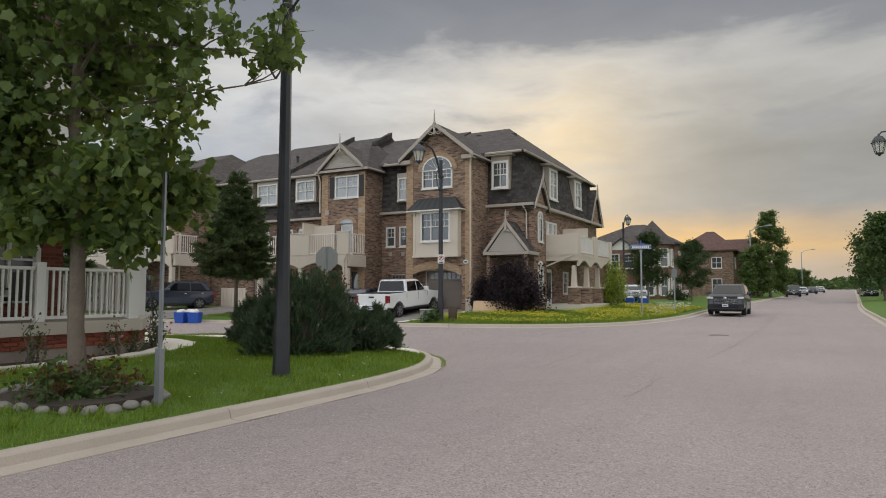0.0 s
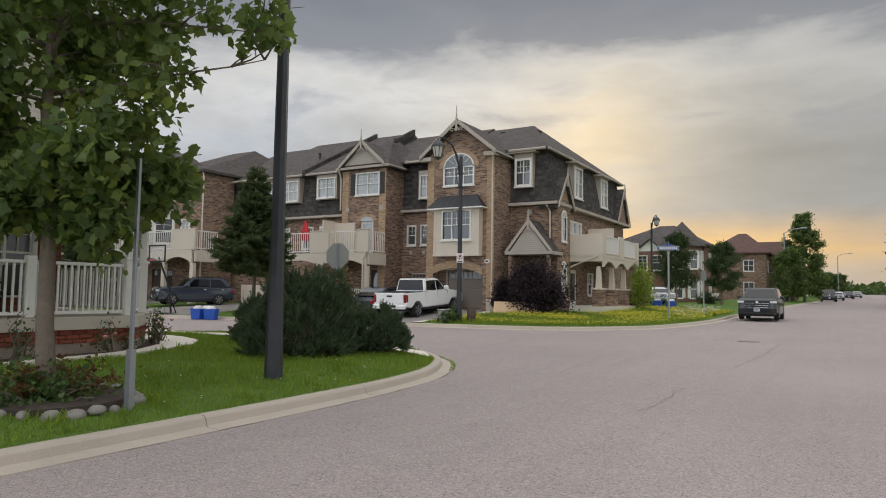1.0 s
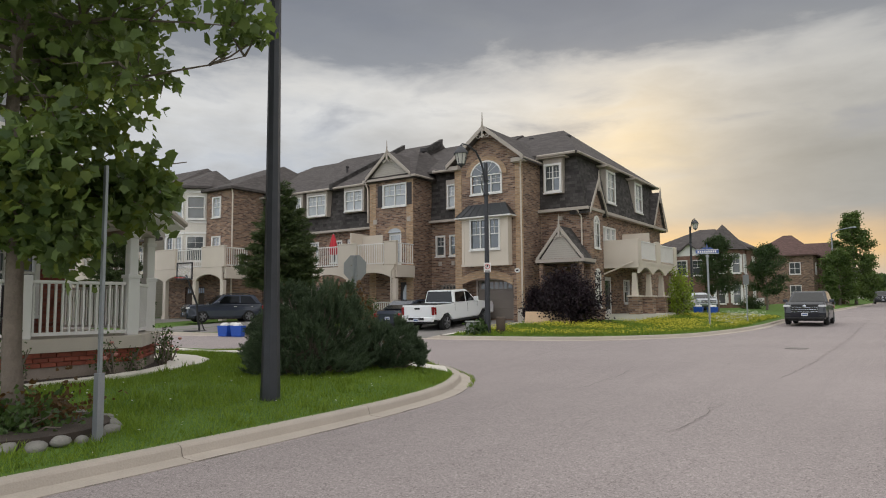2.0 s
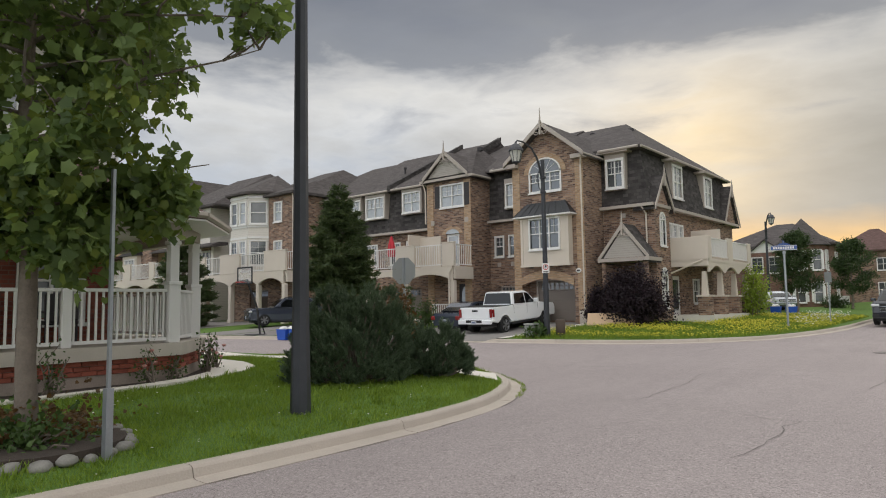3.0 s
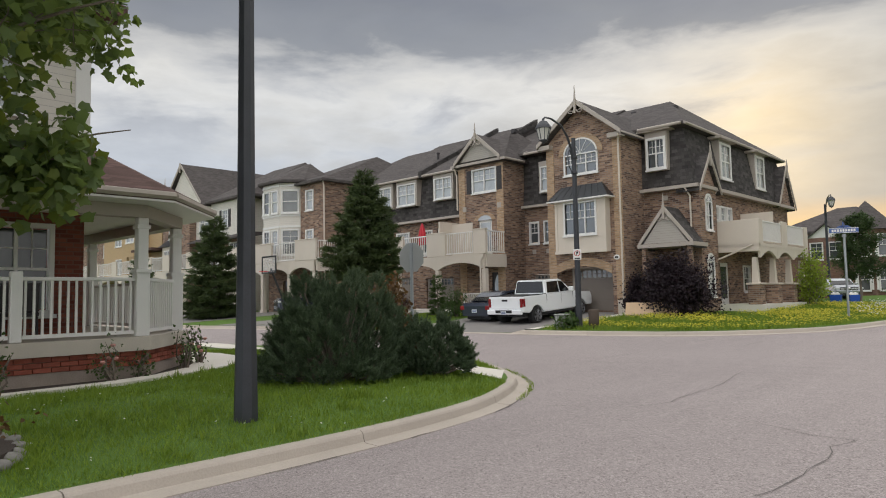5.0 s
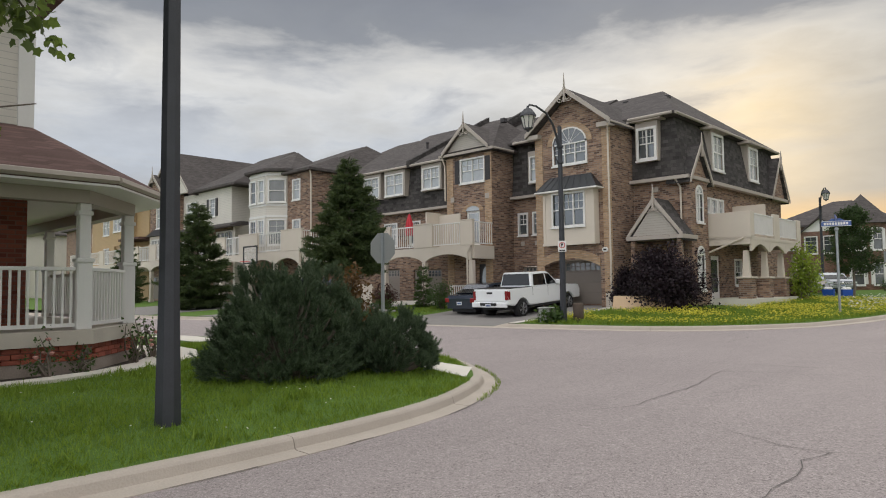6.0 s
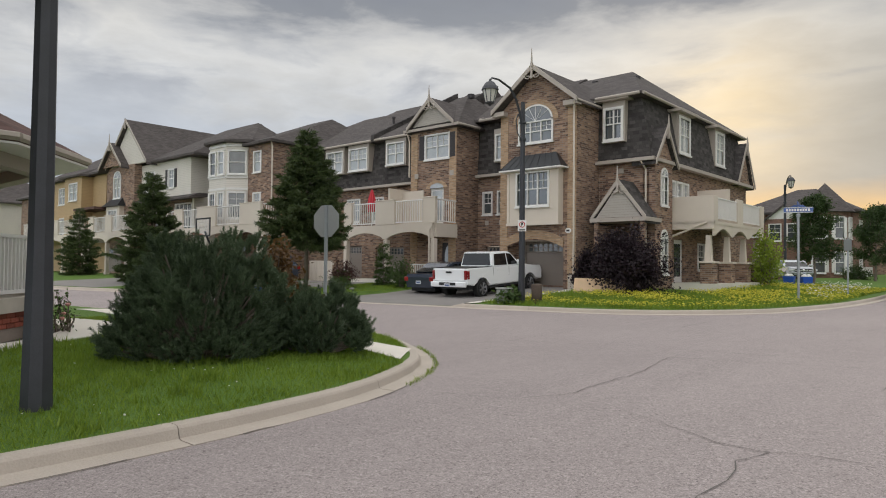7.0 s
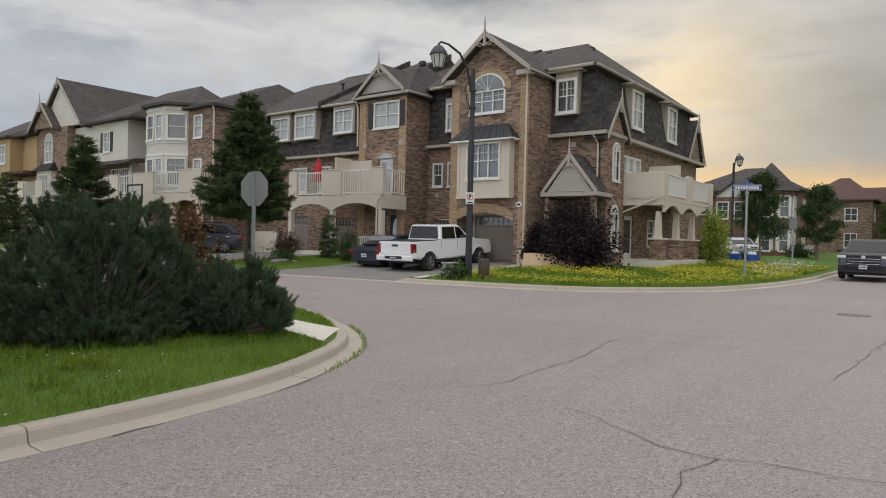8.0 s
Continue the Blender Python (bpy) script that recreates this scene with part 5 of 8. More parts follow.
def unit_three():
    H = thing("townhouse", "three-storey brick townhouse with dark mansard and twin dormers", "house", (-12.6, 8, 0.6), "row of townhouses")
    F = 2.3
    mF = wf(0, F, 0)
    bm = bm_new()
    wall_panel(bm, mF, -18.6, -9.32, 0.4, 6.3, 0.3, [(-11.9, -10.9, 3.72, 5.7), (-13.2, -12.3, 4.2, 5.6), (-15.6, -14.4, 4.2, 5.6), (-12.9, -10.5, 0.68, 2.6), (-15.7, -14.2, 0.72, 2.7)])
    box(bm, -18.6, -18.3, F + 0.302, 17, 0.4, 6.3)
    part("wall", bm, BRICK, H)
    mansard_face(H, -18.6, -9.32, F - 0.15, 6.3, 9.05, 0.3)
    dormer(H, -11.65, -10.25, 7.48, 8.68, F - 0.36)
    dormer(H, -15.05, -13.45, 7.4, 8.68, F - 0.36)
    dormer(H, -17.3, -15.75, 7.4, 8.68, F - 0.36)
    bm = bm_new()
    box(bm, -18.6, -9.32, F - 0.45, F - 0.13, 6.16, 6.3)
    part("lower_fascia", bm, TRIM, H)
    for a, b, g in ((-13.15, -12.35, GLASS), (-15.55, -14.45, BLIND)):
        window(H, mF, a, b, 4.25, 5.55, 2, 2, g)
    bm = bm_new()
    box(bm, -11.88, -10.92, F + 0.08, F + 0.14, 3.72, 5.68)
    d = part("balcony_door", bm, WHITE, H)
    bm = bm_new()
    box(bm, -11.74, -11.06, F + 0.06, F + 0.078, 3.95, 5.5)
    part("door_light", bm, BLIND, d)
    garage_door(H, wf(0, F + 0.1, 0), -12.9, -10.5, 0.68, 2.58)
    garage_door(H, wf(0, F + 0.1, 0), -15.7, -14.2, 0.72, 2.68)
    bm = bm_new()
    hip_roof(bm, -18.6, -9.32, F - 0.5, 17.3, 9.1, 13.1, 0.0, 0.0, 0.14)
    part("roof", bm, ROOF, H, "grey-brown shingled roof")
    gutter_run(H, [(-18.6, F - 0.52, 9.02), (-12.95, F - 0.52, 9.02)])
    gutter_run(H, [(-12.6, F - 0.52, 9.02), (-9.5, F - 0.52, 9.02)])
    # raised party wall and the sheltering roof beside it
    bm = bm_new()
    prism(bm, [(F - 0.55, 9.1), (F - 0.55, 9.35), (9.55, 13.42), (9.55, 13.0)], -12.92, -12.64, "yz")
    part("party_wall", bm, MANSARD, H)
    bm = bm_new()
    prism(bm, [(F - 0.55, 8.98), (F - 0.55, 9.25), (9.55, 13.38), (9.55, 12.9)], -9.5, -9.2, "yz")
    part("party_wall", bm, MANSARD, H)
    bm = bm_new()
    tube(bm, [(-12.3, F - 0.4, 9.12), (-11.4, 4.6, 10.2)], 0.06, 4)
    part("valley_flashing", bm, TRIM, H)
    for x, y, z in ((-14.5, 5.2, 10.75), (-11.3, 6.6, 11.6)):
        bm = bm_new()
        lathe(bm, [(0.08, 0), (0.08, 0.45), (0.12, 0.46), (0.12, 0.55)], 10, (x, y, z))
        part("vent_pipe", bm, SHUTTER, H)
    spout(H, [(-9.6, F - 0.55, 9.0), (-9.5, F - 0.25, 8.7), (-9.5, F - 0.4, 6.3)])
    bm = bm_new()
    box(bm, -15.9, -13.7, -0.358, -0.32, 0.75, 0.85)
    fence = part("fence_panel", bm, CREAM, H)
    bm = bm_new()
    box(bm, -15.9, -13.7, -0.358, -0.32, 1.5, 1.6)
    part("rail", bm, CREAM, fence)
    for k in range(9):
        bm = bm_new()
        box(bm, -15.9 + k * 0.24, -15.68 + k * 0.24, -0.4, -0.36, 0.55, 1.75)
        part("board", bm, CREAM, fence)
    return H


unit_two()
unit_three()


def unit_four():
    H = thing("townhouse", "brick townhouse with dark mansard beside the octagonal bay", "house", (-21, 8, 0.6), "row of townhouses")
    F = 2.3
    mF = wf(0, F, 0)
    bm = bm_new()
    wall_panel(bm, mF, -24.2, -18.62, 0.4, 6.3, 0.3, [(-20.0, -19.2, 4.2, 5.6)])
    box(bm, -24.2, -23.9, F + 0.302, 17, 0.4, 6.3)
    part("wall", bm, BRICK, H)
    window(H, mF, -19.95, -19.25, 4.25, 5.55, 1, 2, BLIND)
    mansard_face(H, -24.2, -18.62, F - 0.15, 6.3, 9.05, 0.3)
    dormer(H, -22.85, -21.25, 7.4, 8.68, F - 0.36)
    bm = bm_new()
    box(bm, -24.2, -18.62, F - 0.45, F - 0.13, 6.16, 6.3)
    part("lower_fascia", bm, TRIM, H)
    bm = bm_new()
    hip_roof(bm, -24.2, -18.62, F - 0.5, 17.3, 9.1, 12.9, 2.0, 0.0, 0.14)
    part("roof", bm, ROOF, H, "grey-brown shingled roof")
    gutter_run(H, [(-24.2, F - 0.52, 9.02), (-18.7, F - 0.52, 9.02)])


unit_four()


def left_tower():
    """The next block's end house: octagonal white bay, brick flank and pale siding."""
    H = thing("townhouse", "townhouse with white octagonal bay tower and brick flank", "house", (-21, 5, 0.7), "row of townhouses")
    F = -0.6
    mF = wf(0, F, 0)
    bm = bm_new()
    wall_panel(bm, mF, -20.2, -17.9, 0.5, 8.95, 0.3, [(-19.6, -18.9, 7.2, 8.5), (-19.6, -18.9, 4.4, 5.9)])
    wall_panel(bm, wf(-17.9, 0, 0, 90), F + 0.302, 2.1, 0.5, 8.95, 0.3)
    part("wall", bm, BRICK, H)
    window(H, mF, -19.55, -18.95, 7.25, 8.45, 1, 2, BLIND)
    window(H, mF, -19.55, -18.95, 4.45, 5.85, 1, 2, BLIND)
    # bay: three faces
    cx, r = -21.9, 1.75
    pts = [(cx - r, F), (cx - r * 0.5, F - 1.0), (cx + r * 0.5, F - 1.0), (cx + r, F)]
    bm = bm_new()
    prism(bm, pts + [(cx + r, F + 1.0), (cx - r, F + 1.0)], 3.6, 9.15, "xy")
    part("bay_wall", bm, BEIGE, H, "white sided bay")
    for (xa, ya), (xb, yb) in zip(pts, pts[1:]):
        ln = math.hypot(xb - xa, yb - ya)
        m = pose(xa, ya, 0, 0, 0, math.degrees(math.atan2(yb - ya, xb - xa)))
        mw = m @ Matrix.Translation((0, -0.08, 0))
        for v0, v1 in ((7.2, 8.6), (4.4, 5.95)):
            n = 2 if ln > 1.6 else 1
            w = ln / n
            for k in range(n):
                window(H, mw, w * k + 0.18, w * (k + 1) - 0.18, v0, v1, 1, 2, BLIND if k else GLASS, proud=0.02, bars=v0 < 5)
        for z in (6.15, 6.9, 8.9):
            bm = bm_new()
            box(bm, 0, ln, -0.06, -0.003, z, z + 0.14)
            part("band", xform(bm, m), WHITE, H)
    bm = bm_new()
    o = 0.35
    base = [(cx - r - o, F), (cx - r * 0.5 - o * 0.5, F - 1.0 - o), (cx + r * 0.5 + o * 0.5, F - 1.0 - o), (cx + r + o, F), (cx + r + o, F + 3), (cx - r - o, F + 3)]
    a = [bm.verts.new((x, y, 9.32)) for x, y in base]
    b = [bm.verts.new((x, y, 9.16)) for x, y in base]
    p, q = bm.verts.new((cx - 0.4, F + 2.0, 10.9)), bm.verts.new((cx + 0.4, F + 2.0, 10.9))
    bm.faces.new(b[::-1])
    for i in range(6):
        bm.faces.new((a[i], b[i], b[(i + 1) % 6], a[(i + 1) % 6]))
    bm.faces.new((a[0], a[1], p))
    bm.faces.new((a[1], a[2], q, p))
    bm.faces.new((a[2], a[3], q))
    bm.faces.new((a[3], a[4], q))
    bm.faces.new((a[4], a[5], p, q))
    bm.faces.new((a[5], a[0], p))
    part("bay_roof", bm, ROOF, H)
    bm = bm_new()
    hip_roof(bm, -24.2, -17.8, F + 0.3, 13, 9.1, 11.75, 2.2, 2.2, 0.16)
    part("roof", bm, ROOF, H, "grey-brown shingled hip roof")
    bm = bm_new()
    hip_roof(bm, -20.3, -17.6, F - 0.4, 5.5, 9.05, 10.3, 1.3, 1.3, 0.16, 2.5)
    part("front_hip", bm, ROOF, H)
    # plain link wall to the next house
    bm = bm_new()
    wall_panel(bm, wf(0, F + 0.5, 0), -24.2, -23.3, 0.5, 9.0, 0.3)
    wall_panel(bm, wf(0, F + 0.5, 0), -23.298, -20.2, 0.5, 3.6, 0.3, [(-22.6, -20.7, 0.75, 2.7)])
    part("link_wall", bm, BRICK, H)
    garage_door(H, wf(0, F + 0.6, 0), -22.6, -20.7, 0.75, 2.68, STUMP)
    balcony(H, -27.5, -16.4, -2.6, F - 0.02, 3.7, 4.95, [(-27.3, -25.2, "rail"), (-25.18, -24.2, "wall"), (-24.18, -22.6, "rail"), (-22.58, -20.6, "wall"), (-20.58, -18.3, "rail"), (-18.28, -16.4, "wall")], [-27.4, -24.7, -21.6, -18.9, -16.6])
    spout(H, [(-17.8, F - 0.2, 9.0), (-17.8, F - 0.08, 8.6), (-17.8, F - 0.08, 0.8)])
    return H


def white_house():
    H = thing("townhouse", "white sided townhouse with dark shutters beside a gabled brick bay", "house", (-31, 5, 0.8), "row of townhouses")
    F = -0.6
    mF = wf(0, F, 0)
    bm = bm_new()
    wall_panel(bm, mF, -33.2, -25.6, 6.2, 8.95, 0.3, [(-28.9, -28.0, 6.95, 8.3), (-32.6, -31.0, 6.9, 8.3)])
    wall_panel(bm, wf(-25.6, 0, 0, 90), F + 0.302, 12, 0.6, 8.95, 0.3)
    part("siding_wall", bm, BEIGE, H)
    bm = bm_new()
    wall_panel(bm, wf(0, F + 0.6, 0), -33.2, -25.9, 0.6, 6.2, 0.3, [(-28.9, -26.4, 3.75, 5.8), (-31.8, -30.6, 4.2, 5.6), (-29.5, -27, 0.8, 2.7)])
    part("wall", bm, BRICK, H)
    window(H, mF, -28.85, -28.05, 7.0, 8.25, 1, 2, BLIND)
    shutters(H, mF, -28.85, -28.05, 7.0, 8.25, 0.34)
    window(H, mF, -32.55, -31.05, 6.95, 8.25, 2, 2, BLIND)
    window(H, wf(0, F + 0.6, 0), -28.8, -26.5, 3.85, 5.75, 4, 2, GLASS)
    window(H, wf(0, F + 0.6, 0), -31.75, -30.65, 4.25, 5.55, 1, 2, BLIND)
    garage_door(H, wf(0, F + 0.7, 0), -29.5, -27, 0.8, 2.68)
    bm = bm_new()
    prism(bm, [(-1.4, 6.02), (-0.6, 6.32), (0.2, 6.32), (0.2, 6.1), (-1.4, 5.92)], -33.2, -24.4, "yz")
    part("pent_roof", bm, ROOF, H)
    bm = bm_new()
    hip_roof(bm, -31.5, -24.4, F - 0.5, 13, 9.1, 12.5, 0.0, 2.4, 0.16)
    part("roof", bm, ROOF, H, "grey-brown shingled roof")
    # the gabled part
    bm = bm_new()
    wall_panel(bm, wf(0, F - 0.6, 0), -38.2, -33.2, 0.6, 9.1, 0.3, [(-36.9, -35.6, 6.6, 8.3)])
    wall_panel(bm, wf(-33.2, 0, 0, 90), F - 0.298, F, 0.6, 9.1, 0.3)
    part("bay_brick_wall", bm, BRICK, H)
    window(H, wf(0, F - 0.6, 0), -36.85, -35.65, 6.65, 8.2, 2, 2, BLIND, arch=0.5)
    bm = bm_new()
    prism(bm, [(-37.6, 9.102), (-31.2, 9.102), (-34.4, 12.4)], F - 0.55, F - 0.3)
    part("gable_wall", bm, BEIGE, H)
    bm = bm_new()
    gable_roof(bm, -34.4, 3.5, F - 0.85, 13, 9.15, 12.65, 0.16, 0.2)
    part("gable_roof", bm, ROOF, H)
    bm = bm_new()
    prism(bm, [(-38.1, 9.1), (-34.6, 9.1), (-36.35, 10.8)], F - 1.0, F - 0.9)
    part("small_gable_wall", bm, BRICK, H)
    bm = bm_new()
    gable_roof(bm, -36.35, 2.0, F - 1.25, 3, 9.1, 11.0, 0.14, 0.2)
    part("small_gable_roof", bm, ROOF, H)
    verge(H, -36.35, 2.0, F - 1.252, 9.15, 11.0, 0.7)
    verge(H, -34.4, 3.5, F - 0.852, 9.2, 12.65, 0.0, False)
    bm = bm_new()
    wall_panel(bm, wf(0, F - 1.0, 0), -37.4, -34.9, 3.7, 5.9, 0.12, [(-37.0, -35.3, 4.2, 5.6)])
    for x in (-37.4, -35.02):
        box(bm, x, x + 0.12, F - 0.878, F - 0.6, 3.7, 5.9)
    part("oriel", bm, CREAM, H)
    window(H, wf(0, F - 1.0, 0), -36.95, -35.35, 4.25, 5.55, 3, 2, BLIND)
    bm = bm_new()
    solid(bm, [(-37.7, F - 1.3, 5.92), (-34.6, F - 1.3, 5.92), (-34.6, F - 0.6, 5.92), (-37.7, F - 0.6, 5.92), (-37.1, F - 0.6, 6.6), (-35.2, F - 0.6, 6.6)], [(0, 1, 5, 4), (1, 2, 5), (3, 0, 4), (0, 3, 2, 1)])
    part("bay_roof", bm, DARKMETAL, H)
    balcony(H, -38.5, -28.0, -2.6, F - 0.02, 3.75, 5.0, [(-38.4, -37.4, "wall"), (-37.38, -35.2, "rail"), (-35.18, -34.0, "wall"), (-33.98, -31.0, "rail"), (-30.98, -30.2, "wall"), (-30.18, -28.1, "rail")], [-38.3, -35.0, -31.5, -28.2], right_side=False)
    garage_door(H, wf(0, F - 0.62, 0), -37.6, -35.2, 0.75, 2.6)
    return H


def yellow_house():
    H = thing("townhouse", "yellow sided townhouse with grey-brown shingled roof", "house", (-46, 5, 0.9), "row of townhouses")
    F = -0.8
    mF = wf(0, F, 0)
    bm = bm_new()
    wall_panel(bm, mF, -53, -39.6, 0.6, 8.9, 0.3, [(-45.0, -43.2, 6.8, 8.3), (-50, -48.4, 6.8, 8.3), (-44.8, -43.4, 3.8, 5.5), (-49.8, -48.0, 3.8, 5.5)])
    wall_panel(bm, wf(-39.6, 0, 0, 90), F + 0.302, 12, 0.6, 8.9, 0.3)
    part("wall", bm, YELLOW, H)
    window(H, mF, -44.95, -43.25, 6.85, 8.25, 2, 2, GLASS)
    window(H, mF, -49.95, -48.45, 6.85, 8.25, 2, 2, BLIND)
    window(H, mF, -44.75, -43.45, 3.9, 5.45, 2, 2, GLASS)
    window(H, mF, -49.75, -48.05, 3.9, 5.45, 2, 2, BLIND)
    shutters(H, mF, -44.95, -43.25, 6.85, 8.25)
    bm = bm_new()
    hip_roof(bm, -53.5, -39.1, F - 0.6, 13, 9.05, 13.0, 3, 3.5, 0.16)
    part("roof", bm, ROOF, H)
    bm = bm_new()
    hip_roof(bm, -46.5, -41.9, F - 1.4, 6, 8.95, 10.6, 1.8, 1.8, 0.16, 2)
    part("front_hip", bm, ROOF, H)
    bm = bm_new()
    wall_panel(bm, wf(0, F - 1.0, 0), -46.0, -42.3, 0.6, 8.8, 0.2, [(-45.0, -43.2, 6.8, 8.3), (-44.8, -43.4, 3.8, 5.5)])
    box(bm, -42.5, -42.3, F - 0.798, F - 0.002, 0.6, 8.8)
    part("bay_wall", bm, YELLOW, H)
    window(H, wf(0, F - 1.0, 0), -44.95, -43.25, 6.85, 8.25, 2, 2, BLIND)
    bm = bm_new()
    box(bm, -42.2, -38.0, F - 1.7, F, 5.75, 5.95)
    part("awning", bm, ROOFBR, H)
    balcony(H, -54, -39.5, -2.7, F - 0.02, 3.75, 5.0, [(-53.9, -50.5, "rail"), (-50.48, -49.5, "wall"), (-49.48, -46, "rail"), (-45.98, -45.0, "wall"), (-44.98, -41.5, "rail"), (-41.48, -39.5, "wall")], [-53.8, -49, -44, -39.7])
    return H


def spread(H, a, b, zs):
    """Set a house out along the street: its x by a * x + b, its height by zs."""
    H.location.x = a * H.location.x + b
    H.scale = (a, 1, zs)


spread(left_tower(), 1.235, 2.4, 1.06)
spread(white_house(), 1.08, -2.55, 1.07)
spread(yellow_house(), 1.1, -1.4, 1.07)


# ---- the near house with its corner porch ----
def porch_house():
    H = thing("house", "red brick house with octagonal corner porch and white railing", "house", (2, -25, 0.2))
    A, B = Vector((5.45, -22.43)), Vector((3.9, -21.05))
    edge = [Vector((5.45, -34)), A, B, Vector((-3, -21.05))]

    def inset(d):
        return [Vector((5.45 - d, -34)), A + Vector((-d, -d * 0.42)), B + Vector((-d * 0.42, -d)), Vector((-3, -21.05 - d))]

    def ring(name, d, z0, z1, mat, label=""):
        bm = bm_new()
        prism(bm, [tuple(p) for p in inset(d)] + [(-3, -34)], z0, z1, "xy")
        return part(name, bm, mat, H, label)
    ring("foundation", 0.09, 0.05, 0.43, PARGE, "parged concrete foundation")
    ring("porch_core", 0.13, 0.43, 0.69, MORTAR)
    ring("porch_band", 0.0, 0.69, 0.92, STONE, "cast stone porch band")
    # wall with openings behind the rail
    bm = bm_new()
    mW = wf(3.4, 0, 0, 90)
    wall_panel(bm, mW, -34, -22.9, 0.922, 3.9, 0.3, [(-24.6, -23.45, 1.35, 2.95), (-27.6, -26.0, 1.35, 2.95)])
    box(bm, -3, 3.098, -23.2, -22.9, 0.922, 3.9)
    part("wall", bm, REDBRICK, H)
    window(H, mW, -24.55, -23.5, 1.4, 2.9, 2, 2, GLASS)
    window(H, mW, -27.55, -26.05, 1.4, 2.9, 2, 2, GLASS)
    bm = bm_new()
    wall_panel(bm, mW, -34, -22.9, 3.902, 7.2, 0.3, [(-25.4, -24.0, 5.0, 6.5)])
    box(bm, -3, 3.098, -23.2, -22.9, 3.902, 7.2)
    part("upper_wall", bm, BEIGE, H)
    window(H, mW, -25.35, -24.05, 5.05, 6.45, 2, 2, BLIND)
    bm = bm_new()
    box(bm, 3.36, 3.46, -23.1, -22.84, 3.9, 7.2)
    part("corner_board", bm, WHITE, H)
    bm = bm_new()
    hip_roof(bm, -6, 3.95, -34, -22.35, 7.3, 10.2, 0.5, 4.5, 0.2)
    part("roof", bm, ROOFBR, H, "brown shingled roof")
    # porch roof
    e = 0.45
    out = [Vector((5.45 + e, -34)), A + Vector((e, e * 0.42)), B + Vector((e * 0.42, e)), Vector((-3, -21.05 + e))]
    inn = [Vector((3.42, -34)), Vector((3.42, -22.88)), Vector((3.42, -22.88)), Vector((-3, -22.88))]
    bm = bm_new()
    lo = [bm.verts.new((p.x, p.y, 3.40)) for p in out]
    hi = [bm.verts.new((p.x, p.y, 4.55)) for p in (inn[0], inn[1], inn[3])]
    un = [bm.verts.new((p.x, p.y, 3.26)) for p in out]
    bm.faces.new((lo[0], lo[1], hi[1], hi[0]))
    bm.faces.new((lo[1], lo[2], hi[1]))
    bm.faces.new((lo[2], lo[3], hi[2], hi[1]))
    for i in range(3):
        bm.faces.new((un[i], un[i + 1], lo[i + 1], lo[i]))
    part("porch_roof", bm, ROOFBR, H, "brown shingled porch roof")
    bm = bm_new()
    for p, q in zip(out, out[1:]):
        tube(bm, [(p.x, p.y, 3.34), (q.x, q.y, 3.34)], 0.07, 6)
    part("eaves_gutter", bm, TRIM, H)
    bm = bm_new()
    prism(bm, [tuple(p) for p in out] + [(-3, -22.88), (3.42, -22.88), (3.42, -34)], 3.22, 3.255, "xy")
    part("porch_ceiling", bm, WHITE, H)
    bm = bm_new()
    ip, op = inset(0.38), inset(0.12)
    for i in range(3):
        prism(bm, [tuple(op[i]), tuple(op[i + 1]), tuple(ip[i + 1]), tuple(ip[i])], 3.0, 3.218, "xy")
    part("porch_beam", bm, TRIM, H)
    # posts
    c1, c2 = inset(0.24)[1], inset(0.24)[2]
    for x, y in ((c1.x, c1.y), (c2.x, c2.y), (-1.0, -21.3), (c1.x, -29.2)):
        bm = bm_new()
        box(bm, x - 0.115, x + 0.115, y - 0.115, y + 0.115, 0.922, 2.05, 0.012)
        box(bm, x - 0.135, x + 0.135, y - 0.135, y + 0.135, 2.02, 2.09, 0.008)
        box(bm, x - 0.09, x + 0.09, y - 0.09, y + 0.09, 2.09, 2.998, 0.012)
        box(bm, x - 0.115, x + 0.115, y - 0.115, y + 0.115, 2.80, 2.87, 0.008)
        part("porch_post", bm, WHITE, H, "white square tapered porch post")
    bm = bm_new()
    box(bm, c1.x - 0.08, c1.x + 0.08, -24.52, -24.36, 0.922, 2.03, 0.012)
    part("newel_post", bm, WHITE, H)
    baluster_rail(H, (c1.x, -24.37), (c1.x, c1.y - 0.12), 0.97, 1.945, gap=0.122)
    baluster_rail(H, (c1.x, -29.0), (c1.x, -24.53), 0.97, 1.945, gap=0.122)
    d = (c2 - c1).normalized() * 0.17
    baluster_rail(H, (c1.x + d.x, c1.y + d.y), (c2.x - d.x, c2.y - d.y), 0.97, 1.945, gap=0.115)
    baluster_rail(H, (c2.x - 0.15, c2.y), (-0.85, c2.y), 0.97, 1.945, gap=0.122)
    # bricks of the porch base, each by itself
    rngb = random.Random(3)
    bw, bh, gap = 0.25, 0.074, 0.010
    bm = bm_new()
    box(bm, -bw / 2, bw / 2, -0.04, 0.04, -bh / 2, bh / 2, 0.006)
    me = link_mesh("brick", bm, REDPIECE)
    first = me
    path = inset(0.11)
    n = 0
    for row in range(3):
        for p, q in zip(path, path[1:]):
            p2 = Vector((p.x, max(p.y, -30)))
            q2 = Vector((max(q.x, -1.0), q.y))
            ln = (q2 - p2).length
            t = (q2 - p2).normalized()
            k = 0.06 + (0.5 if row % 2 else 0) * (bw + gap)
            while k + bw / 2 < ln:
                c = p2 + t * (k + bw / 2 * 0.98)
                ob = first if n == 0 else new("brick", first.data)
                ob.parent = H
                ob.location = Vector((c.x, c.y, 0.473 + row * (bh + gap) + rngb.uniform(-0.002, 0.002))) - Vector(H.location)
                ob.rotation_euler = (0, 0, math.atan2(t.y, t.x))
                n += 1
                k += bw + gap
    return H


porch_house()
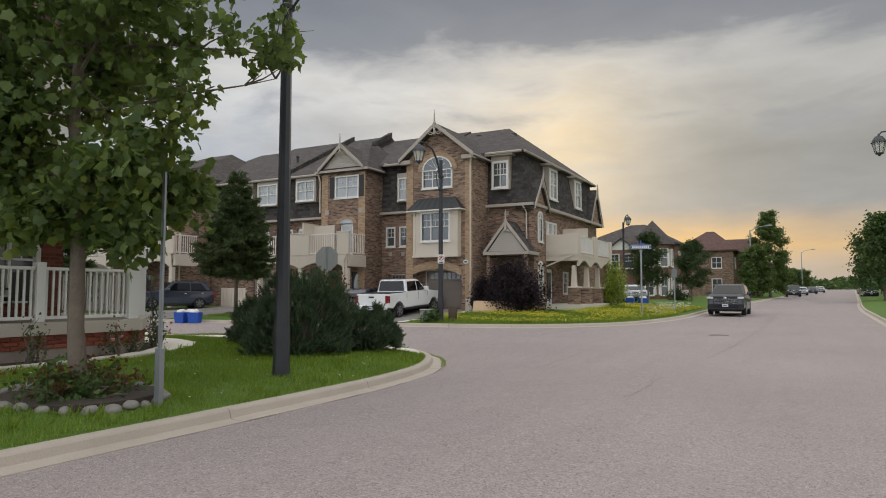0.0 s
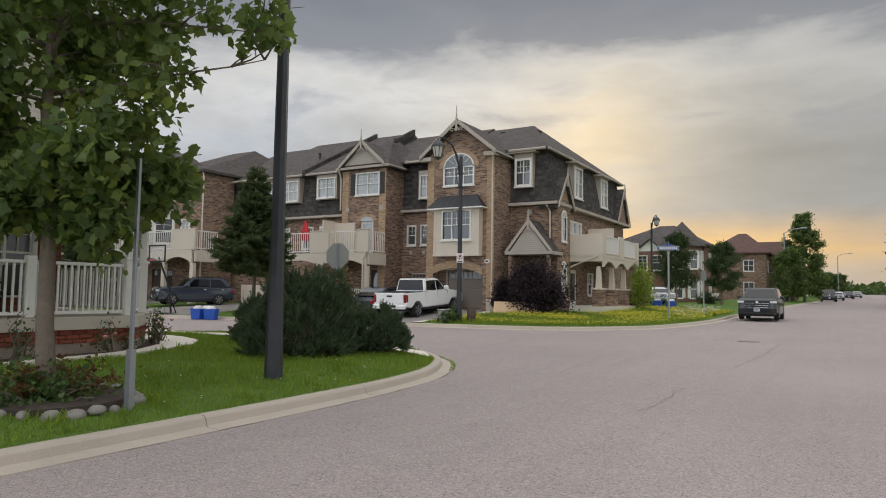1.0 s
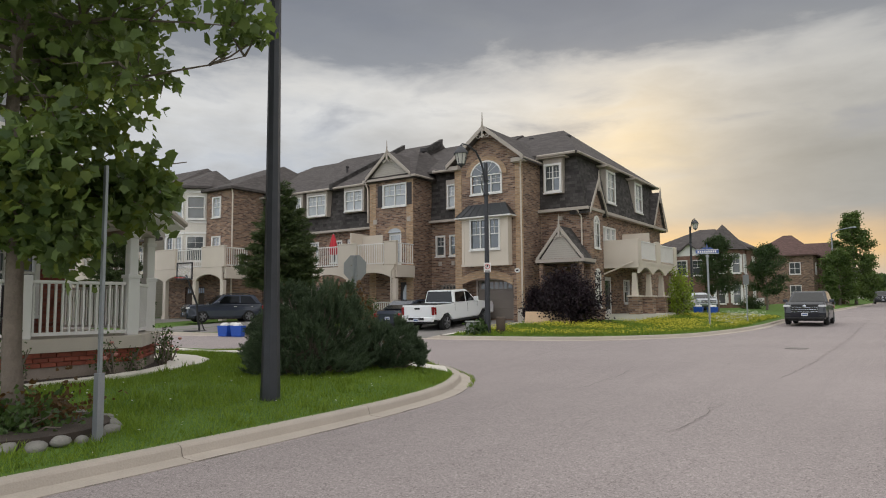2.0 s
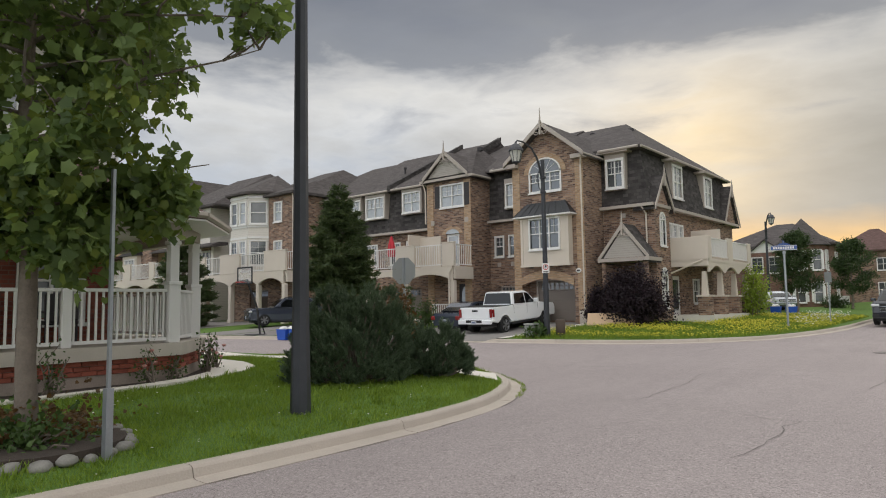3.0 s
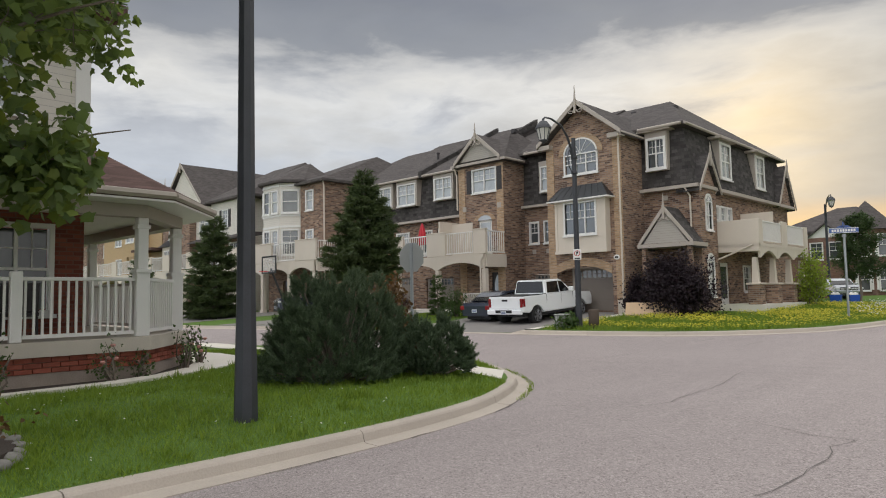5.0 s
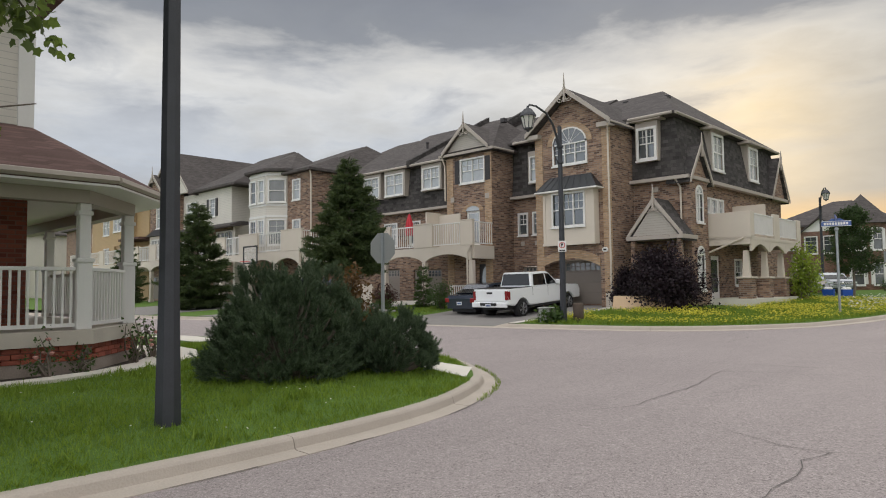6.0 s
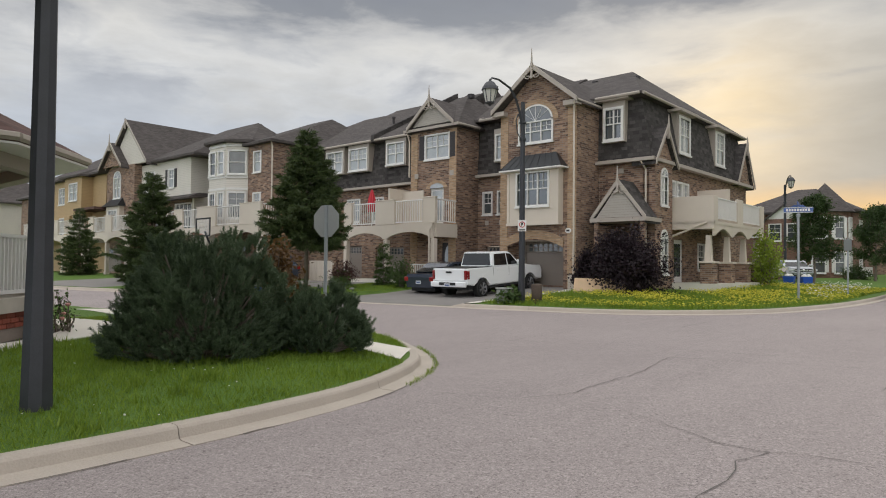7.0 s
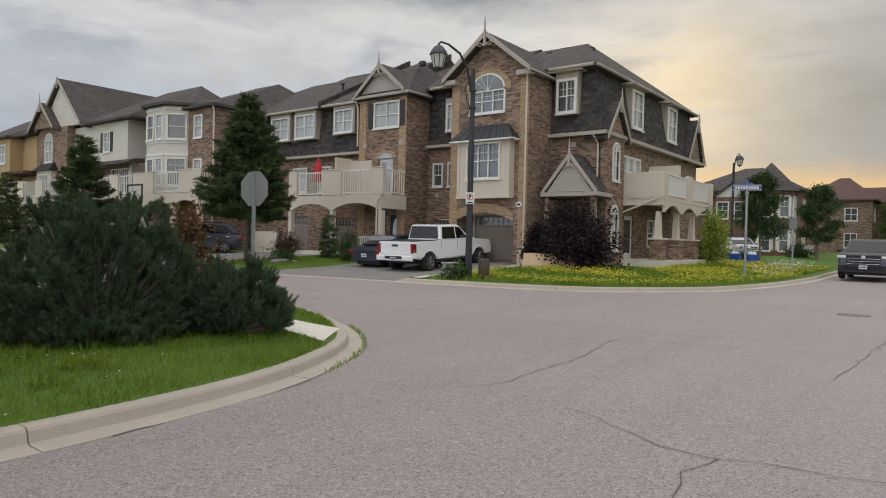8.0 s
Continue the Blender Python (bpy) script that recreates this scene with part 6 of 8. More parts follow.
# path and sidewalk on the near corner
def flat_slab(name, pts, z, thick, mat, label, category="path"):
    bm = bm_new()
    prism(bm, pts, z - thick, z, "xy")
    return solo(name, bm, mat, label, category, "structure")


flat_slab("pavement", [(6.05, -34), (6.32, -34), (6.32, -25), (6.2, -23.2), (5.75, -21.9), (5.2, -20.9), (4.4, -20.1), (3.2, -19.6), (2.2, -19.5), (1.2, -19.7), (1.0, -20.7), (2.2, -20.5), (3.0, -20.6), (3.95, -20.95), (4.85, -21.55), (5.5, -22.4), (5.85, -23.4), (6.05, -25)], 0.262, 0.2, SLAB, "curved pale concrete garden path beside the porch")
front, back = smooth_path([(-3, -18.3), (6, -18.15), (8, -18.03), (9.62, -18.0)], 0.4), smooth_path([(-3, -17.2), (6, -17.3), (7.8, -17.2), (8.72, -16.82)], 0.4)
bm = bm_new()
rows_ = []
for k in range(37):
    f = np.array(front[round(k / 36 * (len(front) - 1))])
    b = np.array(back[round(k / 36 * (len(back) - 1))])
    rows_.append([bm.verts.new((*(f + (b - f) * j / 5), sz(*(f + (b - f) * j / 5)) + 0.016)) for j in range(6)])
for p, q in zip(rows_, rows_[1:]):
    for j in range(5):
        bm.faces.new((p[j], q[j], q[j + 1], p[j + 1]))
solo("pavement", bm, SLAB, "pale concrete sidewalk crossing the corner lawn", "path", "structure")
flat_slab("flower_bed", [(6.0, -34), (6.0, -25), (5.8, -23.4), (5.45, -22.3), (4.8, -21.4), (4.1, -20.85), (3.2, -20.5), (3.2, -21.0), (5.3, -22.4), (5.3, -34)], 0.235, 0.2, SOIL, "dark soil flower bed along the porch")


def draped(name, x0, x1, front, y1, mat, label, lift=0.012, nx=10, ny=14, category="driveway"):
    bm = bm_new()
    vs = []
    for i in range(nx + 1):
        row = []
        for j in range(ny + 1):
            x = x0 + (x1 - x0) * i / nx
            y0 = front if isinstance(front, float) else front[0] + (front[1] - front[0]) * i / nx
            y = y0 + (y1 - y0) * j / ny
            row.append(bm.verts.new((x, y, nz(x, y) + lift)))
        vs.append(row)
    for i in range(nx):
        for j in range(ny):
            bm.faces.new((vs[i][j], vs[i + 1][j], vs[i + 1][j + 1], vs[i][j + 1]))
    return solo(name, bm, mat, label, category, "structure")


draped("driveway", -5.6, 1.2, (-8.2, -6.75), 3.6, DRIVE, "grey asphalt double driveway in front of the garages")
draped("driveway", 1.25, 1.95, (-6.74, -6.6), 1.2, SLAB, "pale concrete walk beside the driveway", 0.02)
draped("driveway", -13.4, -10.2, (-9.7, -9.15), 2.3, DRIVE, "grey asphalt driveway in front of a garage")
draped("driveway", -16.2, -13.6, (-10.2, -9.75), 2.3, DRIVE, "grey asphalt driveway in front of a garage")
draped("driveway", -30, -20.4, (-12.6, -10.95), -0.6, DRIVE, "grey asphalt driveway in front of the balconies")
draped("pavement", 6.6, 9.6, 17.6, 19.0, SLAB, "pale concrete sidewalk across the corner lot", 0.015, category="path")


# ---- plants ----
LEAF_V = [(0, 0, 0), (0.42, 0.05, 0.22), (0.30, -0.06, 0.52), (0.0, 0.0, 1.0), (-0.30, -0.06, 0.52), (-0.42, 0.05, 0.22), (0, 0.10, 0.45)]
LEAF_F = [(0, 1, 6), (1, 2, 6), (2, 3, 6), (3, 4, 6), (4, 5, 6), (5, 0, 6)]
MAPLE_V = [(0, 0, 0), (0.36, 0.05, 0.06), (0.36, 0.01, 0.27), (0.56, -0.07, 0.50), (0.31, 0, 0.62), (0, -0.05, 1.0), (-0.31, 0, 0.62), (-0.56, -0.07, 0.50), (-0.36, 0.01, 0.27), (-0.36, 0.05, 0.06), (0, 0.10, 0.40)]
MAPLE_F = [(i, (i + 1) % 10, 10) for i in range(10)]
NEEDLE_V = [(-0.045, 0, 0), (0.045, 0, 0), (0, 0, 1.0)]
NEEDLE_F = [(0, 1, 2)]


def under(ob, parent, label=""):
    """Hang a mesh built in world coordinates under a thing."""
    ob.parent = parent
    ob.matrix_parent_inverse = Matrix.Translation(-Vector(parent.location))
    if label:
        ob["label"] = label
    return ob


def limb_path(rng, p, d, ln, n=5, bend=0.18, rise=0.0):
    pts = [Vector(p)]
    d = Vector(d).normalized()
    for _ in range(n):
        d = (d + Vector(rng.normal(0, bend, 3)) + Vector((0, 0, rise))).normalized()
        pts.append(pts[-1] + d * ln / n)
    return pts


def broadleaf(name, label, at, height, radius, low, leaf, leaf_size, count, seed, mat, trunk_r=0.14, lean=(0, 0), category="tree", shape=1.0, group="", bare=None, gap=None, wide=None):
    """A tree: tapered trunk, limbs and twigs, and a crown of single leaves set in clumps on the twigs."""
    rng = np.random.default_rng(seed)
    x, y, z = at
    T = thing(name, label, category, (x, y, z - 0.05), group)
    bm = bm_new()
    top = Vector((x + lean[0], y + lean[1], z + height * 0.9))
    tr = [Vector((x, y, z - 0.1)) + (top - Vector((x, y, z - 0.1))) * t + Vector((rng.normal(0, 0.035), rng.normal(0, 0.035), 0)) * (t > 0) for t in (0, 0.03, 0.12, 0.28, 0.45, 0.62, 0.8, 1.0)]
    tube(bm, tr, [trunk_r * k for k in (1.55, 1.2, 1.0, 0.88, 0.7, 0.5, 0.28, 0.08)], 10)
    part("trunk", bm, BARK, T, smooth=True)
    bm = bm_new()
    ends = []
    limbs = 44 if leaf == "maple" else 30
    for k in range(limbs):
        f = low / height + (1 - low / height) * (k + 0.5) / limbs * 0.92
        p = Vector((x, y, z)) + (top - Vector((x, y, z))) * f / 0.9
        a = k * 2.399 + rng.uniform(-0.4, 0.4)
        rel = (f - low / height) / (1 - low / height)
        base_ = 0.06 if leaf == "maple" else 0.28
        reach = radius * (math.sin(math.pi * min(0.98, base_ + (1 - base_) * rel)) ** 0.8) * shape * rng.uniform(0.85, 1.1)
        if wide is not None:
            reach *= 1 + 0.26 * math.cos(a - wide)
        up = 0.10 + 0.75 * rel
        pts = limb_path(rng, p, (math.cos(a), math.sin(a), up), reach, 6, 0.12, 0.015)
        tube(bm, pts, [trunk_r * 0.34 * (1 - 0.8 * i / 6) * (1 - 0.5 * rel) for i in range(7)], 6)
        for i in range(2, 7):
            for _ in range(4):
                q = limb_path(rng, pts[i], (pts[i] - pts[i - 1]).normalized() + Vector(rng.normal(0, 0.75, 3)), reach * rng.uniform(0.16, 0.38), 3, 0.25, -0.05)
                stray = gap and q[3].z < gap[1] + 0.4 and max((q[3].x - x) * gap[2][0] + (q[3].y - y) * gap[2][1], q[3].y - y) > 1.5
                if not stray:
                    tube(bm, q, [0.016, 0.011, 0.007, 0.003], 4)
                ends += [q[1], q[2], q[3], q[3]]
    part("branchwork", bm, BARK, T, smooth=True)["kind"] = "stuff"
    E_ = np.array([tuple(e) for e in ends])
    idx = rng.integers(0, len(E_), count)
    pos = E_[idx] + rng.normal(0, radius * (0.05 if leaf == "maple" else 0.085), (count, 3))
    if gap:
        # an opening in the crown: (lowest, highest, heading)
        out = (pos[:, 0] - x) * gap[2][0] + (pos[:, 1] - y) * gap[2][1]
        pos = pos[~((pos[:, 2] > gap[0]) & (pos[:, 2] < gap[1]) & (out > 0.15) & (rng.uniform(0, 1, count) < 0.8) | (pos[:, 2] < gap[1] + 0.4) & (np.maximum(out, pos[:, 1] - y) > 1.5) | (out > 2.7))]
        count = len(pos)
    d = rng.normal(0, 1, (count, 3))
    d[:, 2] = d[:, 2] * 0.5 - 0.75
    R = turns(rng, d)
    size = leaf_size * rng.uniform(0.65, 1.25, count)
    V, F = (MAPLE_V, MAPLE_F) if leaf == "maple" else (LEAF_V, LEAF_F)
    crown = scatter_mesh("crown", V, F, places_of(R, size, pos), mat)
    crown["kind"] = "stuff"
    under(crown, T)
    if bare is not None:
        n2 = count // 14
        cand = np.argsort(E_[:, 2])[: max(60, len(E_) // 4)]
        pos = E_[rng.choice(cand, n2)] + rng.normal(0, 0.12, (n2, 3)) - np.array((0, 0, 0.12))
        if gap:
            out = (pos[:, 0] - x) * gap[2][0] + (pos[:, 1] - y) * gap[2][1]
            pos = pos[np.maximum(out, pos[:, 1] - y) < 1.5]
            n2 = len(pos)
        d = rng.normal(0, 1, (n2, 3))
        d[:, 2] -= 0.8
        c2 = scatter_mesh("lower_foliage", V, F, places_of(turns(rng, d), leaf_size * rng.uniform(0.6, 1.1, n2), pos), bare)
        c2["kind"] = "stuff"
        under(c2, T, "yellowing lower leaves")
    return T


def conifer(name, label, at, height, radius, seed, mat, skirt=0.8, dens=1.0, group="", trunk_r=0.11, needle=0.16):
    """A spruce: whorls of drooping boughs set with needled twigs."""
    rng = np.random.default_rng(seed)
    x, y, z = at
    T = thing(name, label, "tree", (x, y, z - 0.05), group)
    bm = bm_new()
    tube(bm, [(x, y, z - 0.1), (x, y, z + height * 0.5), (x, y, z + height)], [trunk_r, trunk_r * 0.6, 0.012], 8)
    part("trunk", bm, BARK, T, smooth=True)
    bm = bm_new()
    P, D = [], []
    levels = int(height / 0.30)
    for k in range(levels):
        f = k / levels
        h = z + skirt + (height - skirt) * f
        reach = radius * ((1 - f) ** 0.95 * (1 - 0.35 * max(0, 0.18 - f) / 0.18)) + 0.10
        n = int(6 + 6 * (1 - f))
        for j in range(n):
            a = 2 * math.pi * j / n + rng.uniform(-0.35, 0.35) + k * 1.7
            rr = reach * rng.choice((0.62, 0.85, 1.0, 1.1, 1.2)) * rng.uniform(0.9, 1.08)
            hh = h + rng.uniform(-0.14, 0.14)
            drop = rng.uniform(0.28, 0.45)

            def along(t):
                return Vector((x + math.cos(a) * rr * t, y + math.sin(a) * rr * t, hh - drop * rr * t + 0.28 * rr * t * t + 0.45 * f * rr * t))
            tube(bm, [along(i / 5) for i in range(6)], [0.022 * (1 - 0.8 * i / 5) for i in range(6)], 4)
            steps_ = int(max(5, rr * 20 * dens))
            for s_ in range(steps_):
                t = 0.2 + 0.8 * ((s_ + rng.uniform(0, 1)) / steps_) ** 0.75
                q = along(t)
                side = rng.choice((-1, 1))
                w = 0.42 * rr * (1.05 - t) * rng.uniform(0, 1) + 0.03
                P.append((q.x - math.sin(a) * side * w, q.y + math.cos(a) * side * w, q.z - 0.30 * w + rng.normal(0, 0.03)))
                D.append((math.cos(a) - math.sin(a) * side * 0.8, math.sin(a) + math.cos(a) * side * 0.8, rng.uniform(-0.25, 0.35)))
    part("boughwork", bm, BARK, T)["kind"] = "stuff"
    P, D = np.array(P), np.array(D)
    per = 12
    step = np.repeat(D / np.linalg.norm(D, axis=1, keepdims=True), per, 0) * rng.uniform(-0.5, 1.0, (len(P) * per, 1)) * needle * 1.1
    P = np.repeat(P, per, 0) + step + rng.normal(0, 0.022, (len(P) * per, 3))
    D = np.repeat(D, per, 0) + rng.normal(0, 0.7, (len(D) * per, 3))
    size = needle * rng.uniform(0.6, 1.3, len(P))
    fol = scatter_mesh("foliage", [(-0.10, 0, 0), (0.10, 0, 0), (0.05, 0, 0.8), (0, 0.02, 1.0)], [(0, 1, 2, 3)], places_of(turns(rng, D), size, P), mat)
    fol["kind"] = "stuff"
    under(fol, T)
    return T


def pine_shrub(label, at, rx, ry, height, seed, boughs=46, mat=None, needle=0.075, per=150):
    """A spreading mountain pine: boughs in rounded clumps, each of many bottle-brush shoots turning upwards."""
    rng = np.random.default_rng(seed)
    x, y, z = at
    T = thing("pine_shrub", label, "shrub", (x, y, z - 0.03), "pine shrubs on the lawn")
    bm = bm_new()
    root = Vector((x, y, z))
    A0, A1 = [], []
    low = boughs // 4
    for k in range(-low, boughs):
        a = k * 2.39996 + rng.uniform(-0.25, 0.25)
        e = math.asin(min(0.98, (k + 0.5) / boughs)) * 0.97 if k >= 0 else rng.uniform(0.0, 0.10)
        swell = rng.uniform(0.84, 1.06) * (1 + 0.10 * math.sin(2 * a + seed))
        d = Vector((math.cos(a) * math.cos(e), math.sin(a) * math.cos(e), math.sin(e)))
        c = root + Vector((d.x * rx, d.y * ry, d.z * height + 0.12)) * swell * 0.80
        tube(bm, [root + Vector(rng.normal(0, 0.06, 3)) * 0.6, root.lerp(c, 0.55) - Vector((0, 0, 0.06)), c], [0.034, 0.022, 0.010], 5)
        clump = rng.uniform(0.15, 0.27) * (rx + ry + height) / 3.4
        for _ in range(26):
            o = Vector(rng.normal(0, 1, 3)).normalized()
            o = (o + d * 0.55 + Vector((0, 0, 0.25))).normalized()
            p = c + o * clump * rng.uniform(0.25, 0.85)
            p.z = max(p.z, z + 0.05)
            up = (o * 0.7 + d * 0.35 + Vector((0, 0, 0.75))).normalized()
            A0.append(tuple(p))
            A1.append(tuple(up * rng.uniform(0.13, 0.25)))
    part("stemwork", bm, BARK, T)["kind"] = "stuff"
    A0, A1 = np.array(A0), np.array(A1)
    n = len(A0)
    t = rng.uniform(0, 1, (n, per)) ** 0.8
    P = (A0[:, None, :] + A1[:, None, :] * t[:, :, None]).reshape(-1, 3)
    ax = np.repeat(A1 / np.linalg.norm(A1, axis=1, keepdims=True), per, 0)
    r = rng.normal(0, 1, P.shape)
    r -= ax * (r * ax).sum(1, keepdims=True)
    r /= np.linalg.norm(r, axis=1, keepdims=True)
    D = ax * rng.uniform(0.45, 1.1, (len(P), 1)) + r * 0.8
    size = needle * rng.uniform(0.7, 1.2, len(P)) * (1 - 0.35 * t.reshape(-1))
    fol = scatter_mesh("needle_cover", [(-0.05, 0, 0), (0.05, 0, 0), (0, 0.02, 1.0)], NEEDLE_F, places_of(turns(rng, D), size, P), mat or PINE)
    fol["kind"] = "stuff"
    under(fol, T)
    return T


def leaf_shrub(name, label, at, rx, ry, height, count, leaf, seed, mat, low=0.05, stems=14, group="", spiky=0.0):
    """A loose shrub: stems from the ground and leaves clumped along them."""
    rng = np.random.default_rng(seed)
    x, y, z = at
    T = thing(name, label, "shrub", (x, y, z - 0.03), group)
    bm = bm_new()
    E_ = []
    for k in range(stems):
        a, e = rng.uniform(0, 2 * math.pi), rng.uniform(0.25, 1.5)
        r = rng.uniform(0.75, 1.05)
        tip = Vector((x + math.cos(a) * math.cos(e) * rx * r, y + math.sin(a) * math.cos(e) * ry * r, z + math.sin(e) * height * r))
        pts = [Vector((x + rng.normal(0, 0.06), y + rng.normal(0, 0.06), z - 0.05))]
        for t in (0.35, 0.7, 1.0):
            pts.append(pts[0].lerp(tip, t) + Vector(rng.normal(0, 0.05, 3)) + Vector((0, 0, height * 0.12 * math.sin(math.pi * t))))
        tube(bm, pts, [0.022, 0.015, 0.01, 0.004], 4)
        for _ in range(9):
            t = rng.uniform(low + 0.15, 1.0)
            q = pts[0].lerp(tip, t) + Vector((0, 0, height * 0.12 * math.sin(math.pi * t)))
            E_.append(tuple(q + Vector(rng.normal(0, 1, 3)) * 0.16 * rx))
        E_.append(tuple(tip))
    part("stemwork", bm, BARK, T)["kind"] = "stuff"
    E_ = np.array(E_)
    pos = E_[rng.integers(0, len(E_), count)] + rng.normal(0, 0.10, (count, 3)) * np.array((rx, ry, height * 0.8))
    pos[:, 2] = np.maximum(pos[:, 2], z + 0.03)
    d = rng.normal(0, 1, (count, 3)) + np.array((0, 0, 0.5 * spiky - 0.2))
    cr = scatter_mesh("foliage", LEAF_V, LEAF_F, places_of(turns(rng, d), leaf * rng.uniform(0.6, 1.3, count), pos), mat)
    cr["kind"] = "stuff"
    under(cr, T)
    return T


broadleaf("maple_tree", "green maple tree with grey trunk in a stone-ringed bed", (9.5, -26.4, 0.16), 8.8, 2.5, 2.1, "maple", 0.14, 27000, 11, MAPLE, 0.10, (-0.4, -0.05), bare=MAPLELOW, wide=radians(80), gap=(3.55, 4.25, (0.8, 0.6)))
conifer("spruce_tree", "dark green spruce tree standing before the balconies", (-8.9, -5.9, nz(-8.9, -5.9)), 7.65, 2.1, 21, NEEDLE, 2.35, 1.25, needle=0.2)
conifer("spruce_tree", "slender dark green spruce tree beside the side street", (-22.6, -7.0, nz(-22.6, -7.0)), 6.7, 2.2, 22, NEEDLE, 0.4, 1.2, needle=0.2)
conifer("spruce_tree", "dark green spruce tree beyond the porch", (-38, -5.5, nz(-38, -5.5)), 5.2, 1.7, 23, NEEDLE, 0.3)
pine_shrub("dense dark green mountain pine spreading on the lawn", (8.12, -20.5, sz(8.12, -20.5)), 1.02, 1.28, 1.75, 31, 70)
pine_shrub("dark green mountain pine with low spreading shoots", (8.6, -18.85, sz(8.6, -18.85)), 0.74, 0.85, 0.84, 32, 40)
pine_shrub("dark green mountain pine behind its neighbour", (6.1, -19.3, sz(6.1, -19.3)), 1.0, 0.95, 1.15, 33, 40)
leaf_shrub("shrub", "rusty orange-brown leafy shrub growing among the pines", (7.85, -19.0, 0.2), 0.7, 0.6, 1.75, 1300, 0.075, 34, RUST, 0.4, 18)
leaf_shrub("purple_shrub", "large dark purple-leaved shrub before the brick wall", (3.95, 0.75, nz(3.95, 0.75)), 1.95, 1.1, 2.35, 26000, 0.095, 35, PURPLE, 0.0, 60, spiky=1.2)
leaf_shrub("purple_shrub", "dark purple-leaved shrub beside the porch gable", (2.45, 0.9, nz(2.45, 0.9)), 0.85, 0.75, 1.7, 5600, 0.095, 36, PURPLE, 0.0, 28, spiky=1.2)
leaf_shrub("lime_shrub", "bright lime green shrub beside the side balcony", (6.6, 11.5, nz(6.6, 11.5)), 1.0, 1.0, 2.75, 2600, 0.12, 37, LIME, 0.0, 26)
leaf_shrub("shrub", "rounded dark green shrub beside the driveway", (-6.2, -2.2, nz(-6.2, -2.2)), 0.75, 0.75, 1.35, 2200, 0.075, 38, GREEN, 0.0, 22)
leaf_shrub("shrub", "dark red-brown shrub beside the driveway", (-9.6, -3.0, nz(-9.6, -3.0)), 0.9, 0.8, 1.35, 2000, 0.075, 39, leaf_mat("dark_red_leaf", (0.03, 0.012, 0.012), (0.09, 0.03, 0.028), 0.2), 0.0, 22)
conifer("cedar_tree", "narrow green cedar beside the driveway", (-8.3, -1.4, nz(-8.3, -1.4)), 2.3, 0.5, 40, GREEN, 0.1, 1.6, trunk_r=0.04, needle=0.1)
leaf_shrub("shrub", "low rounded dark green shrub on the far lawn", (7.0, 33.0, nz(7.0, 33.0)), 1.3, 1.1, 0.95, 2600, 0.09, 42, SHADEGREEN, 0.0, 26)
leaf_shrub("shrub", "low green planting among rocks by the driveway", (-8.4, -4.2, nz(-8.4, -4.2)), 1.3, 0.8, 0.55, 1200, 0.07, 41, GREEN, 0.0, 20)
for k, (sx, sy, h) in enumerate(((5.75, -23.2, 0.75), (5.8, -24.9, 0.9), (5.75, -26.2, 0.7), (5.45, -22.6, 0.6), (4.75, -21.5, 0.75), (4.0, -20.9, 0.85))):
    leaf_shrub("rose_bush", "thin straggling rose bush in the porch bed", (sx, sy, 0.23), 0.36, 0.32, h, 150, 0.055, 50 + k, GREEN, 0.05, 9, "rose bushes along the porch")
rngp = np.random.default_rng(8)
for sx, sy in ((5.6, -22.8), (4.6, -21.35), (5.8, -23.1), (4.1, -20.95)):
    for k in range(3):
        bm = bm_new()
        c = (sx + rngp.normal(0, 0.16), sy + rngp.normal(0, 0.16), 0.45 + rngp.uniform(0, 0.4))
        lathe(bm, [(0.005, -0.03), (0.035, -0.01), (0.045, 0.015), (0.02, 0.03)], 7, c)
        solo("rose_flower", bm, PINK, "faded pink rose flower on a bush", "flower", group="roses along the porch")
leaf_shrub("ground_cover", "low reddish planting round the maple trunk", (9.35, -26.2, 0.17), 0.85, 0.8, 0.3, 900, 0.07, 61, RUST, 0.0, 18)
leaf_shrub("ground_cover", "low green planting round the maple trunk", (9.75, -26.6, 0.15), 0.85, 0.8, 0.28, 900, 0.07, 62, GREEN, 0.0, 18)
rs = random.Random(4)
bm = bm_new()
prism(bm, [(9.5 + 1.0 * math.cos(k * 0.2618), -26.4 + 0.95 * math.sin(k * 0.2618)) for k in range(24)], 0.02, 0.19, "xy")
solo("flower_bed", bm, SOIL, "round dark soil bed under the maple", "flower bed", "structure")
bm0 = bm_new()
bmesh.ops.create_icosphere(bm0, subdivisions=2, radius=0.1)
for v in bm0.verts:
    v.co *= 1 + 0.25 * noise.noise(v.co * 9)
    v.co.z *= 0.6
stone = link_mesh("edging_stone", bm0, ROCK, True)
tagged(stone, "rounded pale grey edging stone round the tree bed", "stone", "stones round the tree bed")
stone.matrix_basis = pose(10.52, -26.4, 0.13)
for k in range(1, 26):
    a = k * 2 * math.pi / 26
    c = copy_thing(stone, pose(9.5 + 1.02 * math.cos(a), -26.4 + 0.97 * math.sin(a), sz(9.5 + 1.02 * math.cos(a), -26.4 + 0.97 * math.sin(a)) + 0.01, rs.uniform(-20, 20), rs.uniform(-20, 20), rs.uniform(0, 360)))
    c.scale = (rs.uniform(0.7, 1.3), rs.uniform(0.7, 1.2), rs.uniform(0.8, 1.3))
for k in range(9):
    c = copy_thing(stone, pose(-8.6 + rs.uniform(-1.6, 1.4), -5.0 + rs.uniform(-0.5, 0.6), nz(-8.6, -5.0) + 0.04, 0, 0, rs.uniform(0, 360)))
    c.scale = (rs.uniform(1.3, 2.6),) * 3
    tagged(c, "pale rock in the front planting", "stone", "rocks in the planting")


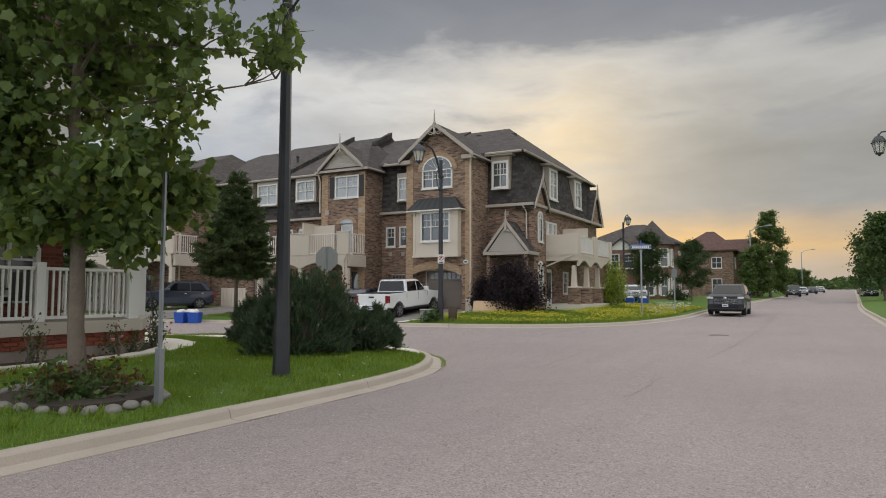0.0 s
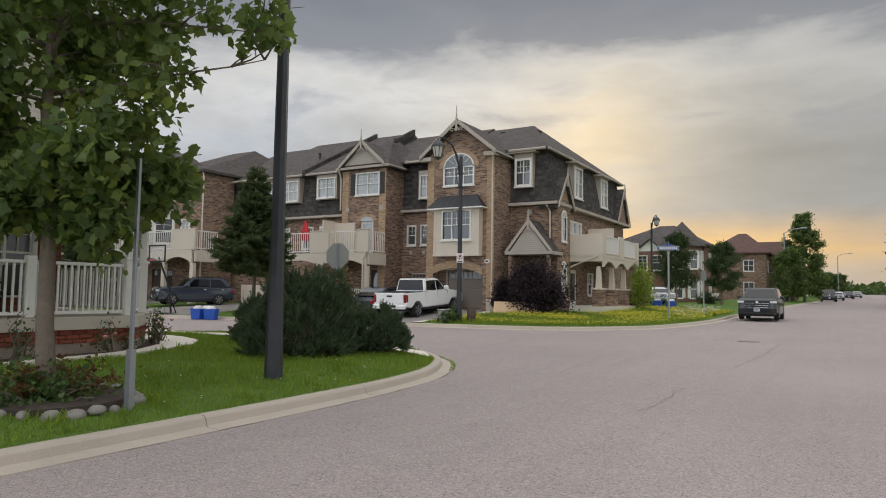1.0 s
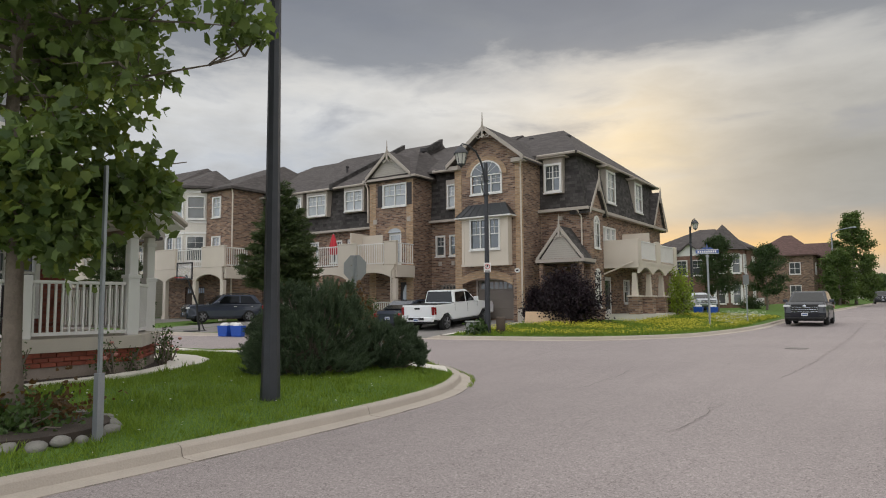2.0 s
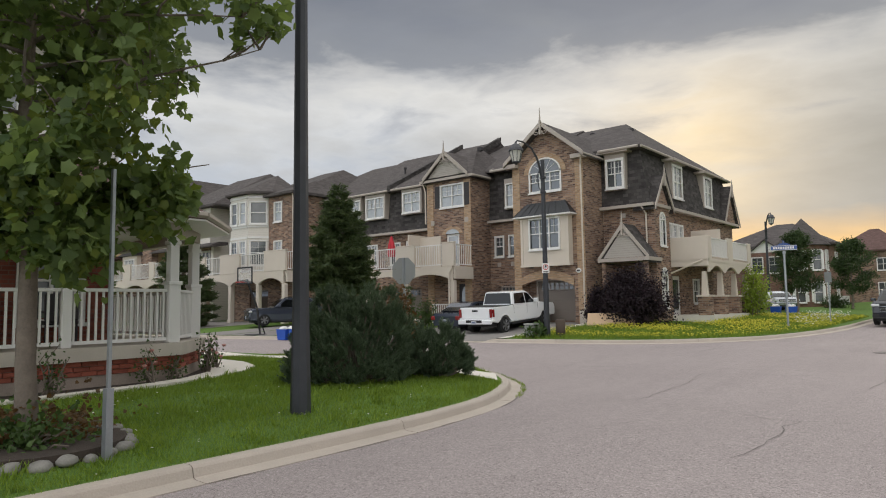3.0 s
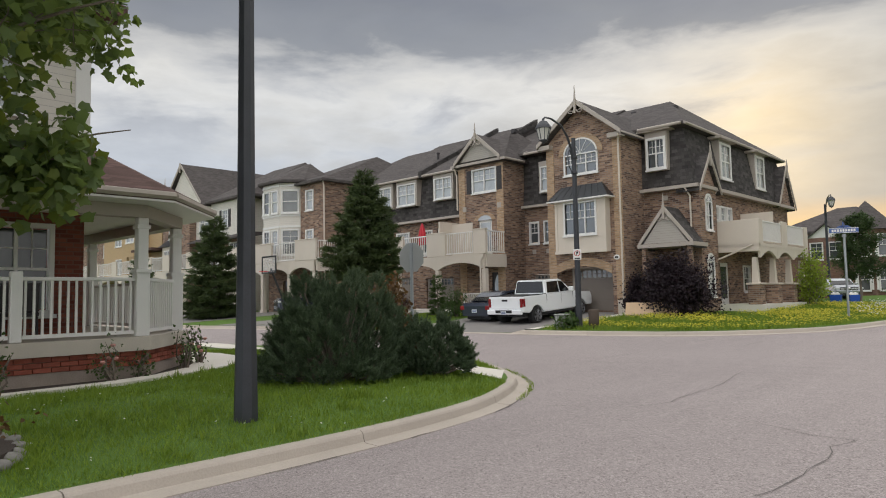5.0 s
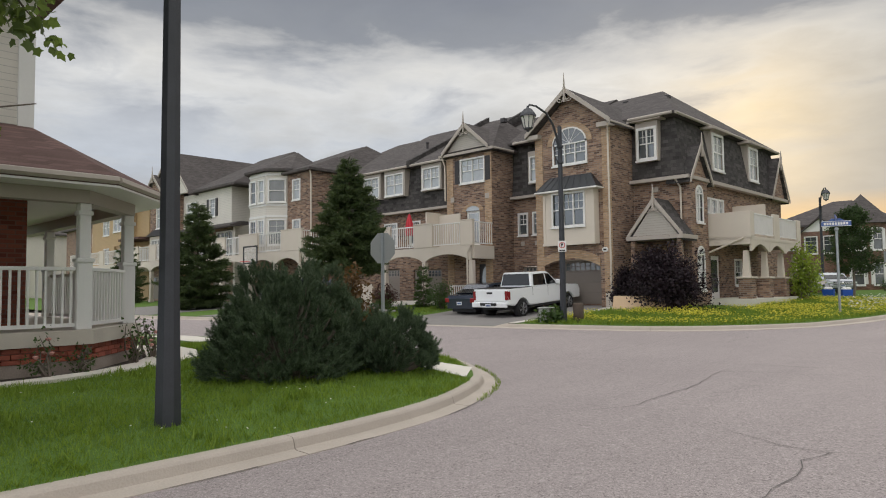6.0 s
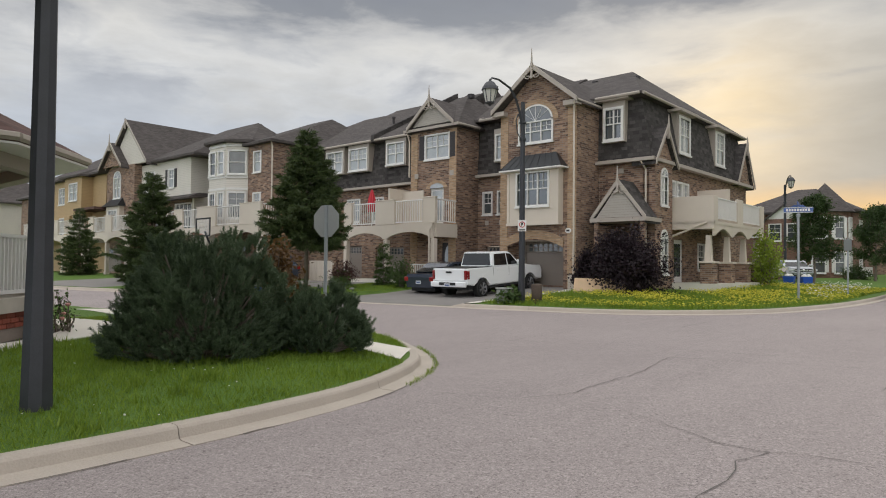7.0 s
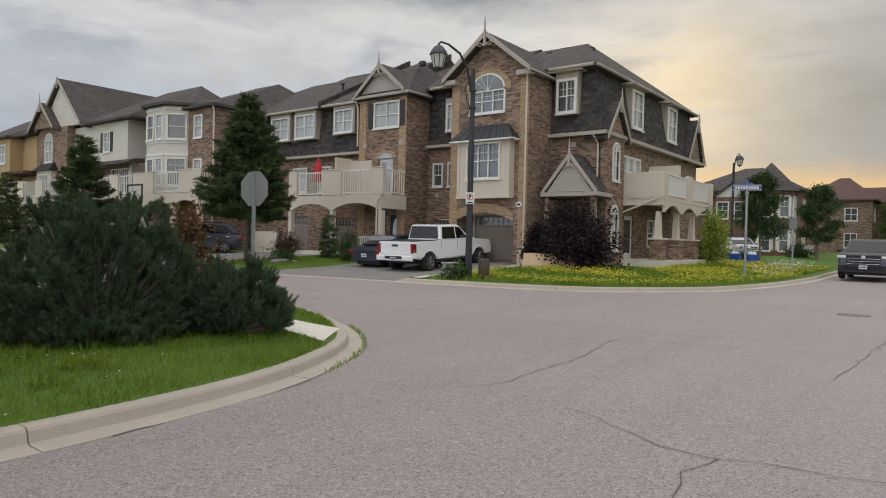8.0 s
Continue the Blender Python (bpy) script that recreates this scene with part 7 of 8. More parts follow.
def grass_stuff(name, label, area, count, zfun, poly, seed, lo=0.03, hi=0.075, keep=None, tuft=0.5):
    rng = np.random.default_rng(seed)
    px, py = rng.uniform(area[0], area[1], count), rng.uniform(area[2], area[3], count)
    ok = inside_poly(px, py, poly)
    if keep is not None:
        ok &= keep(px, py)
    px, py = px[ok], py[ok]
    pz = zfun(px, py) - 0.006
    n = len(px)
    big = np.array([noise.noise((x * 0.8, y * 0.8, seed)) for x, y in zip(px, py)])
    size = rng.uniform(lo, hi, n) * (1 + tuft * big)
    d = rng.normal(0, 0.42, (n, 3))
    d[:, 2] = 1
    ob = scatter_mesh(name, [(-0.075, 0, 0), (0.075, 0, 0), (0.0, 0.16, 1.0)], NEEDLE_F, places_of(turns(rng, d), size, np.stack([px, py, pz], 1)), BLADE)
    return tagged(ob, label, "grass", kind="stuff")


s_poly = offset_path(SOUTH, -0.21) + [(-90, -60)]
n_poly = offset_path(NORTH, 0.21) + [(-90, 280)]


YARD = [(6.34, -34), (6.34, -25), (6.22, -23.2), (5.77, -21.9), (5.22, -20.88), (4.42, -20.07), (3.2, -19.57), (2.2, -19.47), (1.2, -19.67), (-6, -20.3), (-6, -34)]


def near_keep(px, py):
    ok = ~((np.hypot(px - 9.5, py + 26.4) < 1.0) | inside_poly(px, py, YARD))
    return ok & ~((py > -18.02) & (py < -17.2 + 0.5 * np.clip(px - 7.8, 0, 1)) & (px < 9.7))


grass_stuff("grass", "short mown green grass blades on the corner lawn", (0.5, 11.3, -29.5, -15), 230000, south_z, s_poly, 71, 0.035, 0.085, near_keep)
def tufty(px, py):
    n = np.array([noise.noise((a * 2.1, b * 2.1, 5.0)) + 0.6 * noise.noise((a * 6.0, b * 6.0, 9.0)) for a, b in zip(px, py)])
    return near_keep(px, py) & (n > 0.28)


grass_stuff("grass", "taller tufts of pale green grass in the lawn", (4, 11.2, -29.5, -15), 70000, south_z, s_poly, 76, 0.08, 0.15, tufty)
grass_stuff("grass", "grass blades hanging over the kerb's back edge", (4, 11.3, -29.5, -14.5), 90000, south_z, offset_path(SOUTH, -0.16) + offset_path(SOUTH, -0.42)[::-1], 75, 0.03, 0.065, near_keep)
grass_stuff("grass", "longer unmown green grass on the corner lot", (1.9, 11.4, -6.4, 17), 60000, north_z, n_poly, 72, 0.09, 0.22,
            lambda px, py: ~((px < 6.5) & (py > 3.2) | (px < 2.0)))
grass_stuff("grass", "green grass strip beside the driveways", (-10.2, -5.6, -7, -0.3), 14000, north_z, n_poly, 73, 0.05, 0.12)


def flower_stuff(name, label, mat, count, area, zfun, poly, seed, size, lift, keep=None):
    rng = np.random.default_rng(seed)
    px, py = rng.uniform(area[0], area[1], count), rng.uniform(area[2], area[3], count)
    ok = inside_poly(px, py, poly)
    patch = np.array([noise.noise((x * 0.45, y * 0.45, seed)) for x, y in zip(px, py)])
    ok &= patch > rng.uniform(-0.35, 0.25, count)
    if keep is not None:
        ok &= keep(px, py)
    px, py = px[ok], py[ok]
    pos = np.stack([px, py, zfun(px, py) + lift * rng.uniform(0.5, 1.2, len(px))], 1)
    d = rng.normal(0, 0.35, (len(px), 3))
    d[:, 2] = 1
    a = np.arange(7) * 2 * math.pi / 7
    V = [(math.cos(t), math.sin(t), 0.1) for t in a] + [(0, 0, 0.45), (0, 0, -0.2)]
    F = [(i, (i + 1) % 7, 7) for i in range(7)] + [((i + 1) % 7, i, 8) for i in range(7)]
    ob = scatter_mesh(name, V, F, places_of(turns(rng, d), size * rng.uniform(0.7, 1.2, len(px)), pos), mat)
    return tagged(ob, label, "flowers", kind="stuff")


lot = lambda px, py: ~((px < 6.6) & (py > 3.2) | (px < 2.2))
flower_stuff("dandelions", "yellow wild flowers all over the corner lot's lawn", DANDELION, 26000, (2, 11.6, -5.6, 15), north_z, n_poly, 81, 0.030, 0.19, lot)
flower_stuff("daisies", "white wild flowers at the lawn's edge", DAISY, 500, (9.4, 11.2, 3, 14), north_z, n_poly, 82, 0.04, 0.4)
flower_stuff("clover", "sparse small white clover heads in the lawn", DAISY, 130, (6.5, 11.2, -29, -17), south_z, s_poly, 83, 0.013, 0.075, near_keep)
grass_stuff("weeds", "green weeds growing in the gutter's joint", (7.8, 11.6, -18.9, -15.4), 16000, lambda px, py: fall(px, py) + 0.012, offset_path(SOUTH, 0.29) + offset_path(SOUTH, 0.19)[::-1], 74, 0.025, 0.075)
leaf_shrub("weed_clump", "leafy green weeds round the lamp post's foot", (3.1, -5.85, nz(3.1, -5.85)), 0.7, 0.5, 0.55, 500, 0.14, 63, GREEN, 0.0, 14)

# ---- street furniture ----
def street_lamp(at, turn, label, sign=False):
    L_ = thing("street_lamp", label, "street lamp", (0, 0, 0), "street lamps")
    bm = bm_new()
    tube(bm, [(0, 0, -0.3), (0, 0, 0.1), (0, 0, 1.5), (0, 0, 4.7), (0, 0, 7.6)], [0.15, 0.142, 0.114, 0.095, 0.078], 8)
    part("pole", bm, POLE, L_)
    bm = bm_new()
    arm = [(0.08, 0, 6.75), (0.2, 0, 7.2), (0.42, 0, 7.6), (0.8, 0, 7.95), (1.45, 0, 8.1), (1.85, 0, 8.08), (1.95, 0, 7.95)]
    tube(bm, arm, [0.045, 0.045, 0.045, 0.04, 0.035, 0.03, 0.03], 8)
    tube(bm, [(0.09, 0, 6.2), (0.34, 0, 6.45), (0.42, 0, 6.85), (0.3, 0, 7.1), (0.16, 0, 6.95)], 0.022, 6)
    for z in (6.2, 6.8):
        lathe(bm, [(0.095, z), (0.13, z + 0.02), (0.13, z + 0.08), (0.095, z + 0.1)], 10)
    part("arm", bm, POLE, L_, "curved black scrolled arm")
    bm = bm_new()
    lathe(bm, [(0.03, 8.02), (0.05, 7.94), (0.14, 7.90), (0.26, 7.74), (0.30, 7.64), (0.02, 7.64)], 12, (1.95, 0, 0))
    part("hood", bm, POLE, L_)
    bm = bm_new()
    lathe(bm, [(0.25, 7.635), (0.15, 7.22), (0.05, 7.19)], 8, (1.95, 0, 0))
    part("lantern", bm, LANTERN, L_, "frosted tapered lantern")
    bm = bm_new()
    for k in range(8):
        a = k * math.pi / 4
        tube(bm, [(1.95 + 0.255 * math.cos(a), 0.255 * math.sin(a), 7.635), (1.95 + 0.155 * math.cos(a), 0.155 * math.sin(a), 7.22)], 0.014, 4)
    lathe(bm, [(0.16, 7.225), (0.16, 7.19), (0.06, 7.14), (0.03, 7.09)], 8, (1.95, 0, 0))
    part("cage", bm, POLE, L_)
    L_.matrix_basis = pose(*at, 0, 0, turn)
    return L_


lamp = street_lamp((3.3, -5.6, nz(3.3, -5.6) - 0.35), -90, "black street lamp with scrolled arm and small parking sign")
near = copy_thing(lamp, pose(9.99, -23.2, 0.1, 0, 0, 0))
tagged(near, "tall black street lamp post standing in the lawn")
tagged(copy_thing(lamp, pose(22.35, 0.6, 0.0, 0, 0, 180)), "black street lamp with lantern on the far verge")
tagged(copy_thing(lamp, pose(3.0, 29.4, 0.3, 0, 0, -64)), "black street lamp with lantern beyond the corner house")
# parking sign on the lamp
P_ = thing("parking_sign", "small white no-parking sign with red ring on the lamp post", "sign", (3.3, -5.6, 2.87))
m = pose(3.3, -5.6, 2.97, 0, 0, 35) @ pose(0, -0.145, 0)
bm = bm_new()
box(bm, -0.15, 0.15, -0.006, 0.0, -0.20, 0.20, 0.002)
part("plate", xform(bm, m), WHITE, P_)
bm = bm_new()
for k in range(20):
    a, b = k * math.pi / 10, (k + 1) * math.pi / 10
    prism(bm, [(r * math.cos(t), 0.04 + r * math.sin(t)) for r, t in ((0.085, a), (0.11, a), (0.11, b), (0.085, b))], -0.010, -0.008)
part("ring", xform(bm, m), REDINK, P_)
bm = bm_new()
prism(bm, [(-0.035, -0.03), (-0.012, -0.03), (-0.012, 0.03), (0.038, 0.03), (0.038, 0.11), (-0.035, 0.11)], -0.0145, -0.0125)
part("symbol", xform(bm, m), BLACKINK, P_)
bm = bm_new()
box(bm, -0.10, 0.10, -0.0145, -0.0125, -0.17, -0.13)
part("lettering_bar", xform(bm, m), BLACKINK, P_)
bm = bm_new()
box(bm, -0.04, 0.04, 0.0, 0.04, -0.18, -0.12)
part("bracket", xform(bm, m), STEEL, P_)

# stop sign seen from behind
S_ = thing("stop_sign", "grey back of an octagonal stop sign on a steel post", "road sign", (5.05, -15.85, sz(5.05, -15.85)))
bm = bm_new()
box(bm, 5.01, 5.09, -15.87, -15.83, 0.0, 2.85)
part("post", bm, STEEL, S_)
bm = bm_new()
m = pose(5.05, -15.89, 2.49, 0, 0, 12)
prism(bm, [(0.36 * math.cos(math.pi / 8 + k * math.pi / 4) / math.cos(math.pi / 8), 0.36 * math.sin(math.pi / 8 + k * math.pi / 4) / math.cos(math.pi / 8)) for k in range(8)], 0.05, 0.056)
part("plate", xform(bm, m), Mat("sign_back", (0.30, 0.31, 0.31), rough=0.5, metal=0.3, vary=0.08, bump=0.0).m, S_)
for dz in (-0.2, 0.2):
    bm = bm_new()
    lathe(bm, [(0.0, -0.02), (0.02, -0.02), (0.02, 0.0), (0.0, 0.0)], 6, (0, 0.05, dz), "y")
    part("bolt", xform(bm, m), STEEL, S_)

# slim post near the maple
G_ = thing("sign_post", "slim galvanised steel sign post standing in the lawn", "sign post", (10.58, -26.05, 0.08))
bm = bm_new()
box(bm, 10.555, 10.605, -26.065, -26.035, 0.1, 3.0)
part("post", bm, STEEL, G_)
bm = bm_new()
box(bm, 10.535, 10.555, -26.085, -26.015, 0.0, 0.78)
box(bm, 10.605, 10.625, -26.085, -26.015, 0.0, 0.78)
box(bm, 10.555, 10.605, -26.085, -26.066, 0.0, 0.78)
part("anchor_sleeve", bm, STEEL, G_)

# street-name sign
N_ = thing("street_name_sign", "blue street-name sign on a pale steel post", "road sign", (10.1, 3.6, nz(10.1, 3.6)))
bm = bm_new()
tube(bm, [(10.1, 3.6, 0.0), (10.1, 3.6, 3.68)], 0.05, 8)
part("post", bm, STEEL, N_)
bm = bm_new()
lathe(bm, [(0.05, 3.57), (0.08, 3.59), (0.08, 3.68), (0.03, 3.72)], 10, (10.1, 3.6, 0))
part("cap", bm, STEEL, N_)
m = pose(10.1, 3.6, 3.86, 0, 0, 18)
bm = bm_new()
box(bm, -0.52, 0.52, -0.012, 0.012, -0.11, 0.11, 0.01)
prism(bm, [(-0.3, 0.11), (0.3, 0.11), (0.15, 0.2), (-0.15, 0.2)], -0.012, 0.012)
pl = part("plate", xform(bm, m), SIGNBLUE, N_)
bm = bm_new()
for k in range(9):
    box(bm, -0.43 + k * 0.096, -0.36 + k * 0.096, -0.018, -0.014, -0.05, 0.05)
part("lettering_bar", xform(bm, m), WHITE, pl)
bm = bm_new()
box(bm, -0.52, 0.52, -0.016, -0.0125, -0.105, -0.085)
box(bm, -0.52, 0.52, -0.016, -0.0125, 0.085, 0.105)
part("border", xform(bm, m), WHITE, pl)
m2 = pose(10.1, 3.6, 4.08, 0, 0, 100)
bm = bm_new()
box(bm, -0.55, 0.55, -0.012, 0.012, -0.1, 0.1, 0.01)
part("plate", xform(bm, m2), SIGNBLUE, N_)
G2 = thing("sign_post", "slim steel post in the wild flowers", "sign post", (11.0, 8.0, nz(11, 8)))
bm = bm_new()
box(bm, 10.97, 11.03, 7.98, 8.02, 0.1, 2.9)
part("post", bm, STEEL, G2)
bm = bm_new()
box(bm, 10.85, 11.15, 7.965, 7.978, 2.35, 2.85, 0.004)
part("plate", bm, Mat("sign_back_dark", (0.2, 0.21, 0.21), rough=0.5, metal=0.3, vary=0.08, bump=0).m, G2)
# lamp's foot: utility box and stump
U_ = thing("utility_box", "low grey plastic utility box beside the lamp post", "utility box", (2.75, -5.9, nz(2.75, -5.9)))
z0 = nz(2.75, -5.9)
bm = bm_new()
box(bm, 2.53, 2.97, -6.1, -5.7, z0 - 0.05, z0 + 0.5, 0.03)
part("body", bm, GREYBOX, U_)
bm = bm_new()
box(bm, 2.5, 3.0, -6.13, -5.67, z0 + 0.502, z0 + 0.56, 0.02)
part("lid", bm, GREYBOX, U_)
bm = bm_new()
z0 = nz(3.75, -5.35)
lathe(bm, [(0.20, z0 - 0.05), (0.19, z0 + 0.3), (0.20, z0 + 0.66), (0.17, z0 + 0.70), (0.02, z0 + 0.68)], 14, (3.78, -5.35, 0))
for v in bm.verts:
    v.co.x += 0.015 * noise.noise(v.co * 6)
solo("tree_stump", bm, STUMP, "brown wooden stump standing beside the lamp post", "stump", smooth=True)
bm = bm_new()
z0 = nz(3.3, -0.5)
box(bm, 0, 2.25, -0.02, 0.0, 0, 0.7)
xform(bm, pose(2.3, -0.35, z0 - 0.02, -20, 0, 10))
solo("plywood_board", bm, PLY, "pale plywood board leaning at the shrub's foot", "board")

# folded parasol on the balcony
A_ = thing("parasol", "folded red parasol standing on the balcony", "parasol", (-11.2, 0.35, 3.66))
bm = bm_new()
tube(bm, [(-11.2, 0.35, 3.66), (-11.2, 0.35, 5.85)], 0.022, 6)
part("pole", bm, WHITE, A_)
bm = bm_new()
prof = [(0.20, 4.55), (0.24, 4.75), (0.17, 5.3), (0.06, 5.75), (0.02, 5.82)]
rings = []
for r, h in prof:
    rings.append([bm.verts.new((-11.2 + r * (1 + 0.25 * (k % 2)) * math.cos(k * math.pi / 8), 0.35 + r * (1 + 0.25 * (k % 2)) * math.sin(k * math.pi / 8), h)) for k in range(16)])
for p, q in zip(rings, rings[1:]):
    for k in range(16):
        bm.faces.new((p[k], p[(k + 1) % 16], q[(k + 1) % 16], q[k]))
part("canopy", bm, UMBRELLA, A_, "folded red cloth canopy")
bm = bm_new()
lathe(bm, [(0.25, 3.661), (0.25, 3.72), (0.05, 3.76)], 12, (-11.2, 0.35, 0))
part("base", bm, PLASTIC, A_)

# blue recycling boxes and the basketball hoop
def recycling_box(at, turn):
    T = thing("recycling_box", "blue plastic recycling box heaped with white bags", "bin", (0, 0, 0), "recycling boxes at the kerb")
    bm = bm_new()
    solid(bm, [(-0.24, -0.17, 0), (0.24, -0.17, 0), (0.24, 0.17, 0), (-0.24, 0.17, 0), (-0.29, -0.21, 0.5), (0.29, -0.21, 0.5), (0.29, 0.21, 0.5), (-0.29, 0.21, 0.5), (-0.26, -0.18, 0.5), (0.26, -0.18, 0.5), (0.26, 0.18, 0.5), (-0.26, 0.18, 0.5), (-0.22, -0.15, 0.1), (0.22, -0.15, 0.1), (0.22, 0.15, 0.1), (-0.22, 0.15, 0.1)],
          [(3, 2, 1, 0), (0, 1, 5, 4), (1, 2, 6, 5), (2, 3, 7, 6), (3, 0, 4, 7), (4, 5, 9, 8), (5, 6, 10, 9), (6, 7, 11, 10), (7, 4, 8, 11), (8, 9, 13, 12), (9, 10, 14, 13), (10, 11, 15, 14), (11, 8, 12, 15), (12, 13, 14, 15)])
    part("tub", bm, BLUEBIN, T)
    for k, (dx, dy, r) in enumerate(((-0.12, 0.02, 0.14), (0.1, -0.04, 0.15), (0.02, 0.07, 0.13))):
        bm = bm_new()
        bmesh.ops.create_icosphere(bm, subdivisions=2, radius=r)
        for v in bm.verts:
            v.co *= 1 + 0.3 * noise.noise(v.co * 14 + Vector((k, 0, 0)))
        bmesh.ops.translate(bm, verts=bm.verts[:], vec=(dx, dy, 0.5))
        part("bag", bm, WHITE, T, "white plastic bag")
    T.matrix_basis = pose(*at, 0, 0, turn)
    return T


rb = recycling_box((-8.0, -9.35, 0.02), 20)
copy_thing(rb, pose(-8.75, -9.5, 0.02, 0, 0, 10))
copy_thing(rb, pose(-8.6, -9.1, 0.02, 0, 0, 30))
rb4 = copy_thing(rb, pose(6.6, 16.2, nz(6.6, 16.2), 0, 0, 0))
tagged(rb4, group="recycling boxes by the side yard")
copy_thing(rb4, pose(7.4, 16.5, nz(7.4, 16.5), 0, 0, 40))
K_ = thing("basketball_hoop", "portable black basketball hoop standing at the kerb", "basketball hoop", (-10.6, -8.0, 0.0))
bm = bm_new()
box(bm, -11.1, -10.1, -8.5, -7.6, 0.0, 0.22, 0.08)
part("base", bm, PLASTIC, K_)
bm = bm_new()
tube(bm, [(-10.6, -7.8, 0.2), (-10.6, -8.0, 1.6), (-10.65, -8.6, 3.0)], 0.05, 8)
tube(bm, [(-10.6, -7.5, 0.2), (-10.6, -7.95, 1.2)], 0.03, 6)
part("pole", bm, PLASTIC, K_)
bm = bm_new()
for a, b, c, d in ((-11.3, -10.0, 2.75, 2.82), (-11.3, -10.0, 3.55, 3.62), (-11.3, -11.23, 2.82, 3.55), (-10.07, -10.0, 2.82, 3.55)):
    box(bm, a, b, -8.72, -8.68, c, d)
part("backboard_frame", bm, PLASTIC, K_)
bm = bm_new()
box(bm, -11.23, -10.07, -8.705, -8.695, 2.82, 3.55)
CLEAR = Mat("clear_acrylic", (0.5, 0.52, 0.53), rough=0.1, vary=0.05, bump=0.0)
CLEAR.b.inputs["Alpha"].default_value = 0.15
part("backboard", bm, CLEAR.m, K_)
bm = bm_new()
tube(bm, [(-10.65 + 0.23 * math.cos(k * math.pi / 8), -8.98 + 0.23 * math.sin(k * math.pi / 8), 2.85) for k in range(17)], 0.012, 5)
part("rim", bm, REDINK, K_)


K_.location = Vector(K_.location) + Vector((-1.2, -0.9, 0))


# ---- vehicles, built nose along +x and set down after ----
def arc(cx, cz, r, a0, a1, n=9):
    return [(cx + r * math.cos(radians(a0 + (a1 - a0) * k / n)), cz + r * math.sin(radians(a0 + (a1 - a0) * k / n))) for k in range(n + 1)]


def wheel(T, x, y, r, w):
    s = 1 if y > 0 else -1
    bm = bm_new()
    lathe(bm, [(r * 0.64, -w / 2), (r * 0.9, -w / 2), (r * 0.985, -w * 0.38), (r, -w * 0.2), (r, w * 0.2), (r * 0.985, w * 0.38), (r * 0.9, w / 2), (r * 0.64, w / 2)], 28, (x, y, r), "y")
    wl = part("wheel", bm, TYRE, T, smooth=True)
    bm = bm_new()
    y1 = y + s * (w * 0.5 + 0.006)
    lathe(bm, [(0.02, -0.01), (r * 0.16, -0.01), (r * 0.16, 0.02), (0.02, 0.03)], 12, (x, y1, r), "y")
    for k in range(6):
        a = k * math.pi / 3 + 0.3
        for da in (-0.12, 0.12):
            tube(bm, [(x + r * 0.12 * math.cos(a), y1, r + r * 0.12 * math.sin(a)), (x + r * 0.64 * math.cos(a + da), y1 + s * 0.01, r + r * 0.64 * math.sin(a + da))], [0.03, 0.024], 5)
    n = 28
    for k in range(n):
        a, b = 2 * math.pi * k / n, 2 * math.pi * (k + 1) / n
        solid(bm, [(x + q * r * math.cos(t), y1 + s * yy, r + q * r * math.sin(t)) for t, q, yy in ((a, 0.66, 0.02), (b, 0.66, 0.02), (b, 0.58, -0.03), (a, 0.58, -0.03))], [(0, 1, 2, 3)])
    part("rim", bm, RIM, wl, "spoked alloy rim")
    bm = bm_new()
    lathe(bm, [(0.01, -0.01), (r * 0.6, -0.01), (r * 0.6, 0.01), (0.01, 0.01)], 20, (x, y1 - s * 0.012, r), "y")
    part("brake_disc", bm, PLASTIC, wl)


def shell(prof, half, taper_z=None, taper=0.0, bevel=0.05, ends=1.0):
    """A body from its side outline, drawn out across the car, narrowed above taper_z."""
    bm = bm_new()
    prism(bm, prof, -half, half)
    if taper_z is not None:
        for v in bm.verts:
            if v.co.z > taper_z:
                v.co.y *= 1 - taper * (v.co.z - taper_z)
    far = max(abs(v.co.x) for v in bm.verts)
    for v in bm.verts:
        if abs(v.co.x) > far - 0.14:
            v.co.y *= ends
    es = [e for e in bm.edges if abs(e.verts[0].co.y - e.verts[1].co.y) < 0.2 and abs(abs(e.verts[0].co.y) - half) < 0.4]
    bmesh.ops.bevel(bm, geom=es, offset=bevel, segments=3, affect="EDGES", clamp_overlap=True)
    return bm


def side_glass(T, poly, half, z0, taper, name="side_window"):
    for s in (-1, 1):
        bm = bm_new()
        prism(bm, poly, 0.0, 0.012)
        for v in bm.verts:
            off = v.co.y
            v.co.y = s * (half * (1 - taper * max(0, v.co.z - z0)) + 0.003 + off)
        part(name, bm, CARGLASS, T)


def cross_quad(T, name, pts, mat, thick=0.012, label=""):
    """A slab over four corners (a windscreen or a lamp)."""
    bm = bm_new()
    p = [Vector(q) for q in pts]
    n = (p[1] - p[0]).cross(p[3] - p[0]).normalized() * thick
    solid(bm, [tuple(q) for q in p] + [tuple(q + n) for q in p], [(0, 1, 2, 3), (7, 6, 5, 4), (0, 4, 5, 1), (1, 5, 6, 2), (2, 6, 7, 3), (3, 7, 4, 0)])
    return part(name, bm, mat, T, label)


def plate(T, x, z, s):
    bm = bm_new()
    box(bm, x, x + s * 0.012, -0.15, 0.15, z, z + 0.15)
    pl = part("number_plate", bm, PLATE, T)
    bm = bm_new()
    box(bm, x + s * 0.014, x + s * 0.018, -0.11, 0.11, z + 0.05, z + 0.10)
    part("bar", bm, INK, pl)


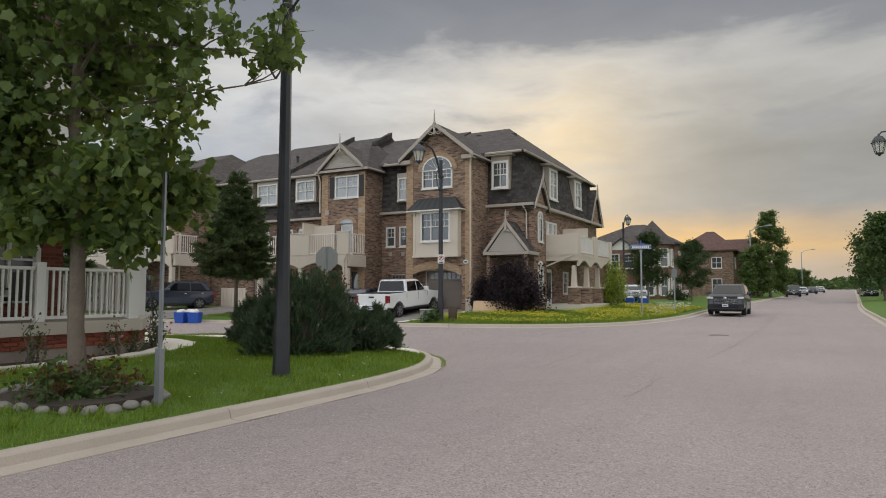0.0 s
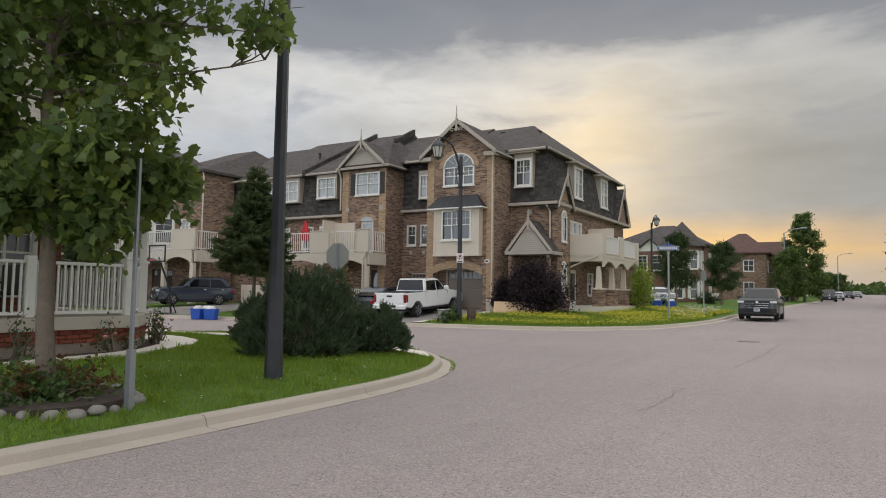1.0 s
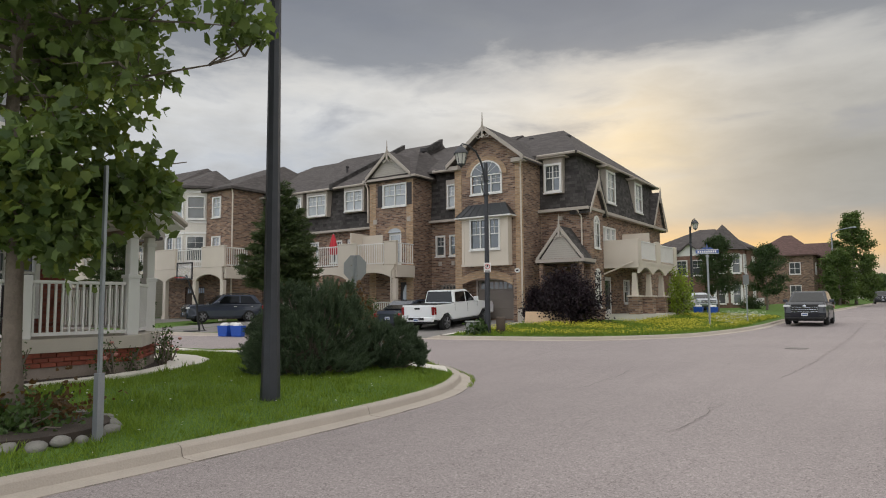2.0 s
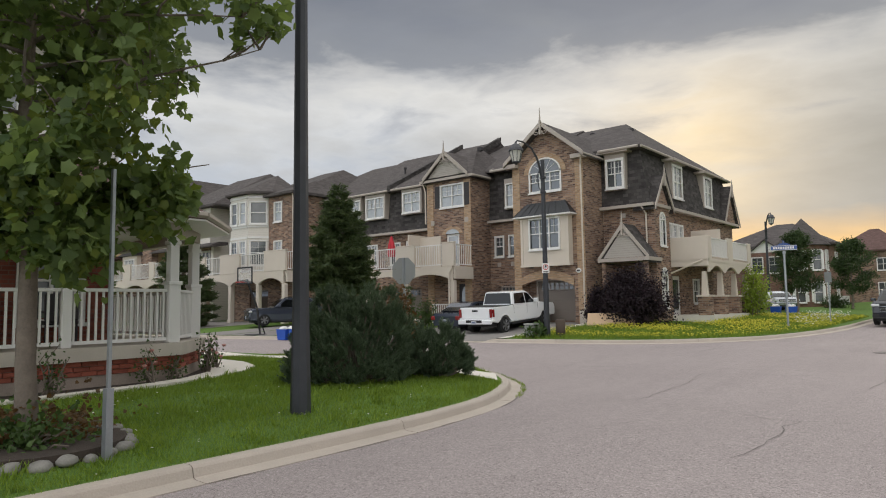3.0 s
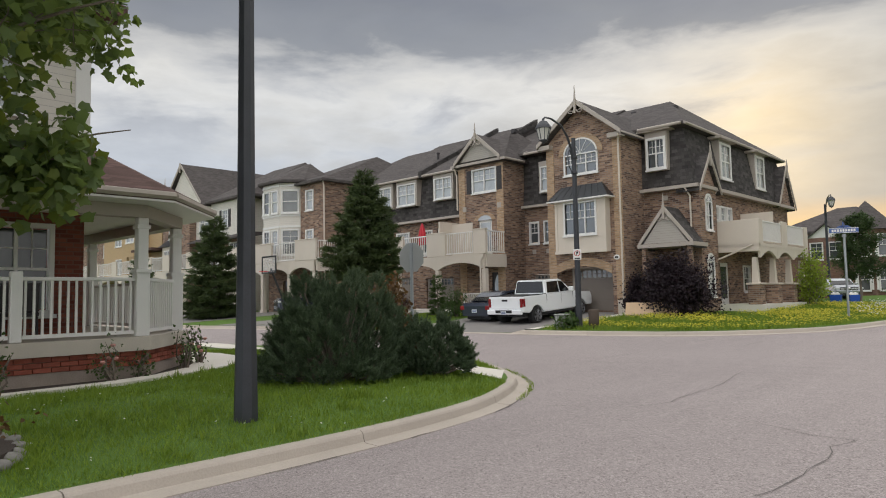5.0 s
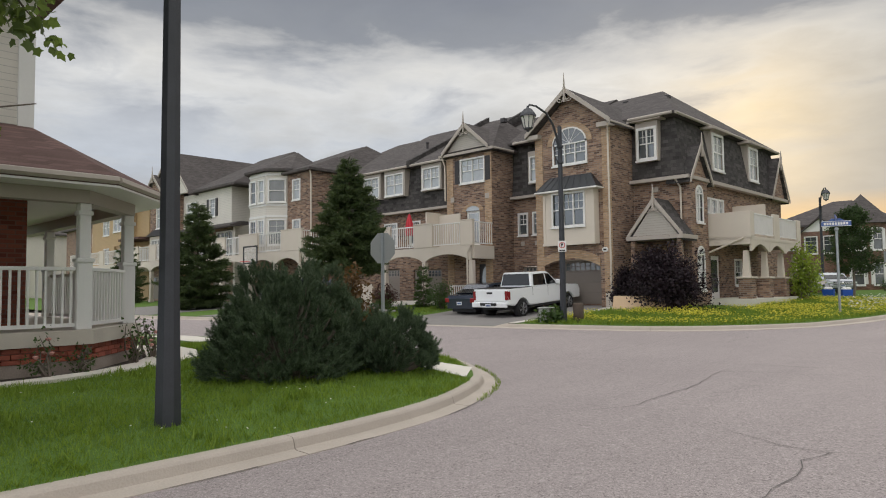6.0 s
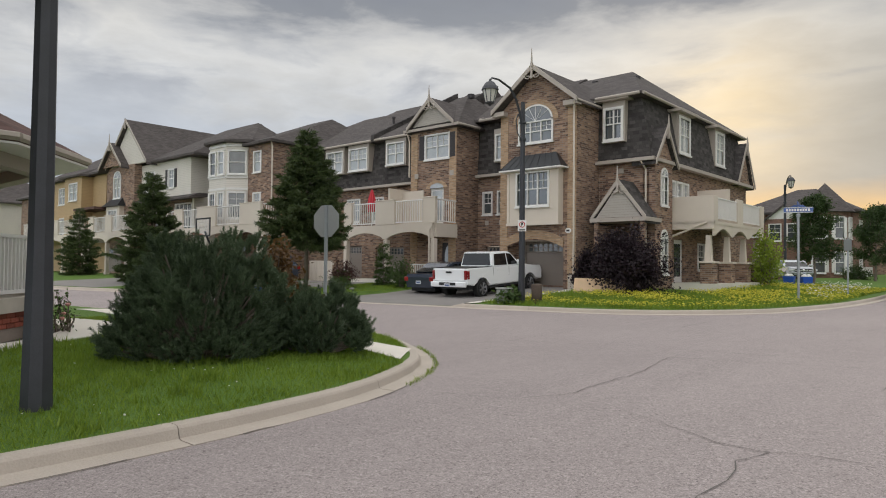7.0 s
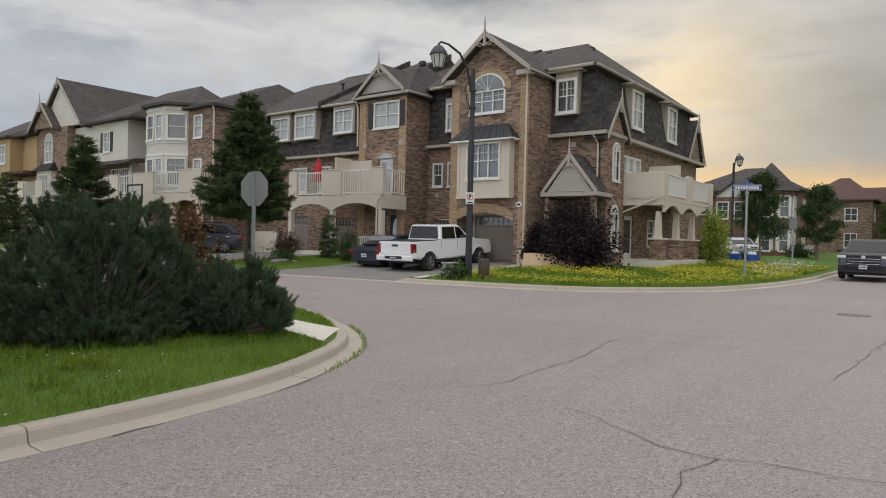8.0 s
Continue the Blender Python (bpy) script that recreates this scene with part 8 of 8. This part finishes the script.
def pickup():
    T = thing("pickup_truck", "white four-door pickup truck parked on the driveway", "truck")
    r, hw = 0.40, 0.98
    fx, rx = 1.85, -1.83
    low = [(2.88, 0.55), (2.92, 0.95), (2.80, 1.18), (1.35, 1.26), (1.30, 1.28), (-0.95, 1.28), (-0.98, 1.28), (-2.82, 1.30), (-2.86, 0.62)]
    under_ = [(rx - r - 0.12, 0.55)] + arc(rx, r, r + 0.12, 160, 20) + [(rx + r + 0.12, 0.50), (fx - r - 0.12, 0.50)] + arc(fx, r, r + 0.12, 160, 20) + [(fx + r + 0.14, 0.55)]
    part("body", shell(low + under_, hw, 0.9, 0.05, 0.045), WHITEPAINT, T, "white painted body")
    # flat dark panel standing in for the shaded hollow of the bed
    bm = bm_new()
    box(bm, -2.75, -1.06, -0.78, 0.78, 1.285, 1.302)
    part("bed_shade_panel", bm, PLASTIC, T)
    bm = bm_new()
    for y in (-0.92, 0.86):
        box(bm, -2.80, -1.0, y, y + 0.06, 1.30, 1.33)
    part("bed_rail", bm, PLASTIC, T)
    cab = [(1.32, 1.262), (0.55, 1.86), (0.35, 1.93), (-0.75, 1.94), (-0.90, 1.90), (-1.02, 1.262)]
    part("cab", shell(cab, 0.90, 1.26, 0.22, 0.05), WHITEPAINT, T)
    side_glass(T, [(1.02, 1.33), (0.50, 1.80), (0.20, 1.84), (0.20, 1.32)], 0.90, 1.26, 0.22)
    side_glass(T, [(0.12, 1.32), (0.12, 1.84), (-0.72, 1.83), (-0.84, 1.34)], 0.90, 1.26, 0.22)
    cross_quad(T, "rear_window", [(-1.02, -0.79, 1.35), (-0.925, -0.70, 1.87), (-0.925, 0.70, 1.87), (-1.02, 0.79, 1.35)], CARGLASS, -0.02)
    cross_quad(T, "windscreen", [(1.24, -0.78, 1.34), (0.62, -0.68, 1.84), (0.62, 0.68, 1.84), (1.24, 0.78, 1.34)], CARGLASS, 0.02)
    bm = bm_new()
    box(bm, -2.885, -2.86, -0.80, 0.80, 0.78, 1.27, 0.01)
    tg = part("tailgate", bm, WHITEPAINT, T)
    bm = bm_new()
    box(bm, -2.91, -2.887, -0.16, 0.16, 1.10, 1.18, 0.01)
    part("tailgate_handle", bm, PLASTIC, tg)
    for y in (-0.93, 0.82):
        bm = bm_new()
        box(bm, -2.90, -2.78, y, y + 0.11, 0.83, 1.22, 0.015)
        part("tail_lamp", bm, REDLAMP, T)
        bm = bm_new()
        ys = -0.985 if y < 0 else 0.955
        box(bm, -2.84, -2.70, ys, ys + 0.03, 0.85, 1.20, 0.01)
        part("tail_lamp", bm, REDLAMP, T)
    bm = bm_new()
    box(bm, -3.02, -2.87, -0.95, 0.95, 0.52, 0.74, 0.03)
    bp = part("rear_bumper", bm, WHITEPAINT, T)
    bm = bm_new()
    box(bm, -3.035, -3.022, -0.45, 0.45, 0.60, 0.72)
    part("bumper_step", bm, PLASTIC, bp)
    plate(T, -3.03, 0.53, -1)
    for y in (-1.16, 0.92):
        bm = bm_new()
        box(bm, 0.85, 1.01, y, y + 0.24, 1.30, 1.52, 0.03)
        part("mirror", bm, WHITEPAINT, T)
    for y in (-0.99, 0.965):
        for x in (0.25, -0.72):
            bm = bm_new()
            box(bm, x, x + 0.2, y, y + 0.025, 1.12, 1.16, 0.008)
            part("door_handle", bm, WHITEPAINT, T)
        bm = bm_new()
        box(bm, -1.3, 1.3, y, y + 0.025, 0.40, 0.49)
        part("running_board", bm, PLASTIC, T)
        for x in (-1.03, 0.16, 1.16):
            bm = bm_new()
            box(bm, x, x + 0.012, y * 0.984, y * 0.984 + 0.015, 0.56, 1.27)
            part("door_gap", bm, PLASTIC, T)
    bm = bm_new()
    box(bm, 2.90, 2.96, -0.7, 0.7, 0.72, 1.1, 0.02)
    part("grille", bm, CHROME, T)
    for y in (-0.9, 0.72):
        bm = bm_new()
        box(bm, 2.80, 2.93, y, y + 0.18, 0.78, 1.1, 0.02)
        part("headlight", bm, HEADLAMP, T)
    bm = bm_new()
    box(bm, -2.5, 2.6, -0.75, 0.75, 0.38, 0.56)
    part("chassis", bm, PLASTIC, T)
    for x in (fx, rx):
        for y in (-0.84, 0.84):
            wheel(T, x, y, r, 0.27)
    return T


def wagon(name, label, paint, ln, hw, hood, belt, roof, r, fx, rx, windscreen, rear, sedan=False, tail=True):
    """A car by its outline: windscreen and rear are (x at belt, x at roof)."""
    T = thing(name, label, "car")
    f, b = ln / 2, -ln / 2
    bot = 0.30
    if sedan:
        low = [(f - 0.04, bot), (f, 0.55), (f - 0.10, hood - 0.1), (f - 0.35, hood), (windscreen[0], belt), (rear[0], belt + 0.04), (b + 0.1, belt + 0.02), (b, belt - 0.12), (b + 0.03, bot + 0.08)]
    else:
        low = [(f - 0.05, bot), (f, 0.6), (f - 0.06, hood - 0.12), (f - 0.22, hood), (windscreen[0], belt), (rear[0], belt + 0.03), (b + 0.02, belt - 0.08), (b, 0.65), (b + 0.06, bot + 0.06)]
    und = [(rx - r - 0.07, bot + 0.02)] + arc(rx, r, r + 0.07, 170, 10) + [(rx + r + 0.07, bot - 0.03), (fx - r - 0.07, bot - 0.03)] + arc(fx, r, r + 0.07, 170, 10) + [(fx + r + 0.07, bot)]
    part("body", shell(low + und, hw, belt - 0.25, 0.12, 0.085, 0.94), paint, T)
    tp = 0.30
    gh = [(windscreen[0] + 0.02, belt - 0.01), (windscreen[1], roof - 0.03), (windscreen[1] - 0.3, roof), (rear[1] + 0.25, roof - 0.01), (rear[1], roof - 0.05), (rear[0], belt + 0.01)]
    hh = hw * 0.93
    part("cabin", shell(gh, hh, belt, tp, 0.05), paint, T)
    mid = (windscreen[1] + rear[1]) / 2 - 0.05
    z1, z0 = roof - 0.10, belt + 0.05
    side_glass(T, [(windscreen[0] - 0.30, z0), (windscreen[1] - 0.12, z1), (mid + 0.05, z1 + 0.01), (mid + 0.05, z0)], hh, belt, tp)
    side_glass(T, [(mid - 0.03, z0), (mid - 0.03, z1 + 0.01), (rear[1] + 0.30, z1), (rear[0] + 0.30, z0 + 0.02)], hh, belt, tp)
    wr, wb = hh * (1 - tp * (roof - belt)) - 0.10, hh - 0.10
    dx = (windscreen[0] - windscreen[1])
    cross_quad(T, "windscreen", [(windscreen[0] - 0.03, -wb, belt + 0.06), (windscreen[1] + 0.09, -wr, roof - 0.10), (windscreen[1] + 0.09, wr, roof - 0.10), (windscreen[0] - 0.03, wb, belt + 0.06)], CARGLASS, 0.03)
    cross_quad(T, "rear_window", [(rear[0] + 0.02, -wb, belt + 0.1), (rear[1] - 0.03, -wr, roof - 0.12), (rear[1] - 0.03, wr, roof - 0.12), (rear[0] + 0.02, wb, belt + 0.1)], CARGLASS, -0.03)
    # nose
    bm = bm_new()
    box(bm, f - 0.03, f + 0.012, -hw * 0.62, hw * 0.62, 0.62, hood - 0.14, 0.01)
    gr = part("grille", bm, PLASTIC, T)
    for k in range(3):
        bm = bm_new()
        z = 0.66 + k * (hood - 0.84) / 3
        box(bm, f + 0.013, f + 0.028, -hw * 0.60, hw * 0.60, z, z + 0.016)
        part("chrome_bar", bm, CHROME, gr)
    bm = bm_new()
    lathe(bm, [(0.005, -0.01), (0.075, -0.01), (0.075, 0.01), (0.005, 0.012)], 14)
    xform(bm, Matrix.Translation((f + 0.03, 0, hood - 0.22)) @ Euler((0, radians(90), 0)).to_matrix().to_4x4())
    part("badge", bm, CHROME, gr)
    for s in (-1, 1):
        bm = bm_new()
        box(bm, f - 0.20, f - 0.005, s * hw * 0.63, s * hw * 0.97, hood - 0.27, hood - 0.16, 0.02)
        part("headlight", bm, HEADLAMP, T)
        bm = bm_new()
        box(bm, f - 0.06, f + 0.0, s * hw * 0.66, s * hw * 0.92, 0.40, 0.52, 0.015)
        part("fog_lamp", bm, PLASTIC, T)
        bm = bm_new()
        a, c = sorted((s * hw * 0.72, s * hw * 0.99))
        box(bm, b - 0.015, b + 0.16, a, c, belt - 0.30, belt - 0.10, 0.02)
        part("tail_lamp", bm, REDLAMP, T)
        bm = bm_new()
        a, c = sorted((s * (hw - 0.02), s * (hw + 0.20)))
        box(bm, windscreen[0] - 0.42, windscreen[0] - 0.26, a, c, belt + 0.02, belt + 0.18, 0.03)
        part("mirror", bm, paint, T)
        for x in (mid + 0.22, mid - 0.78):
            bm = bm_new()
            a, c = sorted((s * hw * 0.985, s * (hw + 0.012)))
            box(bm, x, x + 0.18, a, c, belt - 0.16, belt - 0.125, 0.006)
            part("door_handle", bm, CHROME, T)
    bm = bm_new()
    box(bm, f - 0.04, f + 0.02, -hw * 0.9, hw * 0.9, 0.32, 0.40, 0.01)
    part("lower_bumper", bm, PLASTIC, T)
    plate(T, f + 0.03, 0.46, 1)
    plate(T, b - 0.012, belt - 0.42, -1)
    bm = bm_new()
    box(bm, b + 0.3, f - 0.3, -hw * 0.8, hw * 0.8, 0.2, 0.36)
    part("chassis", bm, PLASTIC, T)
    if not sedan:
        for s in (-1, 1):
            bm = bm_new()
            y = s * (hh * (1 - tp * (roof - belt)) - 0.06)
            tube(bm, [(windscreen[1] - 0.3, y, roof + 0.01), (windscreen[1] - 0.5, y, roof + 0.06), (rear[1] + 0.5, y, roof + 0.06), (rear[1] + 0.3, y, roof + 0.0)], 0.022, 6)
            part("roof_rail", bm, PLASTIC, T)
    for x in (fx, rx):
        for y in (-hw + 0.12, hw - 0.12):
            wheel(T, x, y, r, 0.23)
    return T


tk = pickup()
tk.matrix_basis = pose(-1.6, -1.05, 0.27, 0, -3.4, 91)
sd = wagon("sedan", "dark blue-grey sedan parked beside the pickup", GREYPAINT, 4.7, 0.9, 0.98, 0.97, 1.46, 0.33, 1.4, -1.35, (0.95, 0.25), (-1.75, -1.0), True)
sd.matrix_basis = pose(-3.85, -1.1, 0.27, 0, -3.4, 91)
suv = wagon("suv", "dark navy SUV parked facing along the road", NAVYPAINT, 5.0, 0.99, 1.17, 1.14, 1.77, 0.39, 1.5, -1.45, (1.0, 0.30), (-2.30, -1.95))
suv.matrix_basis = pose(13.6, 10.9, float(rise(10.9)) + 0.01, 0, -0.8, -90)
s2 = wagon("suv", "dark grey SUV parked on a driveway by the balconies", GREYPAINT, 4.6, 0.92, 1.08, 1.08, 1.66, 0.36, 1.4, -1.35, (0.85, 0.2), (-2.1, -1.75))
s2.matrix_basis = pose(-16.6, -3.6, nz(-16.6, -3.6) + 0.02, 0, 0, 246)
cr = wagon("car", "silver car parked beyond the corner house", Mat("silver_car_paint", (0.42, 0.44, 0.46), rough=0.25, metal=0.5, vary=0.04, bump=0, coat=0.8).m, 4.5, 0.88, 0.95, 0.95, 1.45, 0.32, 1.35, -1.3, (0.9, 0.2), (-1.7, -1.0), True)
cr.matrix_basis = pose(4.5, 25.5, nz(4.5, 25.5) + 0.02, 0, 0, -60)
for k, (x, y, src, paint) in enumerate(((15.6, 82, suv, ""), (16.6, 98, cr, ""), (18.2, 122, sd, ""), (20.0, 150, cr, ""), (25.0, 78, sd, ""), (26.5, 110, suv, ""))):
    c = copy_thing(src, pose(x, y, float(rise(y)) + 0.02, 0, 0, -87))
    tagged(c, "dark car parked far along the road" if src is not cr else "silver car parked far along the road", "car", "cars far along the road")


# ---- houses and trees along the road beyond ----
def far_house(label, x0, x1, y, depth, z0, eave, ridge, wall, trim=TRIM, turret=False, roof=None, wins=(), side_wins=()):
    dz = float(rise(y)) if x0 > -15 else 0.0
    z0, eave, ridge = z0 + dz * 0.6, eave + dz * 0.6, ridge + dz * 0.6
    wins = [(a, b, c + dz * 0.6, d + dz * 0.6) for a, b, c, d in wins]
    side_wins = [(a, b, c + dz * 0.6, d + dz * 0.6) for a, b, c, d in side_wins]
    H = thing("detached_house", label, "house", ((x0 + x1) / 2, y + depth / 2, z0), "houses along the road")
    m = wf(0, y, 0)
    bm = bm_new()
    wall_panel(bm, m, x0, x1, z0 - 0.2, eave, 0.3, list(wins))
    wall_panel(bm, wf(x1, 0, 0, 90), y + 0.302, y + depth, z0 - 0.2, eave, 0.3, list(side_wins))
    wall_panel(bm, wf(x0, 0, 0, -90), -y - depth, -y - 0.302, z0 - 0.2, eave, 0.3)
    part("wall", bm, wall, H)
    for w in wins:
        window(H, m, w[0] + 0.05, w[1] - 0.05, w[2] + 0.05, w[3] - 0.05, 2, 2, GLASS, bars=False)
    for w in side_wins:
        window(H, wf(x1, 0, 0, 90), w[0] + 0.05, w[1] - 0.05, w[2] + 0.05, w[3] - 0.05, 2, 2, GLASS, bars=False)
    bm = bm_new()
    hip_roof(bm, x0 - 0.5, x1 + 0.5, y - 0.5, y + depth + 0.5, eave + 0.18, ridge, min((x1 - x0) / 2, 4.5), min((x1 - x0) / 2, 4.5), 0.18)
    part("roof", bm, roof or ROOF, H)
    return H


R1 = far_house("two-storey house of red brick with white trim and brown roof", -4, 5.6, 40, 11, 0.65, 6.2, 8.9, DUSKBRICK,
               wins=((-3.0, -1.6, 4.2, 5.6), (0.0, 1.4, 4.2, 5.6), (2.3, 3.4, 4.2, 5.6), (0.2, 1.8, 1.2, 3.0)), side_wins=((42.5, 43.9, 4.2, 5.6), (46, 47.5, 4.2, 5.6), (42.5, 43.9, 1.2, 2.9)))
cx, cy = 3.6, 39.4
bm = bm_new()
prism(bm, [(cx + 2.0 * math.cos(math.pi / 8 + k * math.pi / 4), cy + 2.0 * math.sin(math.pi / 8 + k * math.pi / 4)) for k in range(8)], 0.4, 6.4, "xy")
part("turret_wall", bm, DUSKBRICK, R1)
bm = bm_new()
ring8 = [bm.verts.new((cx + 2.5 * math.cos(math.pi / 8 + k * math.pi / 4), cy + 2.5 * math.sin(math.pi / 8 + k * math.pi / 4), 6.38)) for k in range(8)]
tip = bm.verts.new((cx, cy, 9.0))
for k in range(8):
    bm.faces.new((ring8[k], ring8[(k + 1) % 8], tip))
bm.faces.new(ring8[::-1])
part("turret_roof", bm, ROOF, R1)
for k, a in enumerate((-90, -45, 0)):
    m = Matrix.Translation((cx, cy, 0)) @ pose(0, 0, 0, 0, 0, a + 90) @ Matrix.Translation((0, -1.94, 0))
    for v0 in (1.3, 4.2):
        window(R1, m, -0.38, 0.38, v0, v0 + 1.7, 1, 2, GLASS, proud=0.03)
        for u in (-0.66, 0.48):
            bm = bm_new()
            box(bm, u, u + 0.18, 0.02, 0.085, v0, v0 + 1.7)
            part("shutter", xform(bm, m), WHITE, R1, "white shutter")
bm = bm_new()
gable_roof(bm, 0.5, 1.6, 38.6, 42, 6.0, 7.3, 0.14, 0.2)
part("gable_roof", bm, ROOF, R1)
bm = bm_new()
prism(bm, [(-1.1, 6.0), (2.1, 6.0), (0.5, 7.25)], 38.9, 39.0)
part("gable_wall", bm, WHITE, R1)
bm = bm_new()
box(bm, -1.1, 2.1, 38.9, 40, 0.5, 6.0)
part("bay_wall", bm, DUSKBRICK, R1)
for u in (-0.7, 0.8):
    window(R1, wf(0, 38.82, 0), u, u + 0.9, 4.1, 5.5, 1, 2, GLASS)
baluster_rail(R1, (5.75, 42), (5.75, 48), 0.9, 1.8, gap=0.2)
R2 = far_house("two-storey house of brown brick with dark red-brown roof", 2.4, 9.2, 62, 12, 0.7, 6.5, 9.6, BRICK, roof=ROOFBR,
               wins=((6.6, 7.8, 4.3, 5.7), (6.6, 7.8, 1.3, 2.9)), side_wins=((64, 65.3, 4.3, 5.7), (68, 69.5, 4.3, 5.7)))
bm = bm_new()
wall_panel(bm, wf(0, 67, 0), 9.202, 12.0, 0.7, 6.9, 0.3)
wall_panel(bm, wf(12.0, 0, 0, 90), 67.302, 76, 0.7, 6.9, 0.3)
part("wing_wall", bm, BRICK, R2)
bm = bm_new()
hip_roof(bm, 4.0, 12.5, 66.4, 76.5, 7.0, 9.1, 0.0, 1.2, 0.18)
part("wing_roof", bm, ROOFBR, R2)
for k, (x, y, w, mat, rf) in enumerate(((10.5, 88, 8, BRICK, ROOF), (10, 108, 9, BEIGE, ROOFBR), (11.5, 130, 9, BEIGE, ROOF), (12.5, 152, 9, BUFF, ROOFBR), (13.5, 174, 9, BEIGE, ROOFBR), (15, 198, 10, BUFF, ROOF), (17, 225, 10, BEIGE, ROOFBR))):
    far_house("two-storey house far along the road", x - w, x, y, 11, 0.7, 6.2, 8.6, mat, roof=rf, wins=((x - 2.6, x - 1.2, 4.1, 5.5), (x - w + 1.2, x - w + 2.8, 4.1, 5.5), (x - 2.6, x - 1.2, 1.2, 2.8)), side_wins=((y + 2, y + 3.6, 4.1, 5.5), (y + 6, y + 7.6, 4.1, 5.5)))
for k, (x, y, w, mat, rf) in enumerate(((42, 100, 9, BRICK, ROOF), (44, 130, 9, BEIGE, ROOFBR), (47, 165, 10, BUFF, ROOF), (52, 210, 10, BEIGE, ROOF))):
    far_house("two-storey house far along the road", x - w, x, y, 11, 0.5, 6.2, 8.6, mat, roof=rf, wins=((x - 2.6, x - 1.2, 4.1, 5.5), (x - w + 1.2, x - w + 2.8, 4.1, 5.5)))
# street trees
broadleaf("street_tree", "young dark green street tree on the verge", (7.1, 19.8, nz(7.1, 19.8)), 5.4, 1.35, 1.4, "leaf", 0.10, 14000, 91, SHADEGREEN, 0.07, group="street trees")
broadleaf("street_tree", "young dark green street tree with rounded crown", (8.5, 31.5, nz(8.5, 31.5)), 5.4, 1.5, 1.5, "leaf", 0.11, 14000, 92, SHADEGREEN, 0.08, group="street trees")
broadleaf("street_tree", "tall light green poplar beside the road", (13.2, 66, nz(13.0, 66)), 11.6, 2.5, 1.0, "leaf", 0.22, 16000, 93, FARLEAF, 0.16, shape=0.9, group="street trees")
broadleaf("street_tree", "light green leafy tree beside the road", (11.9, 60, nz(11.9, 60)), 6.4, 1.9, 0.6, "leaf", 0.22, 11000, 94, FARLEAF, 0.14, group="street trees")
for k, (x, y, h, r) in enumerate(((13.9, 95, 4.6, 1.6), (14.9, 118, 4.6, 1.7), (16.4, 145, 5, 1.9), (24.2, 46, 8.6, 2.7), (25.3, 58, 9.2, 3.1), (26.4, 74, 9, 3.2), (28.2, 100, 8, 3), (30, 130, 9, 3.4), (33, 170, 9, 3.5), (36, 215, 9, 4))):
    broadleaf("street_tree", "green leafy tree far along the road", (x, y, nz(x, y) if x < 20 else float(rise(y)) + 0.25), h, r, 1.2, "leaf", 0.28, 7000, 100 + k, GREEN if k % 2 else FARLEAF, 0.13, group="street trees")
# lamps with long arms far along the road
def cobra_lamp(x, y, h, side):
    h = h + float(rise(y)) * 0.8
    T = thing("road_lamp", "tall slim road lamp far along the road", "street lamp", (x, y, 0.2), "road lamps")
    bm = bm_new()
    tube(bm, [(x, y, 0.1), (x, y, h)], [0.12, 0.07], 8)
    part("pole", bm, STEEL, T)
    bm = bm_new()
    tube(bm, [(x, y, h - 0.1), (x + side * 0.8, y, h + 0.35), (x + side * 2.2, y, h + 0.55)], 0.05, 6)
    part("arm", bm, STEEL, T)
    bm = bm_new()
    box(bm, x + side * 2.2 - 0.3, x + side * 2.2 + 0.4, y - 0.13, y + 0.13, h + 0.46, h + 0.62, 0.04)
    part("lamp_head", bm, STEEL, T)


cobra_lamp(11.2, 63, 9.0, 1)
cobra_lamp(16.5, 128, 9.0, 1)
# distance: a low line of roofs and woods on the horizon
rngw = np.random.default_rng(77)
n = 12000
a = rngw.uniform(-0.5, 0.62, n)
dist = rngw.uniform(300, 420, n)
pos = np.stack([17 + np.sin(a) * dist, -28 + np.cos(a) * dist, rngw.uniform(0.5, 7.5, n) * (0.75 + 0.25 * np.sin(a * 40))], 1)
ob = scatter_mesh("backdrop_woods", LEAF_V, LEAF_F, places_of(turns(rngw, rngw.normal(0, 1, (n, 3))), rngw.uniform(1.6, 3.4, n), pos), GREEN)
tagged(ob, "low line of dark green woods on the horizon", "woods", kind="stuff")
for k, (x, y, w) in enumerate(((-62, 9, 12), (-80, 6, 14))):
    far_house("row of townhouses at the side street's far end", x - w, x, y - 8, 12, 0.9, 8.8, 12.2, BEIGE if k else BRICK, wins=((x - 3, x - 1.5, 6.6, 8.0), (x - 7, x - 5.5, 6.6, 8.0), (x - 3, x - 1.5, 3.8, 5.2)))
# chairs on the near porch
def porch_chair(at, turn):
    T = thing("porch_chair", "dark woven chair standing on the porch", "chair", (0, 0, 0), "chairs on the porch")
    bm = bm_new()
    box(bm, -0.28, 0.28, -0.28, 0.28, 0.38, 0.46, 0.02)
    part("seat", bm, SHUTTER, T)
    bm = bm_new()
    box(bm, -0.28, 0.28, 0.22, 0.28, 0.46, 0.95, 0.02)
    part("backrest", bm, SHUTTER, T)
    for x in (-0.25, 0.25):
        for y in (-0.25, 0.25):
            bm = bm_new()
            tube(bm, [(x, y, 0), (x, y, 0.38)], 0.02, 6)
            part("leg", bm, SHUTTER, T)
        bm = bm_new()
        box(bm, x - 0.03, x + 0.03, -0.28, 0.22, 0.60, 0.64, 0.01)
        part("armrest", bm, SHUTTER, T)
    T.matrix_basis = pose(*at, 0, 0, turn)
    return T


ch = porch_chair((4.0, -24.1, 0.922), -100)
copy_thing(ch, pose(4.1, -25.6, 0.922, 0, 0, -80))
